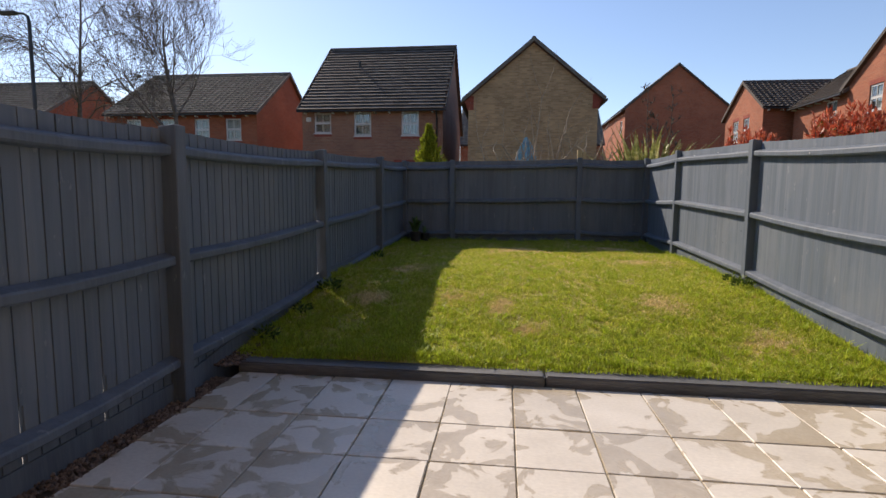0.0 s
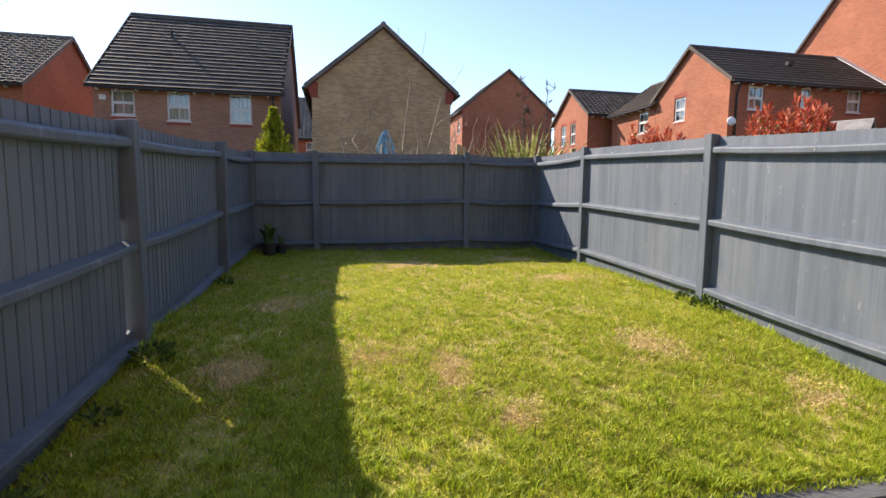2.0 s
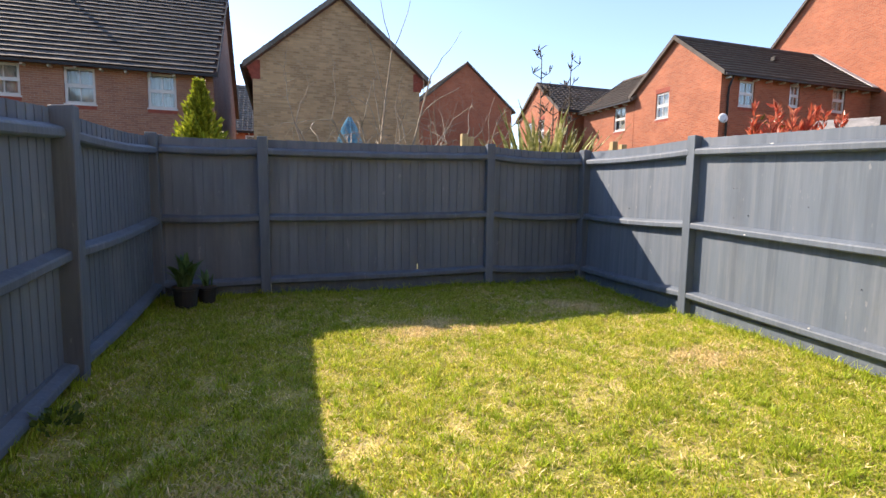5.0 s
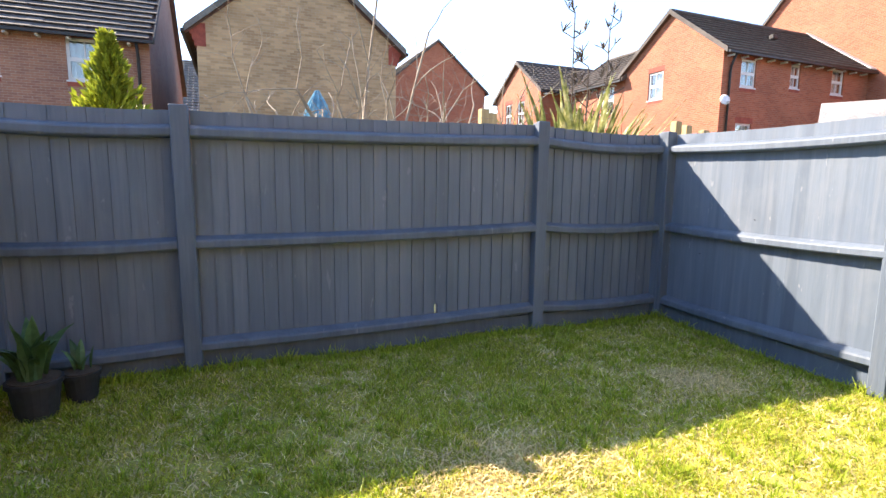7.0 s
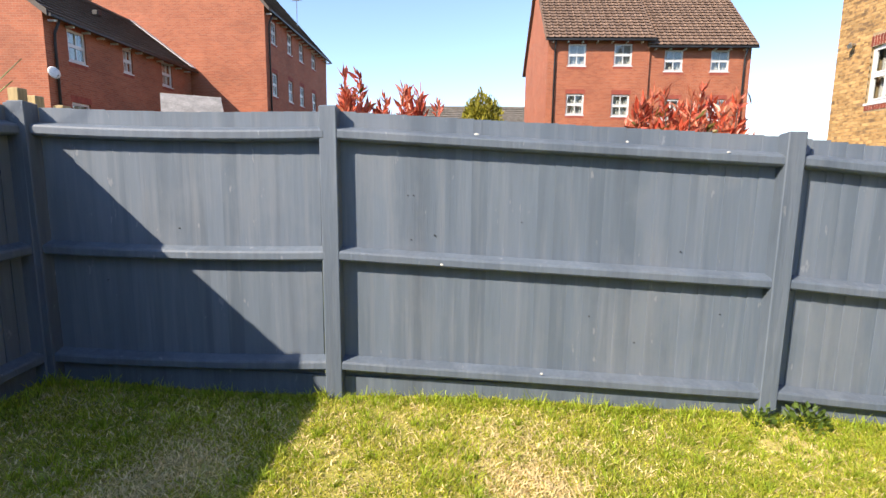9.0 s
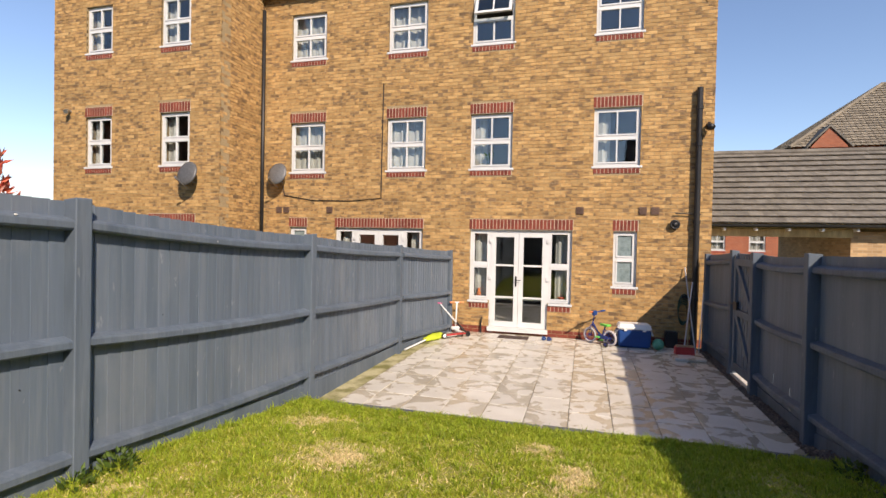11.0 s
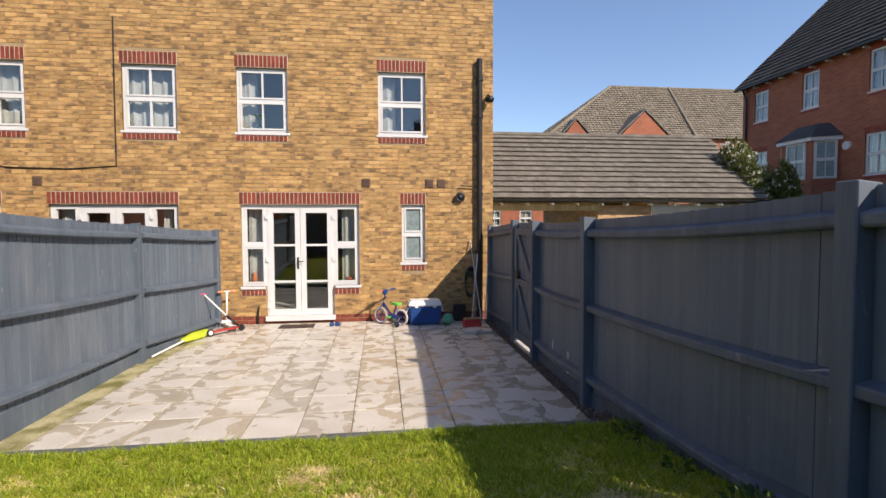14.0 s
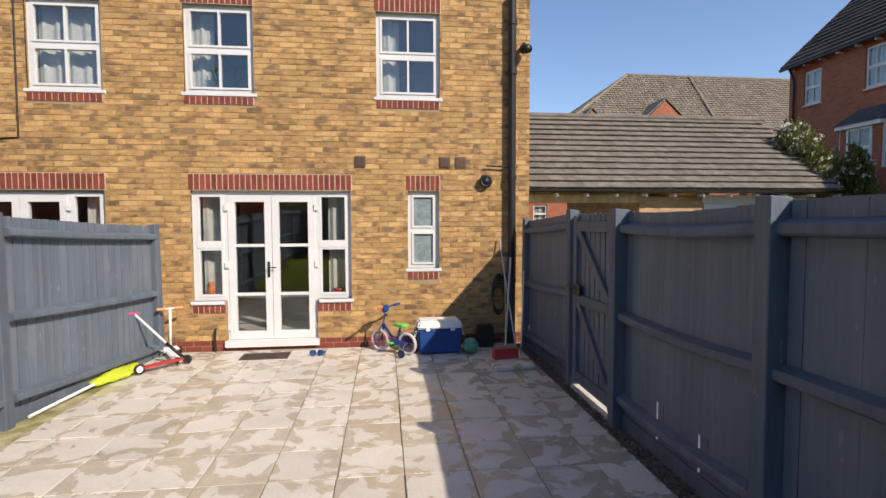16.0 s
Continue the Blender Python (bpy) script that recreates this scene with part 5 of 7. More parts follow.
for i in range(len(XJ) - 1):
    for j in range(len(YJ) - 1):
        w, d = round(XJ[i + 1] - XJ[i] - 0.009, 3), round(YJ[j + 1] - YJ[j] - 0.009, 3)
        if (w, d) not in slabs:
            bm = bmesh.new()
            box(bm, 0, w, 0, d, -0.04, 0.0)
            bevelled(bm, 0.004, 1)
            slabs[w, d] = mesh_of("slab", bm, SLAB)
        put_part("slab", slabs[w, d], patio, pose(XJ[i] + 0.0045 + rng.uniform(-0.002, 0.002), YJ[j] + 0.0045 + rng.uniform(-0.002, 0.002), rng.uniform(-0.002, 0.002), rng.uniform(-0.25, 0.25), rng.uniform(-0.25, 0.25), rng.uniform(-0.25, 0.25)))


# ---- grass ----
STRAW = material("dry_straw", [(0.62, 0.49, 0.22), (0.80, 0.66, 0.37)], scales=(5, 40), rough=0.7, bump=0, island=0.3, through_light=0.3)


def grass_mesh(name, x, y, z, height, rng, mat, width=0.0045, lean=0.6):
    n = len(x)
    a = rng.uniform(0, 2 * math.pi, n)
    side = np.stack([np.cos(a), np.sin(a), np.zeros(n)], -1) * (width * rng.uniform(0.7, 1.4, n))[:, None]
    b = rng.uniform(0, 2 * math.pi, n)
    tip = np.stack([np.cos(b), np.sin(b), np.zeros(n)], -1) * (height * rng.uniform(0.1, lean, n))[:, None]
    foot = np.stack([x, y, z], -1)
    up = np.array([0, 0, 1.0])[None] * height[:, None]
    mid = foot + up * 0.55 + tip * 0.35
    end = foot + up + tip
    verts = np.stack([foot - side, foot + side, mid + side * 0.75, mid - side * 0.75, end + side * 0.15, end - side * 0.15], 1).reshape(-1, 3)
    faces = (np.array([[0, 1, 2, 3], [3, 2, 4, 5]])[None] + 6 * np.arange(n)[:, None, None]).reshape(-1, 4)
    return quads(name, verts, faces, mat)


GREEN_BLADE = material("green_grass_blade", [(0.20, 0.300, 0.022), (0.37, 0.465, 0.04), (0.56, 0.59, 0.085)], scales=(2.3, 14), edges=(0.34, 0.68), rough=0.45, bump=0, island=0.35, fine=0.25,
                       through_light=0.5, spec=0.35)
PATCHES = np.array([(2.05, 7.25, 0.30, 0.22), (0.28, 7.05, 0.12, 0.28), (-0.15, 7.40, 0.20, 0.13), (0.62, 11.2, 0.45, 0.26), (2.75, 6.35, 0.24, 0.18), (-0.95, 8.9, 0.30, 0.30), (2.45, 9.9, 0.38, 0.22),
                    (0.62, 6.40, 0.14, 0.10), (2.4, 11.7, 0.42, 0.26), (-1.15, 7.2, 0.20, 0.16)])


def patchiness(x, y):
    """How bare the lawn is at a place, 0 to 1, with ragged rims."""
    out = np.zeros(len(x))
    warp = 0.10 * np.sin(9.1 * x + 4.0 * np.sin(5.3 * y)) + 0.08 * np.sin(13.7 * y + 3.1 * x)
    for px, py, rx, ry in PATCHES:
        out = np.maximum(out, np.exp(-(((x + warp - px) / rx) ** 2 + ((y + warp - py) / ry) ** 2)))
    return out


rng = np.random.default_rng(4)
n = 350000
x, y = rng.uniform(-1.97, 3.38, n), rng.uniform(5.625, 13.1, n)
clump = 0.5 + 0.5 * np.sin(5.1 * x + 2.0 * np.sin(3.7 * y)) * np.sin(4.3 * y + 1.7 * np.sin(2.9 * x + 1)) + 0.35 * np.sin(17 * x + 3 * np.sin(11 * y)) * np.sin(15 * y)
keep = rng.uniform(0, 1, n) > 0.72 * patchiness(x, y) + 0.35 * (clump < 0.2)
x, y, clump = x[keep], y[keep], clump[keep]
h = (0.010 + 0.028 * np.clip(clump, 0, 1.4)) * rng.uniform(0.55, 1.35, len(x)) * np.where(y > 8, 0.85, 1.0)
green = rng.uniform(0, 1, len(x)) < np.clip(0.50 - 0.075 * (y - 6.0), 0.12, 0.5) + 0.25 * (clump - 0.5)
for pick, blade, label in ((~green, BLADE, "short lawn grass, yellow-green in the sun"), (green, GREEN_BLADE, "short fresh green lawn grass")):
    tagged(new("grass", grass_mesh("grass", x[pick], y[pick], lawn_z(x[pick], y[pick]) - 0.013, h[pick], rng, blade, 0.0031, 1.7)), label, "grass", kind="stuff")


def tussocks(count, y0, y1, each, tall, seed):
    """Tufts whose blades fan out from one root, larger and closer together towards the patio."""
    rng = np.random.default_rng(seed)
    cx, cy = rng.uniform(-1.95, 3.35, count), y0 + (y1 - y0) * rng.uniform(0, 1, count) ** 1.5
    ok = patchiness(cx, cy) < rng.uniform(0.10, 0.45, count)
    cx, cy = cx[ok], cy[ok]
    size = rng.uniform(0.5, 1.35, len(cx)) ** 1.3
    k = each
    a = rng.uniform(0, 2 * math.pi, (len(cx), k))
    q = np.abs(rng.normal(0, 1, (len(cx), k))) * 0.034 * size[:, None]
    fx, fy = cx[:, None] + q * np.cos(a), cy[:, None] + q * np.sin(a)
    hh = tall * (1 + 0.25 * np.exp(-(cy - 5.6) / 0.8) - 0.3 * np.clip(1 - (cy - 5.6) / 0.12, 0, 1))[:, None] * size[:, None] * rng.uniform(0.45, 1.2, (len(cx), k)) * np.exp(-q / 0.08)
    lean = hh * rng.uniform(0.25, 1.15, (len(cx), k))
    fx, fy, hh, lean, a = (v.ravel() for v in (fx, fy, hh, lean, a))
    ok = (fy > 5.63) & (fx > -1.95) & (fx < 3.36)
    fx, fy, hh, lean, a = fx[ok], fy[ok], hh[ok], lean[ok], a[ok] + rng.normal(0, 0.5, ok.sum())
    foot = np.stack([fx, fy, lawn_z(fx, fy) - 0.014], -1)
    out = np.stack([np.cos(a), np.sin(a), np.zeros(len(a))], -1)
    b = a + math.pi / 2 + rng.normal(0, 0.6, len(a))
    side = np.stack([np.cos(b), np.sin(b), np.zeros(len(a))], -1) * (0.0027 * rng.uniform(0.7, 1.3, len(a)))[:, None]
    up = np.array([0, 0, 1.0])[None]
    mid, end = foot + up * (hh * 0.62)[:, None] + out * (lean * 0.33)[:, None], foot + up * (hh * 0.92)[:, None] + out * lean[:, None]
    verts = np.stack([foot - side, foot + side, mid + side * 0.8, mid - side * 0.8, end + side * 0.12, end - side * 0.12], 1).reshape(-1, 3)
    faces = (np.array([[0, 1, 2, 3], [3, 2, 4, 5]])[None] + 6 * np.arange(len(fx))[:, None, None]).reshape(-1, 4)
    return verts, faces


v1, f1 = tussocks(4200, 5.63, 12.9, 32, 0.058, 14)
tagged(new("grass_tussocks", quads("grass_tussocks", v1, f1, GREEN_BLADE)), "fresh green tufts standing up in the lawn", "grass", kind="stuff")
n = 34000
pick = PATCHES[rng.integers(0, len(PATCHES), n)]
x, y = pick[:, 0] + rng.normal(0, 1, n) * pick[:, 2] * 0.75, pick[:, 1] + rng.normal(0, 1, n) * pick[:, 3] * 0.75
ok = (x > -1.9) & (x < 3.3) & (y > 5.65) & (y < 12.95)
x, y = x[ok], y[ok]
n = 46000
x, y = np.append(x, rng.uniform(-1.9, 3.3, n)), np.append(y, 6.4 + 6.5 * rng.uniform(0, 1, n) ** 0.75)
tagged(new("dry_grass", grass_mesh("dry_grass", x, y, lawn_z(x, y) - 0.012, rng.uniform(0.008, 0.026, len(x)), rng, STRAW, 0.0042, 2.6)), "straw-coloured dry patches in the lawn", "grass", kind="stuff")
# longer tufts at the fence feet and along the sleepers
n = 9000
side = rng.integers(0, 4, n)
s = rng.uniform(0, 1, n)
off = np.abs(rng.normal(0, 0.05, n))
x = np.choose(side, [3.33 - off, -1.93 + off, -1.9 + 5.2 * s, -1.9 + 5.2 * s])
y = np.choose(side, [5.6 + 7.4 * s, 5.8 + 7.2 * s, 13.0 - off, 5.57 + off * 0.7])
x, y = x + rng.normal(0, 0.008, n), y + rng.normal(0, 0.008, n)
h = rng.uniform(0.04, 0.11, n) * (0.55 + 0.45 * np.sin(9 * (x + y)) ** 2) * np.where(side == 3, 0.45, 1.0)
tagged(new("grass_tufts", grass_mesh("grass_tufts", x, y, lawn_z(x, y) - 0.015, h, rng, GREEN_BLADE, 0.0038, 0.9)), "longer grass left uncut at the fence feet", "grass", kind="stuff")


# ---- leaves, bushes and trees ----
def leaf_cloud(name, pos, size, rng, mat, aspect=0.45, up=0.3, dirs=None):
    """Many pointed leaves, folded along the middle."""
    n = len(pos)
    d = rng.normal(0, 1, (n, 3)) if dirs is None else dirs + rng.normal(0, 0.35, (n, 3))
    d[:, 2] += up
    d /= np.linalg.norm(d, axis=1)[:, None]
    s = np.cross(d, rng.normal(0, 1, (n, 3)))
    s /= np.linalg.norm(s, axis=1)[:, None] + 1e-6
    nrm = np.cross(s, d)
    L = (size * rng.uniform(0.6, 1.3, n))[:, None]
    W = L * aspect / 2
    verts = np.stack([pos, pos + d * L * 0.45 + s * W + nrm * W * 0.4, pos + d * L, pos + d * L * 0.45 - s * W + nrm * W * 0.4], 1).reshape(-1, 3)
    faces = (np.array([[0, 1, 2], [0, 2, 3]])[None] + 4 * np.arange(n)[:, None, None]).reshape(-1, 3)
    return quads(name, verts, faces, mat)


def branches(start, way, length, radius, levels, rng, spread=0.6, kids=4, bend=0.18, up=0.12, shrink=0.62, out=None):
    """Segments (p, q, r0, r1) of a branching plant and the ends of its twigs."""
    out = out if out is not None else ([], [])
    segs, ends = out
    p, d = Vector(start), Vector(way).normalized()
    steps = 5
    for i in range(steps):
        d = (d + Vector([rng.gauss(0, bend) for _ in range(3)]) * 0.5 + Vector((0, 0, up)) * 0.3).normalized()
        q = p + d * (length / steps)
        r0, r1 = radius * (1 - i / steps * 0.6), radius * (1 - (i + 1) / steps * 0.6)
        segs.append((p.copy(), q.copy(), r0, r1))
        if levels > 0 and i >= 1:
            for _ in range(max(1, round(kids / (steps - 1) + rng.uniform(-0.4, 0.5)))):
                o = d.orthogonal().normalized()
                o.rotate(Matrix.Rotation(rng.uniform(0, 6.28), 3, d))
                branches(q, d + o * spread * rng.uniform(0.7, 1.4), length * shrink * rng.uniform(0.75, 1.1), r1 * 0.62, levels - 1, rng, spread, kids, bend, up, shrink, out)
        p = q
    ends.append((p.copy(), d.copy()))
    return out


def limbs_mesh(name, segs, mat, sides=5):
    """Tapered limbs as one mesh."""
    P, Q = np.array([s[0] for s in segs]), np.array([s[1] for s in segs])
    r0, r1 = np.array([s[2] for s in segs]), np.array([s[3] for s in segs])
    d = Q - P
    d /= np.linalg.norm(d, axis=1)[:, None]
    ref = np.where(np.abs(d[:, 2:3]) > 0.9, np.array([[1.0, 0, 0]]), np.array([[0, 0, 1.0]]))
    u = np.cross(d, ref)
    u /= np.linalg.norm(u, axis=1)[:, None]
    w = np.cross(d, u)
    a = 2 * math.pi * np.arange(sides) / sides
    circ = np.cos(a)[None, :, None] * u[:, None] + np.sin(a)[None, :, None] * w[:, None]
    verts = np.concatenate([P[:, None] + circ * r0[:, None, None], Q[:, None] + circ * r1[:, None, None]], 1).reshape(-1, 3)
    faces = np.array([[k, (k + 1) % sides, sides + (k + 1) % sides, sides + k] for k in range(sides)])
    return quads(name, verts, (faces[None] + 2 * sides * np.arange(len(segs))[:, None, None]).reshape(-1, 4), mat)


BARK = material("dark_bark", [(0.07, 0.055, 0.045), (0.13, 0.105, 0.085)], scales=(8, 60), rough=0.9, bump=0.5)
TWIG_BARK = material("grey_twig_bark", [(0.11, 0.09, 0.075), (0.19, 0.16, 0.13)], scales=(8, 60), rough=0.9, bump=0.4)
PALE_BARK = material("pale_bark", [(0.22, 0.18, 0.14), (0.34, 0.29, 0.22)], scales=(8, 60), rough=0.9, bump=0.4)
CATKIN = material("birch_catkin", [(0.11, 0.10, 0.05), (0.17, 0.15, 0.07)], rough=0.8, bump=0)
RED_LEAF = material("red_photinia_leaf", [(0.28, 0.04, 0.02), (0.52, 0.09, 0.045), (0.62, 0.22, 0.12)], scales=(5, 40), edges=(0.3, 0.6), rough=0.4, bump=0, island=0.3, through_light=0.35, spec=0.5)
SHRUB_LEAF = material("evergreen_shrub_leaf", [(0.07, 0.10, 0.022), (0.18, 0.205, 0.055)], scales=(3, 40), rough=0.45, bump=0, island=0.35, through_light=0.25, spec=0.5)
OLIVE_LEAF = material("olive_shrub_leaf", [(0.12, 0.11, 0.02), (0.2, 0.17, 0.03)], scales=(5, 40), rough=0.45, bump=0, island=0.35, through_light=0.3)
LIME_LEAF = material("lime_conifer_leaf", [(0.16, 0.21, 0.016), (0.36, 0.39, 0.035)], scales=(6, 30), rough=0.6, bump=0, island=0.3, through_light=0.35)
GOLD_LEAF = material("golden_conifer_leaf", [(0.15, 0.15, 0.014), (0.34, 0.30, 0.03)], scales=(6, 30), rough=0.6, bump=0, island=0.3, through_light=0.35)
STRAP_LEAF = material("strap_leaf", [(0.16, 0.19, 0.05), (0.30, 0.31, 0.10), (0.56, 0.52, 0.28)], scales=(9, 30), rough=0.5, bump=0, island=0.35, through_light=0.3)
BLOSSOM = material("white_blossom", [(0.62, 0.62, 0.5), (0.8, 0.8, 0.7)], rough=0.8, bump=0, through_light=0.2)


def tree(name, label, at, height, seed, levels, spread, mat, kids=4, radius=0.1, catkins=0, shrink=0.62, up=0.12, trunk_at=0.3):
    rng = random.Random(seed)
    ob = thing(name, label, "tree", m=pose(*at))
    segs, ends = [], []
    p = Vector((0, 0, 0))
    d = Vector((0, 0, 1))
    steps = 9
    for i in range(steps):
        d = (d + Vector((rng.gauss(0, 0.05), rng.gauss(0, 0.05), 0.1))).normalized()
        q = p + d * height * 0.86 / steps
        r0, r1 = radius * (1 - 0.085 * i), radius * (1 - 0.085 * (i + 1))
        segs.append((p, q, r0, r1))
        if i / steps >= trunk_at:
            for k in range(3):
                a = rng.uniform(0, 6.28)
                o = Vector((math.cos(a), math.sin(a), 0))
                branches(q, d + o * spread * 1.5, height * (0.40 - 0.028 * i), r1 * 0.5, levels, rng, spread, kids, 0.25, up, shrink, (segs, ends))
        p = q
    segs = [(a, b, max(r, 0.0055), max(k, 0.0045)) for a, b, r, k in segs]
    trunk = [s for s in segs if s[2] > radius * 0.3]
    put_part("trunk", limbs_mesh("trunk", trunk, mat, 8), ob)
    put_part("branchwork", limbs_mesh("branchwork", [s for s in segs if s[2] <= radius * 0.3], mat, 4), ob, kind="stuff")
    if catkins:
        nrng = np.random.default_rng(seed)
        e = np.array([list(a) for a, _ in ends])
        pos = np.repeat(e, catkins, 0) + nrng.normal(0, 0.12, (len(e) * catkins, 3))
        dirs = np.tile(np.array([[0, 0, -1.0]]), (len(pos), 1))
        put_part("foliage", leaf_cloud("foliage", pos, np.full(len(pos), 0.055), nrng, CATKIN, 0.3, -0.5, dirs), ob, label="hanging catkins and first small leaves", kind="stuff")
    return ob


tree("birch_tree", "tall birch just coming into leaf", (-16.9, 20.3, -0.12), 11.0, 3, 3, 0.62, TWIG_BARK, kids=6, radius=0.12, catkins=4, up=-0.25, shrink=0.62)
tree("bare_tree", "bare ash tree with upturned twigs", (-11.43, 19.0, -0.12), 9.2, 11, 3, 0.70, TWIG_BARK, kids=5, radius=0.12, up=0.45, shrink=0.62)


def photinia(at, shape, shoots, seed):
    """Upright shoots crowned with flame-like tufts of young red leaves over an olive body."""
    rng, nrng = random.Random(seed), np.random.default_rng(seed)
    ob = thing("photinia_shrub", "photinia shrub with upright tufts of red young leaves", "shrub", m=pose(*at))
    segs, pos, dirs, low, lowd = [], [], [], [], []
    for _ in range(shoots):
        a, r = rng.uniform(0, 6.28), math.sqrt(rng.random())
        fx, fy = math.cos(a) * shape[0] * r, math.sin(a) * shape[1] * r
        top = shape[2] * rng.uniform(0.86, 1.0) * (1 - 0.05 * r)
        if rng.random() < 0.14:
            top += rng.uniform(0.08, 0.24)
        p = Vector((fx * 0.3, fy * 0.3, 0.1))
        for k in range(4):
            f = (k + 1) / 4
            q = Vector((fx * (0.3 + 0.7 * f) + rng.gauss(0, 0.02), fy * (0.3 + 0.7 * f) + rng.gauss(0, 0.02), 0.1 + (top - 0.1) * f))
            segs.append((p, q, 0.011 * (1.2 - f) + 0.003, 0.011 * (1.0 - f) + 0.003))
            p = q
        n = rng.randint(16, 26)
        h = rng.uniform(0.16, 0.30)
        for k in range(n):
            f = k / n
            b = k * 2.4 + rng.uniform(-0.4, 0.4)
            pos.append((q.x, q.y, q.z - h + h * f * 1.05))
            dirs.append((math.cos(b) * (1.25 - 0.9 * f), math.sin(b) * (1.25 - 0.9 * f), 0.65 + 0.6 * f))
        for k in range(22):
            f = rng.random() ** 0.6
            b = rng.uniform(0, 6.28)
            low.append((fx * (0.3 + 0.7 * f) + rng.gauss(0, 0.05), fy * (0.3 + 0.7 * f) + rng.gauss(0, 0.05), 0.3 + (top - 0.45) * f))
            lowd.append((math.cos(b), math.sin(b), 0.5))
    put_part("branchwork", limbs_mesh("branchwork", segs, BARK, 5), ob, kind="stuff")
    put_part("leaves", leaf_cloud("leaves", np.array(pos), np.full(len(pos), 0.105), nrng, RED_LEAF, 0.30, 0.1, np.array(dirs)), ob, label="red young leaves", kind="stuff")
    put_part("leaves", leaf_cloud("leaves", np.array(low), np.full(len(low), 0.10), nrng, OLIVE_LEAF, 0.38, 0.1, np.array(lowd)), ob, label="olive-green older leaves", kind="stuff")


def mound(name, label, at, shape, count, leaf, size, seed, blossom, lumpy=0.18):
    """A dense evergreen mass with a lumpy outline; shape: half widths and height."""
    nrng = np.random.default_rng(seed)
    ob = thing(name, label, "shrub", m=pose(*at))
    lumps = nrng.normal(0, 1, (60, 3))
    lumps[:, 2] = np.abs(lumps[:, 2])
    lumps /= np.linalg.norm(lumps, axis=1)[:, None]

    def shell(n, lo, hi):
        k = nrng.integers(0, 60, n)
        d = lumps[k] + nrng.normal(0, 0.16, (n, 3))
        d[:, 2] = np.abs(d[:, 2])
        near = np.linalg.norm(d - lumps[k], axis=1)
        d /= np.linalg.norm(d, axis=1)[:, None]
        r = (0.98 - lumpy + lumpy * np.cos(np.minimum(near * 4.5, 3.1))) * nrng.uniform(lo, hi, n)
        return d * r[:, None] * np.array(shape), d
    pos, d = shell(count, 0.72, 1.06)
    put_part("leaves", leaf_cloud("leaves", pos, np.full(count, size), nrng, leaf, 0.55, 0.3, d), ob, kind="stuff")
    segs = []
    for p in pos[::max(1, count // 90)]:
        segs.append((Vector((p[0] * 0.12, p[1] * 0.12, 0.0)), Vector(p), 0.03, 0.006))
    put_part("branchwork", limbs_mesh("branchwork", segs, BARK, 5), ob, kind="stuff")
    if not blossom:
        return
    q, d = shell(blossom, 1.0, 1.08)
    q = np.repeat(q, 9, 0) + nrng.normal(0, 0.03, (blossom * 9, 3))
    put_part("blossom", leaf_cloud("blossom", q, np.full(len(q), 0.075), nrng, BLOSSOM, 0.9), ob, label="clusters of white blossom", kind="stuff")


photinia((4.5, 10.95, -0.12), (0.36, 0.46, 2.80), 60, 1)
photinia((4.5, 8.48, -0.12), (0.38, 0.52, 2.76), 50, 2)
mound("flowering_shrub", "dense evergreen with white blossom over the garage end", (-12.35, -7.0, -0.12), (1.35, 1.9, 4.95), 38000, SHRUB_LEAF, 0.14, 9, 800)
mound("flowering_shrub", "dark evergreen shrub with white blossom beside the garage", (-13.65, -6.3, -0.12), (1.15, 1.0, 4.1), 18000, SHRUB_LEAF, 0.14, 10, 160)
mound("clipped_conifer", "rounded yellow-green conifer in a far garden", (16.0, 9.62, -0.12), (1.05, 1.05, 4.45), 30000, GOLD_LEAF, 0.13, 12, 0, lumpy=0.05)

# young conifer behind the back fence
con = thing("young_conifer", "slender yellow-green conifer behind the fence", "conifer", m=pose(-2.04, 17.3, -0.12))
nrng = np.random.default_rng(31)
n = 6500
hz = nrng.uniform(0, 1, n) ** 0.7
a = nrng.uniform(0, 6.28, n)
rad = np.minimum((1 - hz) * 1.45, 0.7) * nrng.uniform(0.1, 1.0, n) ** 0.6 * (0.72 + 0.42 * np.sin(hz * 40 + 5 * np.sin(a * 2.5)))
pos = np.stack([np.cos(a) * rad, np.sin(a) * rad, 0.4 + hz * 3.35], -1)
dirs = np.stack([np.cos(a), np.sin(a), np.full(n, 0.9)], -1)
put_part("foliage", leaf_cloud("foliage", pos, np.full(n, 0.13), nrng, LIME_LEAF, 0.4, 0.3, dirs), con, kind="stuff")
put_part("trunk", limbs_mesh("trunk", [(Vector((0, 0, -0.3)), Vector((0, 0, 1.4)), 0.03, 0.025), (Vector((0, 0, 1.4)), Vector((0, 0, 3.6)), 0.025, 0.008)], BARK), con)

# bare shrub and long stems in front of the buff gable
sh = thing("bare_shrub", "bare shrub with long pale arching stems", "shrub", m=pose(1.15, 16.3, -0.12) @ Matrix.Diagonal((0.80, 0.80, 0.80, 1)))
rng = random.Random(21)
segs, ends = [], []
for k in range(24):
    a = k * 2.4
    branches((rng.uniform(-0.2, 0.2), rng.uniform(-0.2, 0.2), 0), (math.cos(a) * 0.36, math.sin(a) * 0.3, 1.0), rng.uniform(3.0, 4.3), 0.052, 2, rng, 0.95, 6, 0.45, 0.0, 0.36, (segs, ends))
for way, ln in (((0.9, 0, 0.95), 4.4), ((-0.85, 0.1, 0.85), 4.2), ((0.0, 0, 1.0), 5.4), ((0.1, 0, 1.0), 5.1), ((0.22, 0.1, 1.0), 4.6)):
    branches((0.1, 0, 0.1), way, ln, 0.045, 1, rng, 0.6, 6, 0.28, 0.05, 0.3, (segs, ends))
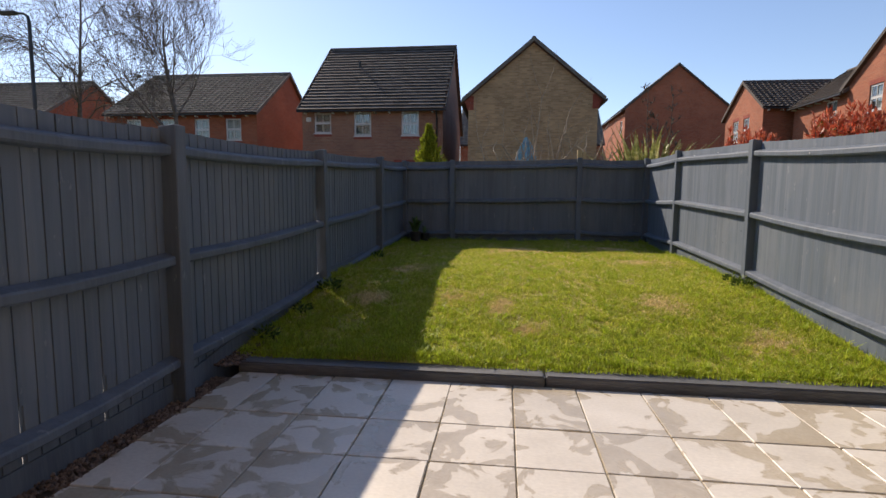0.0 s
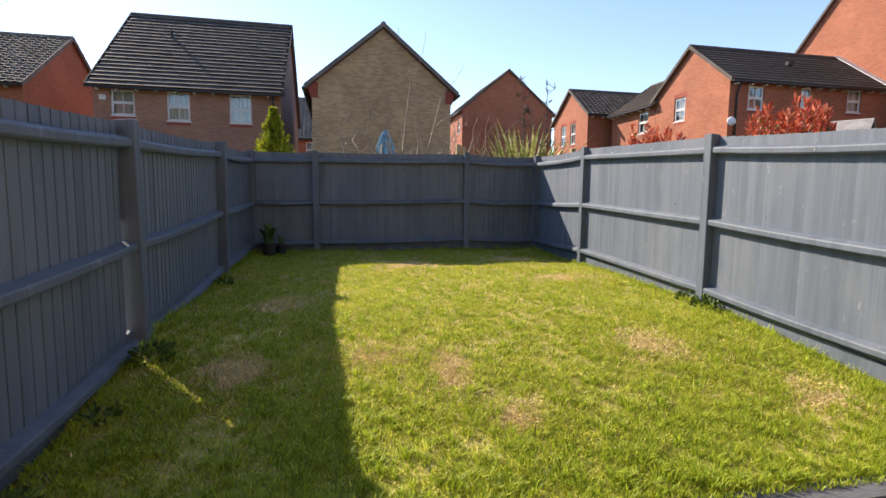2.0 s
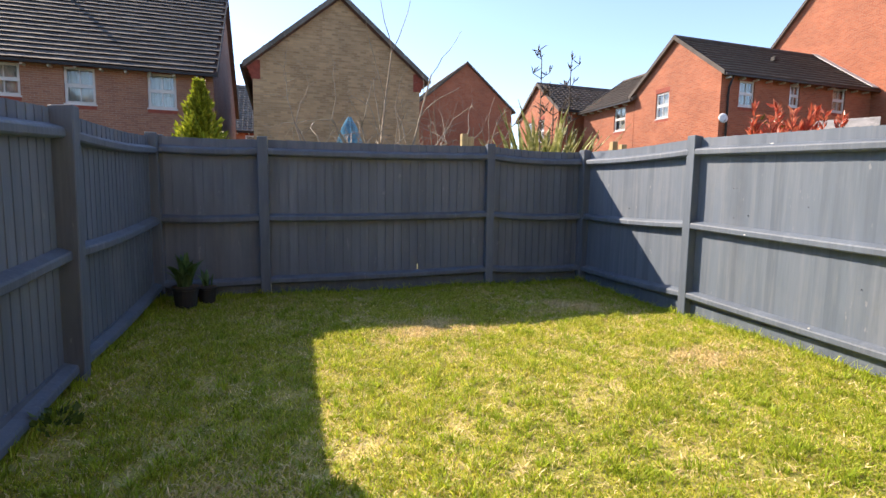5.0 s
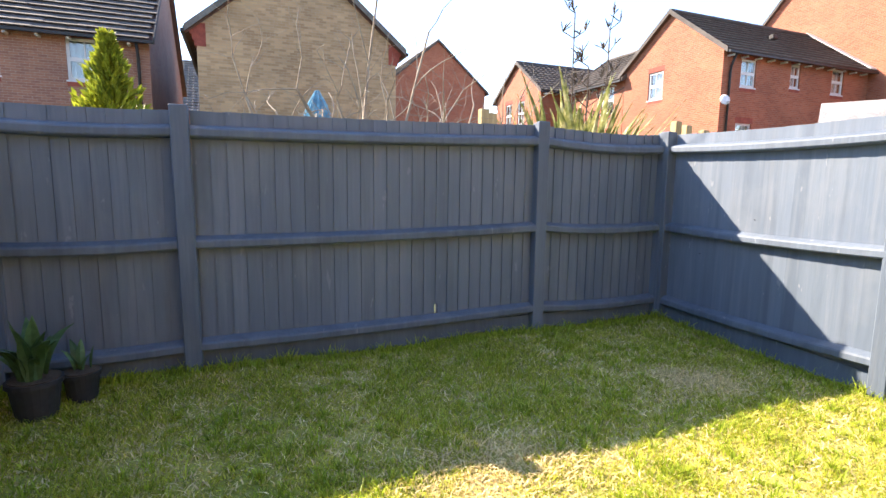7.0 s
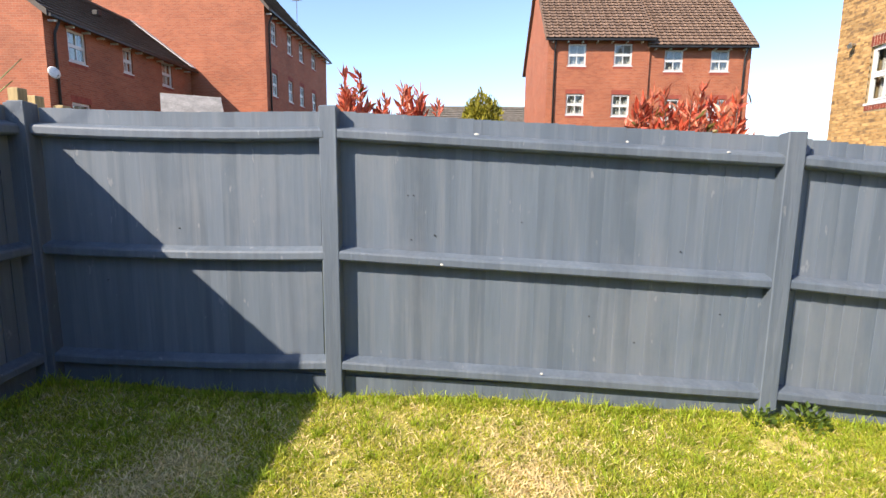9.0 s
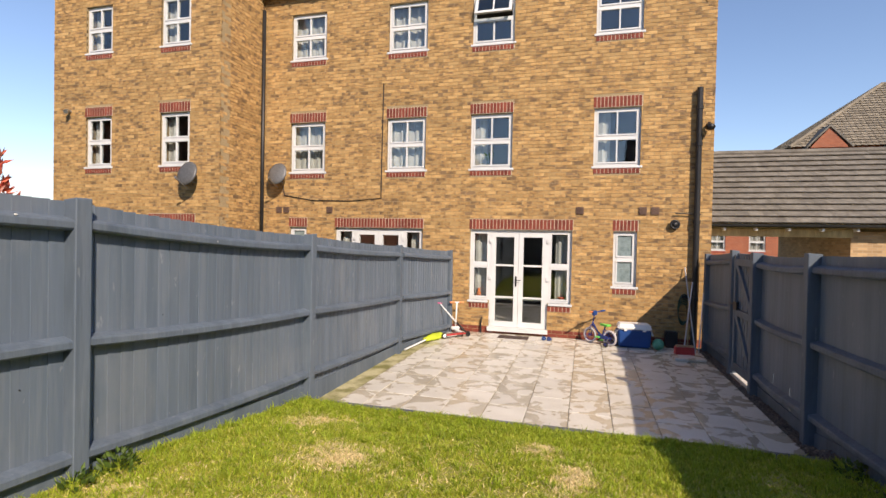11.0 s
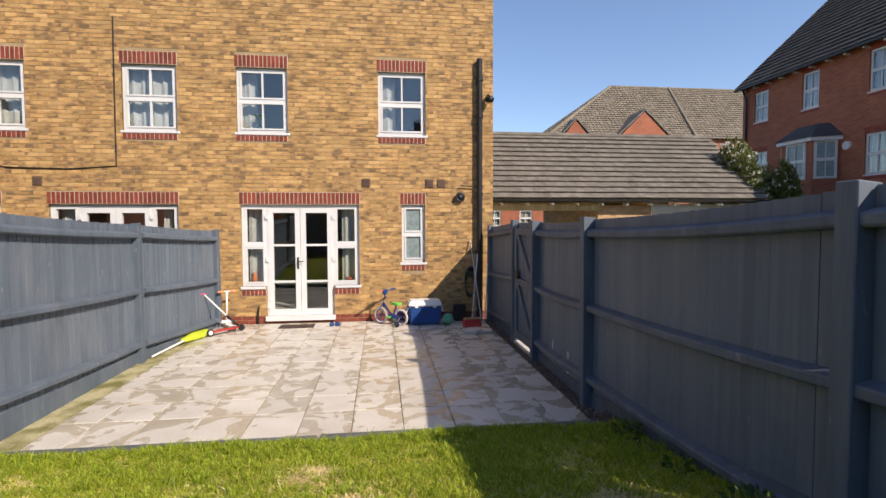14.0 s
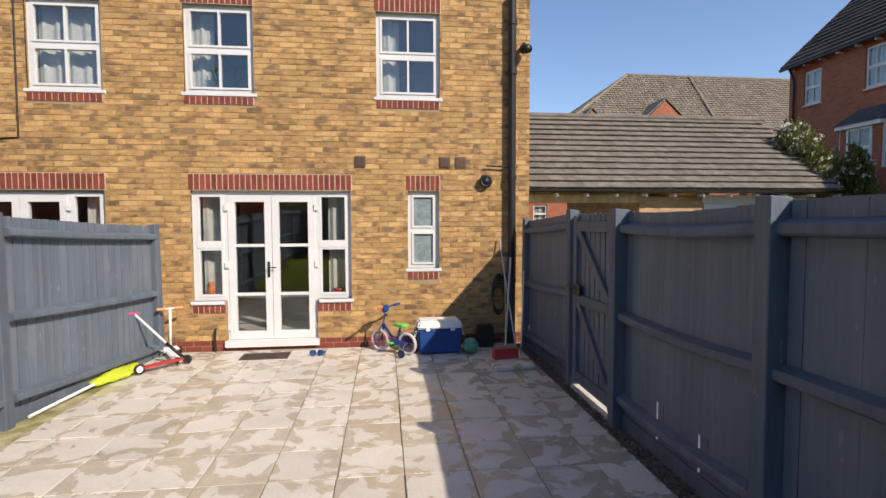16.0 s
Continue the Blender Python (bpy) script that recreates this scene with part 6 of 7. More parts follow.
put_part("branchwork", limbs_mesh("branchwork", segs, PALE_BARK, 5), sh, kind="stuff")

# spiky strap-leaved plant with old flower stalks
ph = thing("spiky_plant", "strap-leaved flax plant with tall dry flower stalks", "plant", m=pose(4.05, 15.4, -0.12))
nrng = np.random.default_rng(17)
verts, faces = [], []
for i in range(190):
    a, tilt, ln = nrng.uniform(0, 6.28), nrng.uniform(0.25, 1.25), nrng.uniform(2.7, 3.7)
    p = Vector((nrng.normal(0, 0.25), nrng.normal(0, 0.15), 0))
    out = Vector((math.cos(a), 0.7 * math.sin(a), 0))
    s = Vector((-math.sin(a), math.cos(a), 0))
    droop = nrng.uniform(0.05, 0.42)
    rows = []
    for k in range(8):
        f = k / 7
        w = 0.082 * min(1, (1 - f) * 2.2) ** 0.7 * (0.7 + 0.3 * f) + 0.002
        c = p + out * (ln * tilt * (0.26 * f + 0.20 * f ** 3)) + Vector((0, 0, ln * (f - droop * tilt * f ** 3)))
        rows += [c - s * w, c + out * -0.014, c + s * w]
    b = len(verts)
    verts += [tuple(r) for r in rows]
    for k in range(7):
        faces += [[b + 3 * k, b + 3 * k + 1, b + 3 * k + 4, b + 3 * k + 3], [b + 3 * k + 1, b + 3 * k + 2, b + 3 * k + 5, b + 3 * k + 4]]
put_part("leaves", quads("leaves", verts, faces, STRAP_LEAF), ph, kind="stuff")
segs = []
rng = random.Random(5)
for x, top, lean in ((-0.12, 4.3, -0.02), (0.48, 4.15, 0.10), (0.15, 3.6, 0.03)):
    p = Vector((x * 0.3, 0, 0.2))
    for k in range(12):
        f = (k + 1) / 12
        q = Vector((x * 0.3 + (x * 0.7) * f + lean * math.sin(f * 3), 0, 0.2 + (top - 0.2) * f))
        segs.append((p, q, 0.011, 0.009))
        if k >= 6:
            for _ in range(3):
                a = rng.uniform(0, 6.28)
                e = q + Vector((math.cos(a), math.sin(a), 0.7)) * rng.uniform(0.08, 0.22)
                segs.append((q, e, 0.008, 0.006))
                for _ in range(4):
                    o = e + Vector((rng.gauss(0, 0.04), rng.gauss(0, 0.04), rng.uniform(0.03, 0.10)))
                    segs += [(e, o, 0.006, 0.009), (o, o + (o - e) * 0.5, 0.009, 0.003)]
        p = q
put_part("flower_stalk", limbs_mesh("flower_stalk", segs, BARK), ph, label="tall dry flower stalks", kind="stuff")

# folded blue parasol behind the back fence
BLUE_CLOTH = material("blue_parasol_cloth", [(0.10, 0.26, 0.36), (0.2, 0.42, 0.52)], scales=(6, 40), rough=0.85)
par = thing("folded_parasol", "folded pale-blue garden parasol behind the fence", "parasol", m=pose(1.05, 20.0, -0.12) @ Matrix.Diagonal((1.2, 1.2, 1.2, 1)))
bm = bmesh.new()
tube(bm, [(0, 0, 0.0), (0, 0, 3.1)], 0.022, 8)
part("pole", bm, GREY_METAL, par)
bm = bmesh.new()
rows = []
for z, r in ((1.6, 0.2), (2.0, 0.25), (2.5, 0.24), (2.9, 0.13), (3.12, 0.03)):
    rows.append([bm.verts.new((r * (1 + 0.28 * math.cos(8 * a)) * math.cos(a), r * (1 + 0.28 * math.cos(8 * a)) * math.sin(a), z)) for a in [2 * math.pi * k / 48 for k in range(48)]])
for p, q in zip(rows, rows[1:]):
    for k in range(48):
        bm.faces.new((p[k], p[(k + 1) % 48], q[(k + 1) % 48], q[k]))
bm.faces.new(rows[0][::-1]), bm.faces.new(rows[-1])
part("canopy", bm, BLUE_CLOTH, par)

# neighbours' raw timber posts beyond the corner, shed-like grey roof, dish
for x, y, top in ((2.15, 14.6, 2.66), (2.26, 14.62, 2.62), (4.68, 14.2, 2.62), (4.86, 14.2, 2.58), (5.05, 14.1, 2.52)):
    bm = bmesh.new()
    box(bm, -0.05, 0.05, -0.05, 0.05, -0.12, top)
    bevelled(bm, 0.006, 1)
    tagged(new("timber_post", mesh_of("timber_post", bm, RAW_WOOD)), "new yellow timber post of a neighbouring fence", "post", "timber posts behind the fence").matrix_basis = pose(x, y, 0)
CANVAS = material("grey_canvas", [(0.20, 0.195, 0.185), (0.29, 0.28, 0.265)], scales=(3, 20), rough=0.8)
cv = thing("outbuilding", "small outbuilding with a pale grey gabled roof", "outbuilding", m=pose(19.0, 20.2, -0.12, 0, 0, -60))
bm = bmesh.new()
box(bm, -0.9, 0.9, -0.8, 0.8, 0, 4.1)
part("wall", bm, FAR_RED, cv)
bm = bmesh.new()
prism(bm, [(-1.0, 4.0), (0.0, 4.75), (1.0, 4.0), (1.0, 4.08), (0.0, 4.83), (-1.0, 4.08)], "x", -1.0, 1.0)
part("roof", bm, CANVAS, cv)
dish("satellite_dish", pose(17.1, 23.86, 5.05, 0, 0, -25) @ Matrix.Diagonal((0.62, 0.62, 0.62, 1)), "white satellite dish on the red-brick corner", DISH_WHITE)

dish("satellite_dish", pose(27.95, -4.53, 6.0, 0, 0, -35) @ Matrix.Diagonal((0.95, 0.95, 0.95, 1)), "grey satellite dish on the corner of the stepped house", DISH_GREY)

# street lamp
lamp = thing("street_lamp", "dark street lamp on a tall post", "street lamp", m=pose(-15.07, 16.8, -0.12))
bm = bmesh.new()
tube(bm, [(0, 0, 0), (0, 0, 1.4), (0, 0, 1.45), (0, 0, 7.1), (-0.03, 0, 7.28), (-0.16, 0, 7.38), (-0.45, 0, 7.42)], [0.09, 0.09, 0.07, 0.055, 0.05, 0.04, 0.035], 10)
part("pole", bm, LAMP_METAL, lamp, smooth=True)
bm = bmesh.new()
box(bm, -1.05, -0.4, -0.13, 0.13, 7.37, 7.47)
part("lamp_head", bevelled(bm, 0.04, 3), LAMP_METAL, lamp)


# ---- bay windows and small fittings on far houses ----
BAY_ROOF = material("lead_grey_bay_roof", [(0.05, 0.05, 0.052), (0.08, 0.08, 0.082)], scales=(2, 20), rough=0.6)
terrace = bpy.data.objects["red_terrace_house"]
for u in (4.0, 10.1):
    bm = bmesh.new()
    prism(bm, [(u - 1.15, -0.02), (u - 0.75, -0.75), (u + 0.75, -0.75), (u + 1.15, -0.02)], "z", -0.2, 5.0)
    bay = part("bay_window", bm, FAR_RED, terrace, "red-brick bay with white sashes")
    for a0, a1 in (((u - 1.15, -0.02), (u - 0.75, -0.75)), ((u - 0.75, -0.75), (u + 0.75, -0.75)), ((u + 0.75, -0.75), (u + 1.15, -0.02))):
        d = Vector((a1[0] - a0[0], a1[1] - a0[1], 0))
        ang = math.degrees(math.atan2(d.y, d.x))
        w = 0.95 if d.length > 1.2 else d.length - 0.1
        off = (d.length - w) / 2
        fr, pane, sl, mid, f, sash = window_parts(w, 1.45, "bars")
        wv = put_part("window_frame", fr, bay, pose(a0[0], a0[1], 3.56, 0, 0, ang) @ pose(off, -0.04, 0))
        for low in (f, mid + 0.03):
            put_part("sash", sash, wv, pose(f, 0, low))
        bm = bmesh.new()
        box(bm, 0.03, w - 0.03, -0.008, 0.02, 0.03, 1.42)
        part("blind", bm, FROSTED, bay, m=pose(a0[0], a0[1], 3.56, 0, 0, ang) @ pose(off, -0.0, 0))
    bm = bmesh.new()
    prism(bm, [(u - 1.3, 0.0), (u - 0.85, -0.9), (u + 0.85, -0.9), (u + 1.3, 0.0)], "z", 5.0, 5.14)
    part("bay_fascia", bm, PVC, bay)
    bm = bmesh.new()
    lo = [bm.verts.new(p) for p in ((u - 1.35, 0, 5.14), (u - 0.9, -0.95, 5.14), (u + 0.9, -0.95, 5.14), (u + 1.35, 0, 5.14))]
    hi = [bm.verts.new(p) for p in ((u - 0.7, 0, 5.72), (u - 0.5, -0.3, 5.72), (u + 0.5, -0.3, 5.72), (u + 0.7, 0, 5.72))]
    for k in range(3):
        bm.faces.new((lo[k], lo[k + 1], hi[k + 1], hi[k]))
    bm.faces.new(hi), bm.faces.new(lo[::-1]), bm.faces.new((lo[3], lo[0], hi[0], hi[3]))
    part("bay_roof", bm, BAY_ROOF, bay)
bm = bmesh.new()
tube(bm, [(5.5, 0.0, 4.72), (5.5, -0.09, 4.72)], 0.16, 16)
part("alarm_box", bm, PVC, terrace, "round white alarm box")
bm = bmesh.new()
box(bm, 5.9, 7.8, -0.9, 0.0, 2.75, 2.95)
part("porch_roof", bm, BAY_ROOF, terrace)
low_house = bpy.data.objects["low_red_house"]
LEAD = material("pale_lead_flashing", [(0.42, 0.42, 0.41), (0.55, 0.55, 0.53)], scales=(3, 30), rough=0.7)
bm = bmesh.new()
prism(bm, [(-0.30, 7.03), (2.70, 9.26), (2.70, 9.31), (-0.30, 7.08)], "x", 8.66, 9.08)
part("flashing", bm, LEAD, low_house, "pale lead flashing against the taller wall")
bm = bmesh.new()
box(bm, 4.2, 4.5, 1.1, 1.35, 8.15, 8.36)
part("roof_vent", bevelled(bm, 0.03), BLACK_PLASTIC, low_house)
tall = bpy.data.objects["tall_red_house"]
bm = bmesh.new()
tube(bm, [(9.0, 1.2, 11.0), (9.0, 1.2, 13.2)], 0.025, 6)
for k in range(6):
    tube(bm, [(9.0 + 0.12 * k - 0.3, 0.9, 13.1 + 0.05 * k), (9.0 + 0.12 * k - 0.3, 1.5, 13.1 + 0.05 * k)], 0.012, 4)
tube(bm, [(8.6, 1.2, 13.08), (9.5, 1.2, 13.4)], 0.014, 4)
part("aerial", bm, GREY_METAL, tall, "television aerial")
brown = bpy.data.objects["brown_brick_house"]
bm = bmesh.new()
box(bm, 0.25, 0.5, -0.1, 0.0, 5.4, 5.62)
part("alarm_box", bevelled(bm, 0.02), PVC, brown)
bm = bmesh.new()
tube(bm, [(2.2, 3.3, 8.8), (2.2, 3.3, 9.35)], 0.07, 8)
part("vent_pipe", bm, BLACK_PLASTIC, brown)
bm = bmesh.new()
prism(bm, [(-0.1, 3.05), (-1.3, 2.75), (-1.3, 2.65), (-0.1, 2.65)], "x", 4.6, 7.3)
part("porch_roof", bm, TILE_DARK, brown)
gbl = bpy.data.objects["buff_gable_house"]
for s in (0, 1):
    bm = bmesh.new()
    for k in range(4):
        y0 = -0.06 * (k + 1) + 0.0
        if s == 0:
            box(bm, -0.02, 0.3, y0, 0.25, 5.62 + 0.16 * k, 5.62 + 0.16 * (k + 1))
        else:
            box(bm, -0.02, 0.3, 5.73, 5.98 - y0, 5.62 + 0.16 * k, 5.62 + 0.16 * (k + 1))
    part("corbel", bm, TRIM_RED, gbl, "red brick corbel at the eave")
for s in (0, 1):
    bm = bmesh.new()
    y0, y1 = (-0.28, 2.99) if s == 0 else (6.26, 2.99)
    prism(bm, [(y0, 6.05), (y1, 8.75), (y1, 8.62), (y0, 5.92)], "x", -0.06, 0.1)
    part("verge_course", bm, VERGE_BROWN, gbl, "brown verge course")

# ---- loose things on the patio ----
BLUE_PLASTIC = material("blue_plastic", [(0.012, 0.05, 0.19), (0.018, 0.07, 0.24)], scales=(3, 40), rough=0.4, bump=0.06, fine=0.08)
WHITE_PLASTIC = material("white_plastic", [(0.66, 0.67, 0.66), (0.74, 0.74, 0.72)], scales=(3, 40), rough=0.4, bump=0.05, fine=0.05)
GREEN_PLASTIC = material("green_ball_plastic", [(0.06, 0.26, 0.16), (0.14, 0.42, 0.28)], scales=(9, 40), rough=0.45, bump=0.1)
LIME_CLOTH = material("lime_cloth", [(0.38, 0.46, 0.02), (0.52, 0.60, 0.04)], scales=(6, 40), rough=0.8, bump=0.5)
RED_PLASTIC = material("red_plastic", [(0.36, 0.03, 0.03), (0.5, 0.05, 0.045)], scales=(4, 40), rough=0.45, bump=0.05)
PINK_PLASTIC = material("pink_plastic", [(0.55, 0.06, 0.22), (0.65, 0.09, 0.28)], rough=0.45, bump=0.05)
ORANGE_PLASTIC = material("orange_plastic", [(0.62, 0.16, 0.04), (0.72, 0.22, 0.06)], rough=0.45, bump=0.05)
BRIGHT_GREEN = material("bright_green_plastic", [(0.10, 0.5, 0.06), (0.16, 0.6, 0.1)], rough=0.45, bump=0.05)
FRAME_BLUE = material("blue_bicycle_paint", [(0.02, 0.035, 0.16), (0.03, 0.05, 0.22)], rough=0.3, bump=0.02)
TYRE = material("pale_rubber_tyre", [(0.45, 0.42, 0.42), (0.55, 0.5, 0.5)], rough=0.8)
RUBBER = material("black_rubber", [(0.015, 0.015, 0.015), (0.03, 0.03, 0.03)], rough=0.8)
STEEL = material("silver_tube", [(0.45, 0.45, 0.45), (0.55, 0.55, 0.55)], rough=0.35, metal=0.9, bump=0.02)
BRISTLE = material("broom_wood", [(0.35, 0.22, 0.13), (0.45, 0.3, 0.18)], rough=0.8)
HOSE = material("green_hose", [(0.01, 0.035, 0.02), (0.02, 0.05, 0.03)], rough=0.5)


def wheel(parent, centre, axis, radius, tyre_r, tyre_mat, rim_mat, spokes=12, disc=False):
    bm = bmesh.new()
    ring(bm, centre, axis, radius - tyre_r, tyre_r, 28, 8)
    wh = part("wheel", bm, tyre_mat, parent, smooth=True)
    bm = bmesh.new()
    axis, c = Vector(axis).normalized(), Vector(centre)
    if disc:
        tube(bm, [c - axis * tyre_r * 0.7, c + axis * tyre_r * 0.7], radius - tyre_r * 1.4, 18)
    else:
        ring(bm, centre, axis, radius - 2.1 * tyre_r, tyre_r * 0.35, 28, 6)
        u = axis.orthogonal().normalized()
        for k in range(spokes):
            d = Matrix.Rotation(2 * math.pi * k / spokes, 3, axis) @ u
            tube(bm, [c, c + d * (radius - 2.1 * tyre_r)], 0.0022, 4)
        tube(bm, [c - axis * 0.04, c + axis * 0.04], 0.018, 10)
    part("rim", bm, rim_mat, wh)
    return wh


# child's bicycle with stabilisers, leaning at the wall
bike = thing("child_bicycle", "small blue child's bicycle with pale tyres and green saddle", "bicycle", m=pose(-0.04, 0.42, 0.0, 0, 0, -38))
wheel(bike, (0.23, 0, 0.155), (0, 1, 0), 0.155, 0.022, TYRE, FRAME_BLUE)
wheel(bike, (-0.23, 0, 0.155), (0, 1, 0), 0.155, 0.022, TYRE, FRAME_BLUE)
bm = bmesh.new()
tube(bm, [(0.23, 0.035, 0.155), (0.20, 0.035, 0.33), (0.18, 0, 0.38), (0.16, 0, 0.44)], 0.012, 8)
tube(bm, [(0.23, -0.035, 0.155), (0.20, -0.035, 0.33), (0.18, 0, 0.38)], 0.012, 8)
tube(bm, [(0.17, 0, 0.40), (0.05, 0, 0.24), (-0.06, 0, 0.17), (-0.23, 0.03, 0.155)], 0.017, 8)
tube(bm, [(0.17, 0, 0.36), (0.0, 0, 0.20)], 0.014, 8)
tube(bm, [(-0.06, 0, 0.17), (-0.12, 0, 0.37)], 0.013, 8)
tube(bm, [(-0.11, 0.0, 0.32), (-0.23, -0.03, 0.155)], 0.010, 8)
part("bicycle_frame", bm, FRAME_BLUE, bike, smooth=True)
bm = bmesh.new()
tube(bm, [(0.16, 0, 0.44), (0.14, 0, 0.55), (0.12, 0.06, 0.62), (0.08, 0.20, 0.64)], 0.011, 8)
tube(bm, [(0.14, 0, 0.55), (0.12, -0.06, 0.62), (0.08, -0.20, 0.64)], 0.011, 8)
part("handlebar", bm, FRAME_BLUE, bike, smooth=True)
for s in (-1, 1):
    bm = bmesh.new()
    tube(bm, [(0.085, 0.14 * s, 0.637), (0.07, 0.24 * s, 0.645)], 0.017, 8)
    part("grip", bm, ORANGE_PLASTIC if s > 0 else BLUE_PLASTIC, bike)
bm = bmesh.new()
box(bm, 0.11, 0.16, -0.07, 0.07, 0.55, 0.65)
part("bar_pad", bevelled(bm, 0.02, 2), BLUE_PLASTIC, bike, "blue padded bar cover")
bm = bmesh.new()
prism(bm, [(-0.22, -0.06), (-0.2, -0.075), (-0.12, -0.05), (0.0, -0.02), (0.0, 0.02), (-0.12, 0.05), (-0.2, 0.075), (-0.22, 0.06)], "z", 0.375, 0.415)
part("saddle", bevelled(bm, 0.012, 2), BRIGHT_GREEN, bike, "bright green saddle")
for s in (-1, 1):
    wheel(bike, (-0.25, 0.16 * s, 0.055), (0, 1, 0), 0.055, 0.014, RUBBER, FRAME_BLUE, disc=True)
    bm = bmesh.new()
    tube(bm, [(-0.23, 0.03 * s, 0.155), (-0.24, 0.10 * s, 0.13), (-0.25, 0.15 * s, 0.055)], 0.008, 6)
    part("stabiliser_arm", bm, STEEL, bike)
    bm = bmesh.new()
    box(bm, -0.04, 0.04, 0.08 * s - 0.03, 0.08 * s + 0.03, 0.105 + 0.04 * s, 0.125 + 0.04 * s)
    part("pedal", bm, BRIGHT_GREEN, bike)
bm = bmesh.new()
prism(bm, [(-0.2, 0.13), (0.0, 0.12), (0.03, 0.17), (0.0, 0.22), (-0.2, 0.19)], "y", 0.03, 0.045)
part("chain_guard", bm, FRAME_BLUE, bike)

# cool box
cool = thing("cool_box", "blue plastic cool box with a white lid against the wall", "cool box", m=pose(-0.66, 0.42, 0.0, 0, 0, 183))
bm = bmesh.new()
v = box(bm, -0.30, 0.30, -0.17, 0.17, 0.012, 0.35)
for k in v:
    if k.co.z < 0.1:
        k.co.x *= 0.94
        k.co.y *= 0.92
part("body", bevelled(bm, 0.022, 3), BLUE_PLASTIC, cool)
bm = bmesh.new()
v = box(bm, -0.315, 0.315, -0.185, 0.185, 0.352, 0.455)
for k in v:
    if k.co.z > 0.4:
        k.co.x *= 0.9
        k.co.y *= 0.86
part("lid", bevelled(bm, 0.02, 3), WHITE_PLASTIC, cool, "white hinged lid")
for s in (-1, 1):
    bm = bmesh.new()
    tube(bm, [(0.305 * s, -0.1, 0.33), (0.335 * s, -0.1, 0.25), (0.335 * s, 0.1, 0.25), (0.305 * s, 0.1, 0.33)], 0.014, 8)
    part("handle", bm, WHITE_PLASTIC, cool, "white side handle")
for x in (-0.17, 0.17):
    bm = bmesh.new()
    box(bm, x - 0.03, x + 0.03, -0.192, -0.172, 0.325, 0.37)
    part("latch", bevelled(bm, 0.005, 1), WHITE_PLASTIC, cool)

# ball
bm = bmesh.new()
bmesh.ops.create_icosphere(bm, subdivisions=4, radius=0.105)
for vtx in bm.verts:
    c = vtx.co.normalized()
    vtx.co *= 1 - 0.02 * max(0, 1 - 9 * min(abs(c.x), abs(c.y), abs(c.z)))
ball = tagged(new("ball", mesh_of("ball", bm, GREEN_PLASTIC, True)), "mottled green rubber ball on the patio", "ball")
ball.matrix_basis = pose(-1.09, 0.55, 0.104, 20, 30, 0)

# loose slab with broom, poles and hose in the corner
bm = bmesh.new()
box(bm, -0.25, 0.25, -0.23, 0.23, 0.004, 0.055)
bevelled(bm, 0.006, 1)
tagged(new("loose_slab", mesh_of("loose_slab", bm, SLAB)), "loose paving slab lying on the patio", "slab").matrix_basis = pose(-1.47, 1.22, 0, 0, 0, 4)
broom = thing("broom", "broom with a red head and silver handle leaning on the fence", "broom", m=pose(-1.45, 1.06, 0.056, 0, 0, 8))
bm = bmesh.new()
box(bm, -0.15, 0.15, -0.035, 0.035, 0.118, 0.158)
part("head", bevelled(bm, 0.01, 2), BRISTLE, broom, "wooden broom head")
bm = bmesh.new()
v = box(bm, -0.158, 0.158, -0.045, 0.045, 0.0, 0.126)
for k in v:
    if k.co.z < 0.01:
        k.co.y *= 1.35
part("bristles", bm, RED_PLASTIC, broom, "red bristles", kind="stuff")
bm = bmesh.new()
tube(bm, [(0, 0, 0.14), (-0.28, -0.52, 1.24)], 0.013, 8)
part("handle", bm, STEEL, broom)
for x0, y0, x1, y1, h, mat, lab in ((-1.62, 0.42, -1.68, 0.05, 1.25, RAW_WOOD, "long wooden pole leaning in the corner"), (-1.74, 0.75, -1.86, 0.45, 1.1, STEEL, "thin metal pole leaning on the fence"), (-1.72, 0.6, -1.6, 0.04, 1.55, STEEL, "thin metal pole leaning on the wall")):
    bm = bmesh.new()
    tube(bm, [(x0, y0, 0.0), (x1, y1, h)], 0.011, 8)
    tagged(new("garden_pole", mesh_of("garden_pole", bm, mat)), lab, "pole", "poles in the corner")
hose = thing("garden_hose", "dark green hose coiled on the house wall", "hose", m=pose(-1.60, 0.0, 0.75))
for k in range(5):
    bm = bmesh.new()
    ring(bm, (0.01 * k, 0.05 + 0.012 * k, -0.02 * k), (0, 1, 0), 0.20 - 0.012 * k, 0.011, 26, 6)
    for v in bm.verts:
        v.co.x *= 0.55
        v.co.z *= 1.35
    part("coil", bm, HOSE, hose, smooth=True)
bm = bmesh.new()
box(bm, -0.05, 0.05, 0.0, 0.1, 0.2, 0.26)
part("hanger", bm, BLACK_PLASTIC, hose)
bm = bmesh.new()
box(bm, -0.11, 0.11, -0.09, 0.09, 0.0, 0.31)
bmesh.ops.bevel(bm, geom=bm.edges[:], offset=0.012, segments=2, affect="EDGES")
tagged(new("drain_cover", mesh_of("drain_cover", bm, BLACK_PLASTIC)), "black plastic gully cover at the foot of the wall", "drain").matrix_basis = pose(-1.36, 0.2, 0)

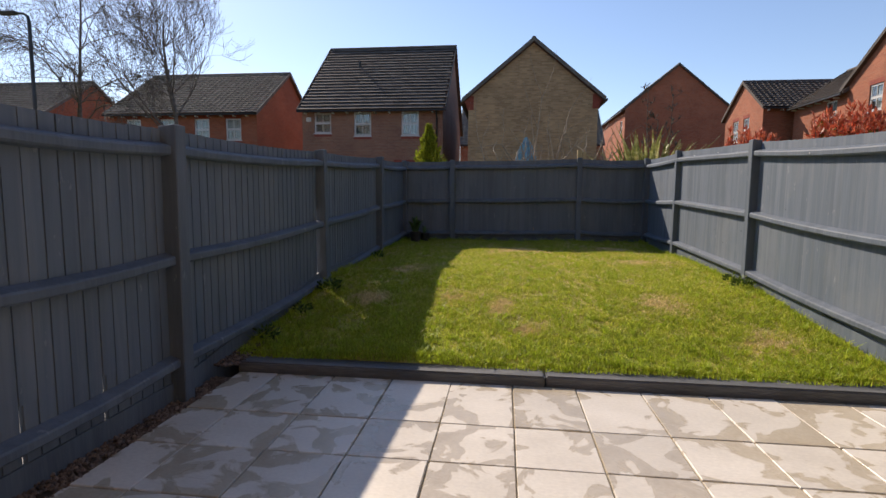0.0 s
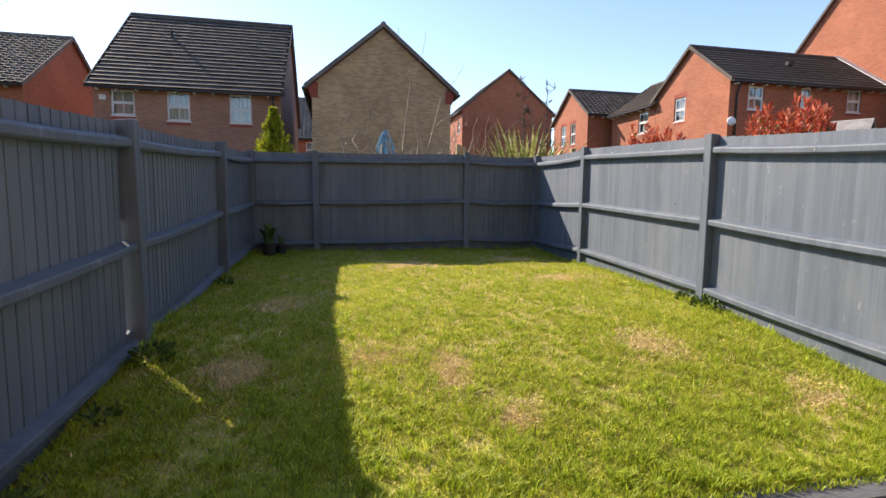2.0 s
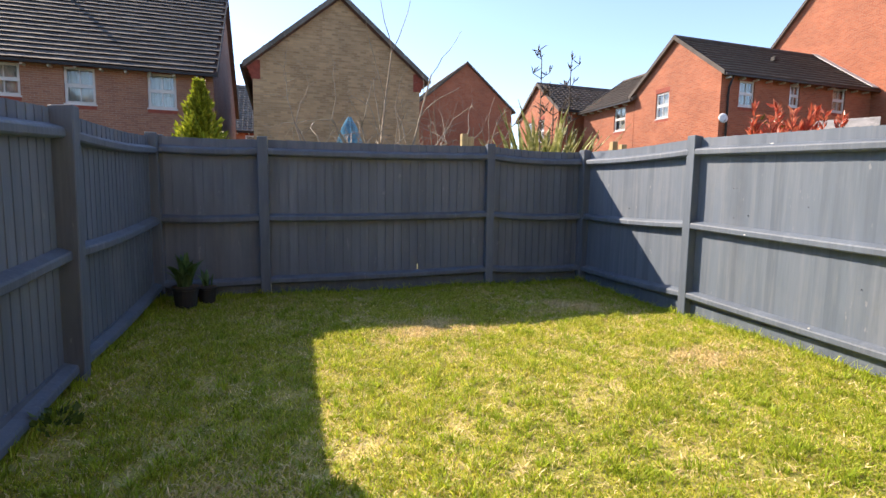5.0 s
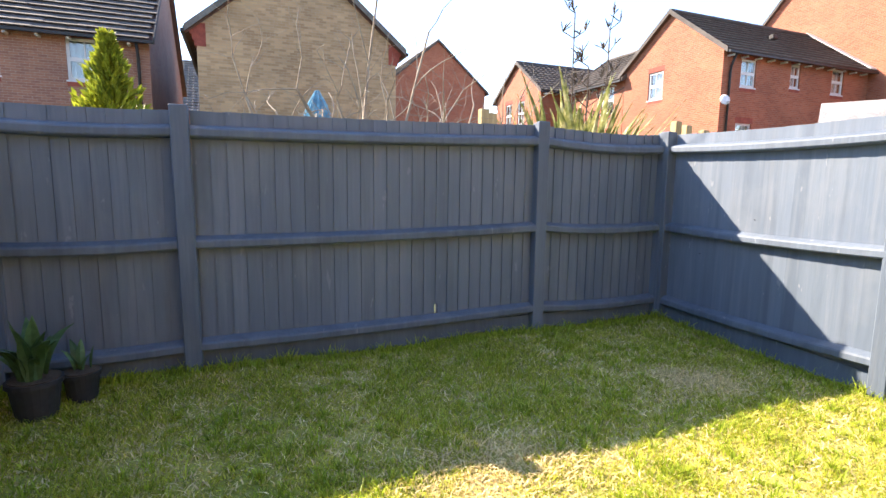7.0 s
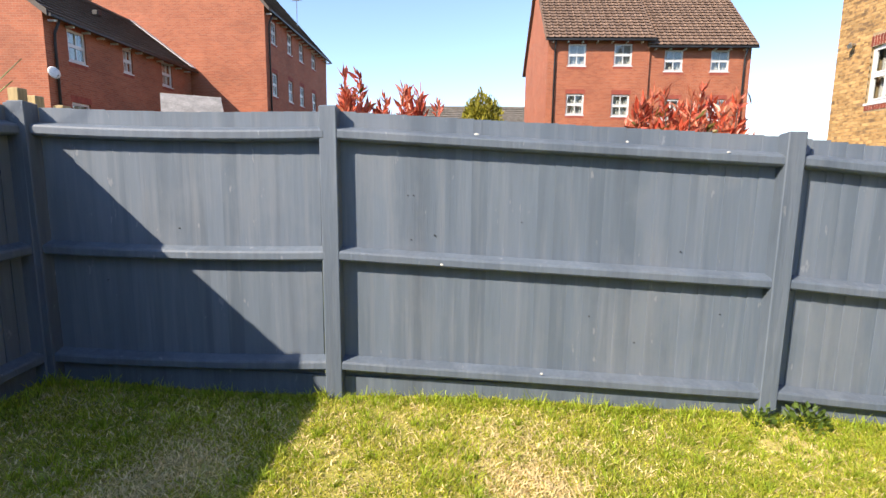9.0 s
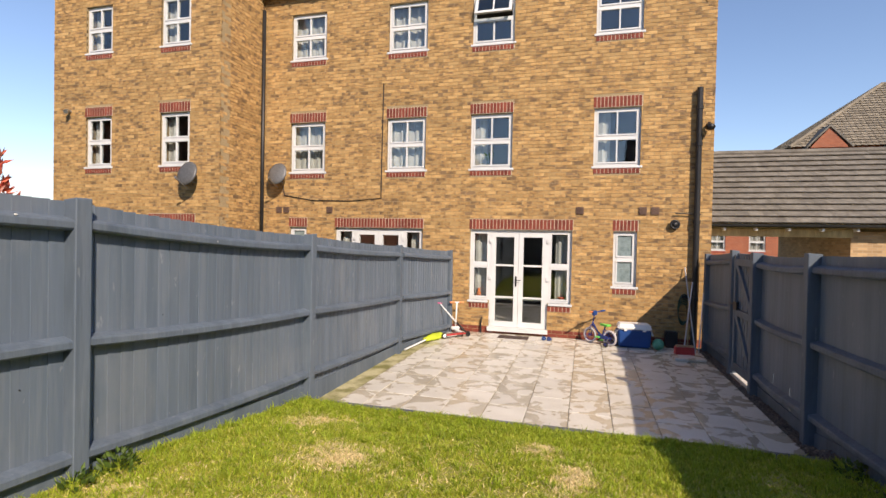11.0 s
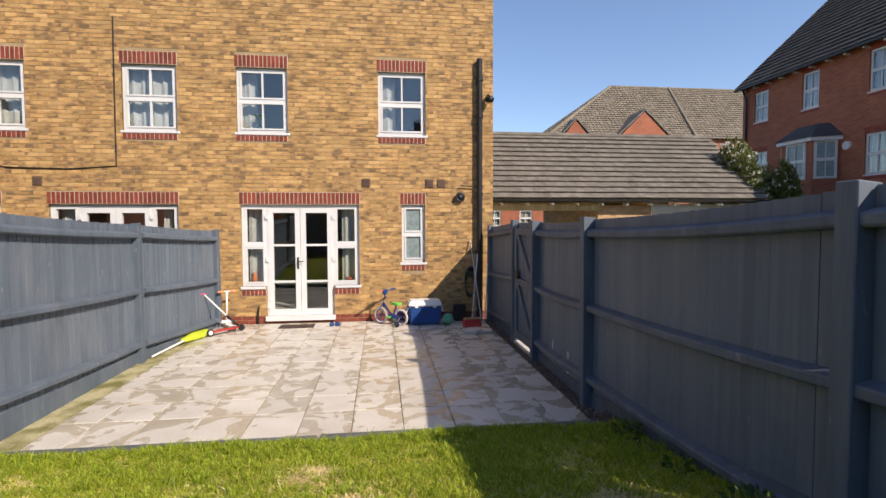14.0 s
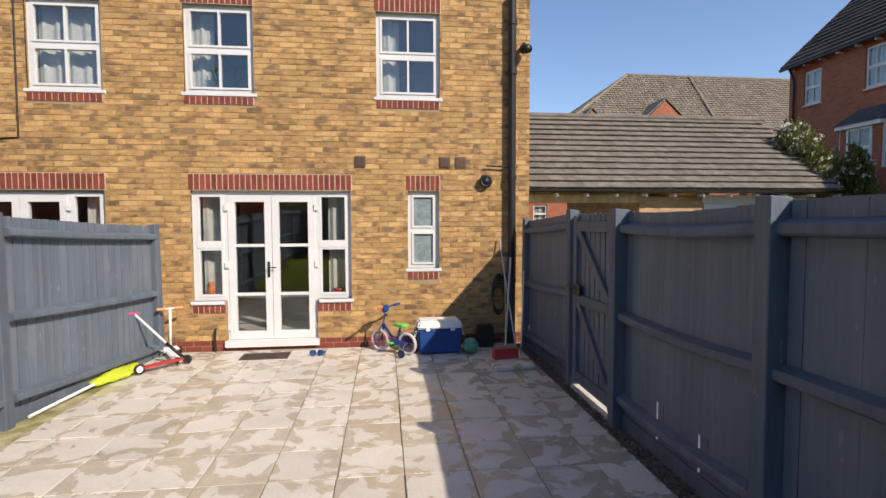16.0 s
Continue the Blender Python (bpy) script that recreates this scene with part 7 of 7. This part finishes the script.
# door mat, sandals
MAT_BROWN = material("door_mat_fibre", [(0.045, 0.028, 0.022), (0.08, 0.05, 0.04)], scales=(6, 90), rough=1.0, bump=0.8)
bm = bmesh.new()
box(bm, -0.31, 0.31, -0.16, 0.16, 0.003, 0.02)
mat_ob = thing("door_mat", "dark brown door mat on the patio before the door", "door mat", m=pose(1.66, 0.42, 0.0, 0, 0, 1))
part("surface", bevelled(bm, 0.006, 1), MAT_BROWN, mat_ob)
bm = bmesh.new()
box(bm, -0.46, 0.46, -0.19, 0.19, 0.001, 0.009)
part("border", bevelled(bm, 0.003, 1), material("pale_mat_border", [(0.5, 0.47, 0.42), (0.6, 0.57, 0.52)], scales=(6, 60), rough=0.9), mat_ob, "pale surround of the mat")
for s in (-1, 1):
    sn = thing("sandal", "bright blue plastic sandal on the patio", "sandal", "pair of sandals", m=pose(0.985 + 0.055 * s, 0.36, 0.002, 0, 0, 80 + 8 * s))
    bm = bmesh.new()
    prism(bm, [(0.09, 0.0), (0.075, 0.032), (0.02, 0.035), (-0.05, 0.028), (-0.085, 0.02), (-0.09, 0), (-0.085, -0.02), (-0.05, -0.028), (0.02, -0.035), (0.075, -0.032)], "z", 0.0, 0.025)
    part("sole", bevelled(bm, 0.006, 2), BLUE_PLASTIC, sn)
    bm = bmesh.new()
    tube(bm, [(0.03, -0.036, 0.02), (0.035, -0.02, 0.055), (0.035, 0.02, 0.055), (0.03, 0.036, 0.02)], 0.016, 8)
    part("strap", bm, BLUE_PLASTIC, sn)

# scooters
sc = thing("scooter", "white three-wheeled scooter with orange grips", "scooter", m=pose(2.84, 0.38, 0.0, 0, 0, -60))
bm = bmesh.new()
tube(bm, [(0.2, 0, 0.06), (0.13, 0, 0.66)], 0.017, 10)
tube(bm, [(0.13, -0.14, 0.655), (0.13, 0.14, 0.655)], 0.012, 8)
part("steering_column", bm, WHITE_PLASTIC, sc, smooth=True)
for s in (-1, 1):
    bm = bmesh.new()
    tube(bm, [(0.13, 0.05 * s, 0.655), (0.13, 0.155 * s, 0.655)], 0.019, 8)
    part("grip", bm, ORANGE_PLASTIC, sc, "orange grip")
    wheel(sc, (0.24, 0.13 * s, 0.06), (0, 1, 0), 0.055, 0.014, RUBBER, RED_PLASTIC, disc=True)
bm = bmesh.new()
box(bm, -0.30, 0.18, -0.055, 0.055, 0.05, 0.075)
part("deck", bevelled(bm, 0.01, 2), WHITE_PLASTIC, sc)
bm = bmesh.new()
box(bm, 0.15, 0.29, -0.11, 0.11, 0.06, 0.12)
part("fork", bevelled(bm, 0.025, 2), WHITE_PLASTIC, sc)
wheel(sc, (-0.33, 0, 0.05), (0, 1, 0), 0.05, 0.014, RUBBER, WHITE_PLASTIC, disc=True)
s2 = thing("scooter", "red and black scooter with pink grips leaning on the fence", "scooter", m=pose(2.80, 0.62, 0.0, 0, 0, 22))
bm = bmesh.new()
tube(bm, [(-0.16, 0.10, 0.10), (0.02, 0.02, 0.28)], 0.02, 10)
part("steering_column", bm, BLACK_PLASTIC, s2, smooth=True)
bm = bmesh.new()
tube(bm, [(0.02, 0.02, 0.28), (0.36, -0.12, 0.66)], 0.015, 10)
part("steering_tube", bm, WHITE_PLASTIC, s2, "white tube", smooth=True)
bm = bmesh.new()
tube(bm, [(0.30, -0.24, 0.65), (0.42, 0.0, 0.68)], 0.018, 8)
part("grip", bm, PINK_PLASTIC, s2, "pink grip")
bm = bmesh.new()
box(bm, -0.24, 0.24, -0.05, 0.05, -0.012, 0.012, m=pose(0.06, 0.20, 0.075, 0, 0, 30))
part("deck", bevelled(bm, 0.006, 2), RED_PLASTIC, s2)
wheel(s2, (-0.21, 0.10, 0.065), (0.4, 1, 0), 0.058, 0.016, RUBBER, BLACK_PLASTIC, disc=True)
wheel(s2, (0.30, 0.33, 0.065), (-0.5, 1, 0), 0.065, 0.016, RUBBER, WHITE_PLASTIC, disc=True)

# rolled lime-green parasol on the ground by the fence
lp = thing("rolled_parasol", "rolled lime-green parasol with a white pole lying by the fence", "parasol", m=pose(3.06, 0.50, 0.0, 0, 0, 82))
bm = bmesh.new()
rows = []
for i in range(15):
    f = i / 14
    r = 0.062 * (0.35 + 0.65 * math.sin(math.pi * min(1, f * 0.8 + 0.12))) + 0.006 * math.sin(i * 2.1)
    rows.append([bm.verts.new((0.30 + 0.72 * f, r * (1.9 + 0.22 * math.sin(3 * a + i * 0.35)) * math.cos(a) + 0.02 * math.sin(5 * f), max(0.003, 0.05 + r * 0.95 * math.sin(a) * (1 + 0.12 * math.sin(5 * a + i * 0.6))))) for a in [2 * math.pi * k / 24 for k in range(24)]])
for p, q in zip(rows, rows[1:]):
    for k in range(24):
        bm.faces.new((p[k], p[(k + 1) % 24], q[(k + 1) % 24], q[k]))
bm.faces.new(rows[0][::-1]), bm.faces.new(rows[-1])
part("canopy", bm, LIME_CLOTH, lp, "rolled lime-green cloth", smooth=True)
bm = bmesh.new()
tube(bm, [(0.98, 0, 0.05), (1.85, 0.0, 0.02)], 0.017, 8)
part("pole", bm, WHITE_PLASTIC, lp, "white pole")
bm = bmesh.new()
tube(bm, [(2.42, 0.04, 0.0), (2.42, 0.04, 0.22), (2.40, 0.05, 0.33)], [0.02, 0.018, 0.012], 8)
tagged(new("pipe_stub", mesh_of("pipe_stub", bm, BLACK_PLASTIC)), "short black pipe at the foot of the wall", "pipe")

# ornaments behind the glass
ORN = thing("orange_vase", "small orange vase on the sill behind the glass", "vase", m=pose(2.52, -0.17, 0.76))
bm = bmesh.new()
tube(bm, [(0, 0, 0), (0, 0, 0.04), (0, 0, 0.10), (0, 0, 0.15), (0, 0, 0.19)], [0.03, 0.05, 0.045, 0.025, 0.035], 14)
part("body", bm, ORANGE_PLASTIC, ORN, smooth=True)
bowl = thing("red_bowl", "small red bowl on the sill behind the glass", "bowl", m=pose(0.74, -0.19, 0.757))
bm = bmesh.new()
tube(bm, [(0, 0, 0), (0, 0, 0.02), (0, 0, 0.05), (0, 0, 0.075)], [0.04, 0.055, 0.075, 0.08], 16)
part("body", bm, RED_PLASTIC, bowl, smooth=True)
bm = bmesh.new()
box(bm, 0.45, 2.8, -0.27, -0.13, 0.72, 0.757)
tagged(new("window_board", mesh_of("window_board", bm, PVC)), "white window board inside the sidelights", "window board")


# ---- pots and weeds ----
WEED = material("weed_leaf", [(0.05, 0.09, 0.015), (0.11, 0.17, 0.03)], scales=(8, 40), rough=0.5, bump=0, island=0.35, through_light=0.3)
POT = material("dark_plant_pot", [(0.015, 0.016, 0.018), (0.03, 0.03, 0.032)], rough=0.6)
TULIP = material("tulip_leaf", [(0.06, 0.13, 0.04), (0.11, 0.2, 0.07)], scales=(6, 30), rough=0.5, bump=0, island=0.25, through_light=0.25)


def plant_pot(at, r, h, leaves, ln, seed, label, group="pots in the corner"):
    ob = thing("plant_pot", label, "plant pot", group, m=pose(*at))
    bm = bmesh.new()
    tube(bm, [(0, 0, 0.0), (0, 0, h * 0.86), (0, 0, h * 0.88), (0, 0, h)], [r * 0.76, r * 0.95, r * 1.06, r * 1.06], 20)
    part("pot", bm, POT, ob, "black plastic pot")
    bm = bmesh.new()
    tube(bm, [(0, 0, h), (0, 0, h + 0.006)], r * 0.95, 16)
    part("soil", bm, SOIL, ob)
    rng = np.random.default_rng(seed)
    verts, faces = [], []
    for _ in range(leaves):
        a, tilt, l = rng.uniform(0, 6.28), rng.uniform(0.2, 1.1), ln * rng.uniform(0.6, 1.1)
        out, s = Vector((math.cos(a), math.sin(a), 0)), Vector((-math.sin(a), math.cos(a), 0))
        p = out * rng.uniform(0, r * 0.6) + Vector((0, 0, h))
        b = len(verts)
        for k in range(6):
            f = k / 5
            w = l * 0.10 * math.sin(math.pi * (0.12 + 0.88 * f)) + 0.002
            c = p + out * (l * 0.55 * tilt * f * f) + Vector((0, 0, l * (f - 0.35 * tilt * f ** 2.4)))
            verts += [tuple(c - s * w), tuple(c - out * w * 0.4), tuple(c + s * w)]
        for k in range(5):
            faces += [[b + 3 * k, b + 3 * k + 1, b + 3 * k + 4, b + 3 * k + 3], [b + 3 * k + 1, b + 3 * k + 2, b + 3 * k + 5, b + 3 * k + 4]]
    put_part("leaves", quads("leaves", verts, faces, TULIP), ob, kind="stuff", label="broad upright green leaves")
    return ob


plant_pot((-1.62, 12.62, lz(-1.6, 12.6) - 0.01), 0.13, 0.22, 22, 0.40, 1, "black pot of tulips in leaf in the fence corner")
plant_pot((-1.44, 12.78, lz(-1.4, 12.8) - 0.01), 0.10, 0.18, 8, 0.22, 2, "small black pot beside the fence")
plant_pot((2.36, -0.165, 3.562), 0.065, 0.11, 16, 0.34, 3, "small pot plant standing inside an upper window", "")
nrng = np.random.default_rng(44)
for k, (x, y, r, n) in enumerate(((-1.84, 5.95, 0.10, 60), (-1.80, 6.7, 0.09, 40), (-1.76, 7.42, 0.13, 120), (-1.8, 9.9, 0.09, 50), (3.24, 8.12, 0.11, 90), (3.24, 8.42, 0.08, 40))):
    a, q = nrng.uniform(0, 6.28, n), r * np.sqrt(nrng.uniform(0, 1, n))
    pos = np.stack([q * np.cos(a), q * np.sin(a), nrng.uniform(0.0, 0.15, n) * (1 - q / r * 0.5)], -1)
    ob = thing("weed_clump", "low clump of dark green weeds at the fence foot", "weed", "weeds along the fences", m=pose(x, y, lz(x, y) - 0.005))
    dirs = np.stack([np.cos(a), np.sin(a), np.full(n, 0.8)], -1)
    put_part("leaves", leaf_cloud("leaves", pos, np.full(n, 0.05), nrng, WEED, 0.6, 0.3, dirs), ob, kind="stuff")

# ---- wall bricks nearest to the patio, one by one ----
brick_meshes = {}
for a, b, y0, y1, z0, z1 in near_bricks:
    key = round(b - a, 2)
    if key not in brick_meshes:
        bm = bmesh.new()
        box(bm, 0, key, 0, 0.03, 0, 0.065)
        brick_meshes[key] = mesh_of("brick", bm, BUFF_PIECE)
    put_part("brick", brick_meshes[key], house, pose(a, y0, z0) @ Matrix.Diagonal(((b - a) / key, 1, 1, 1)))
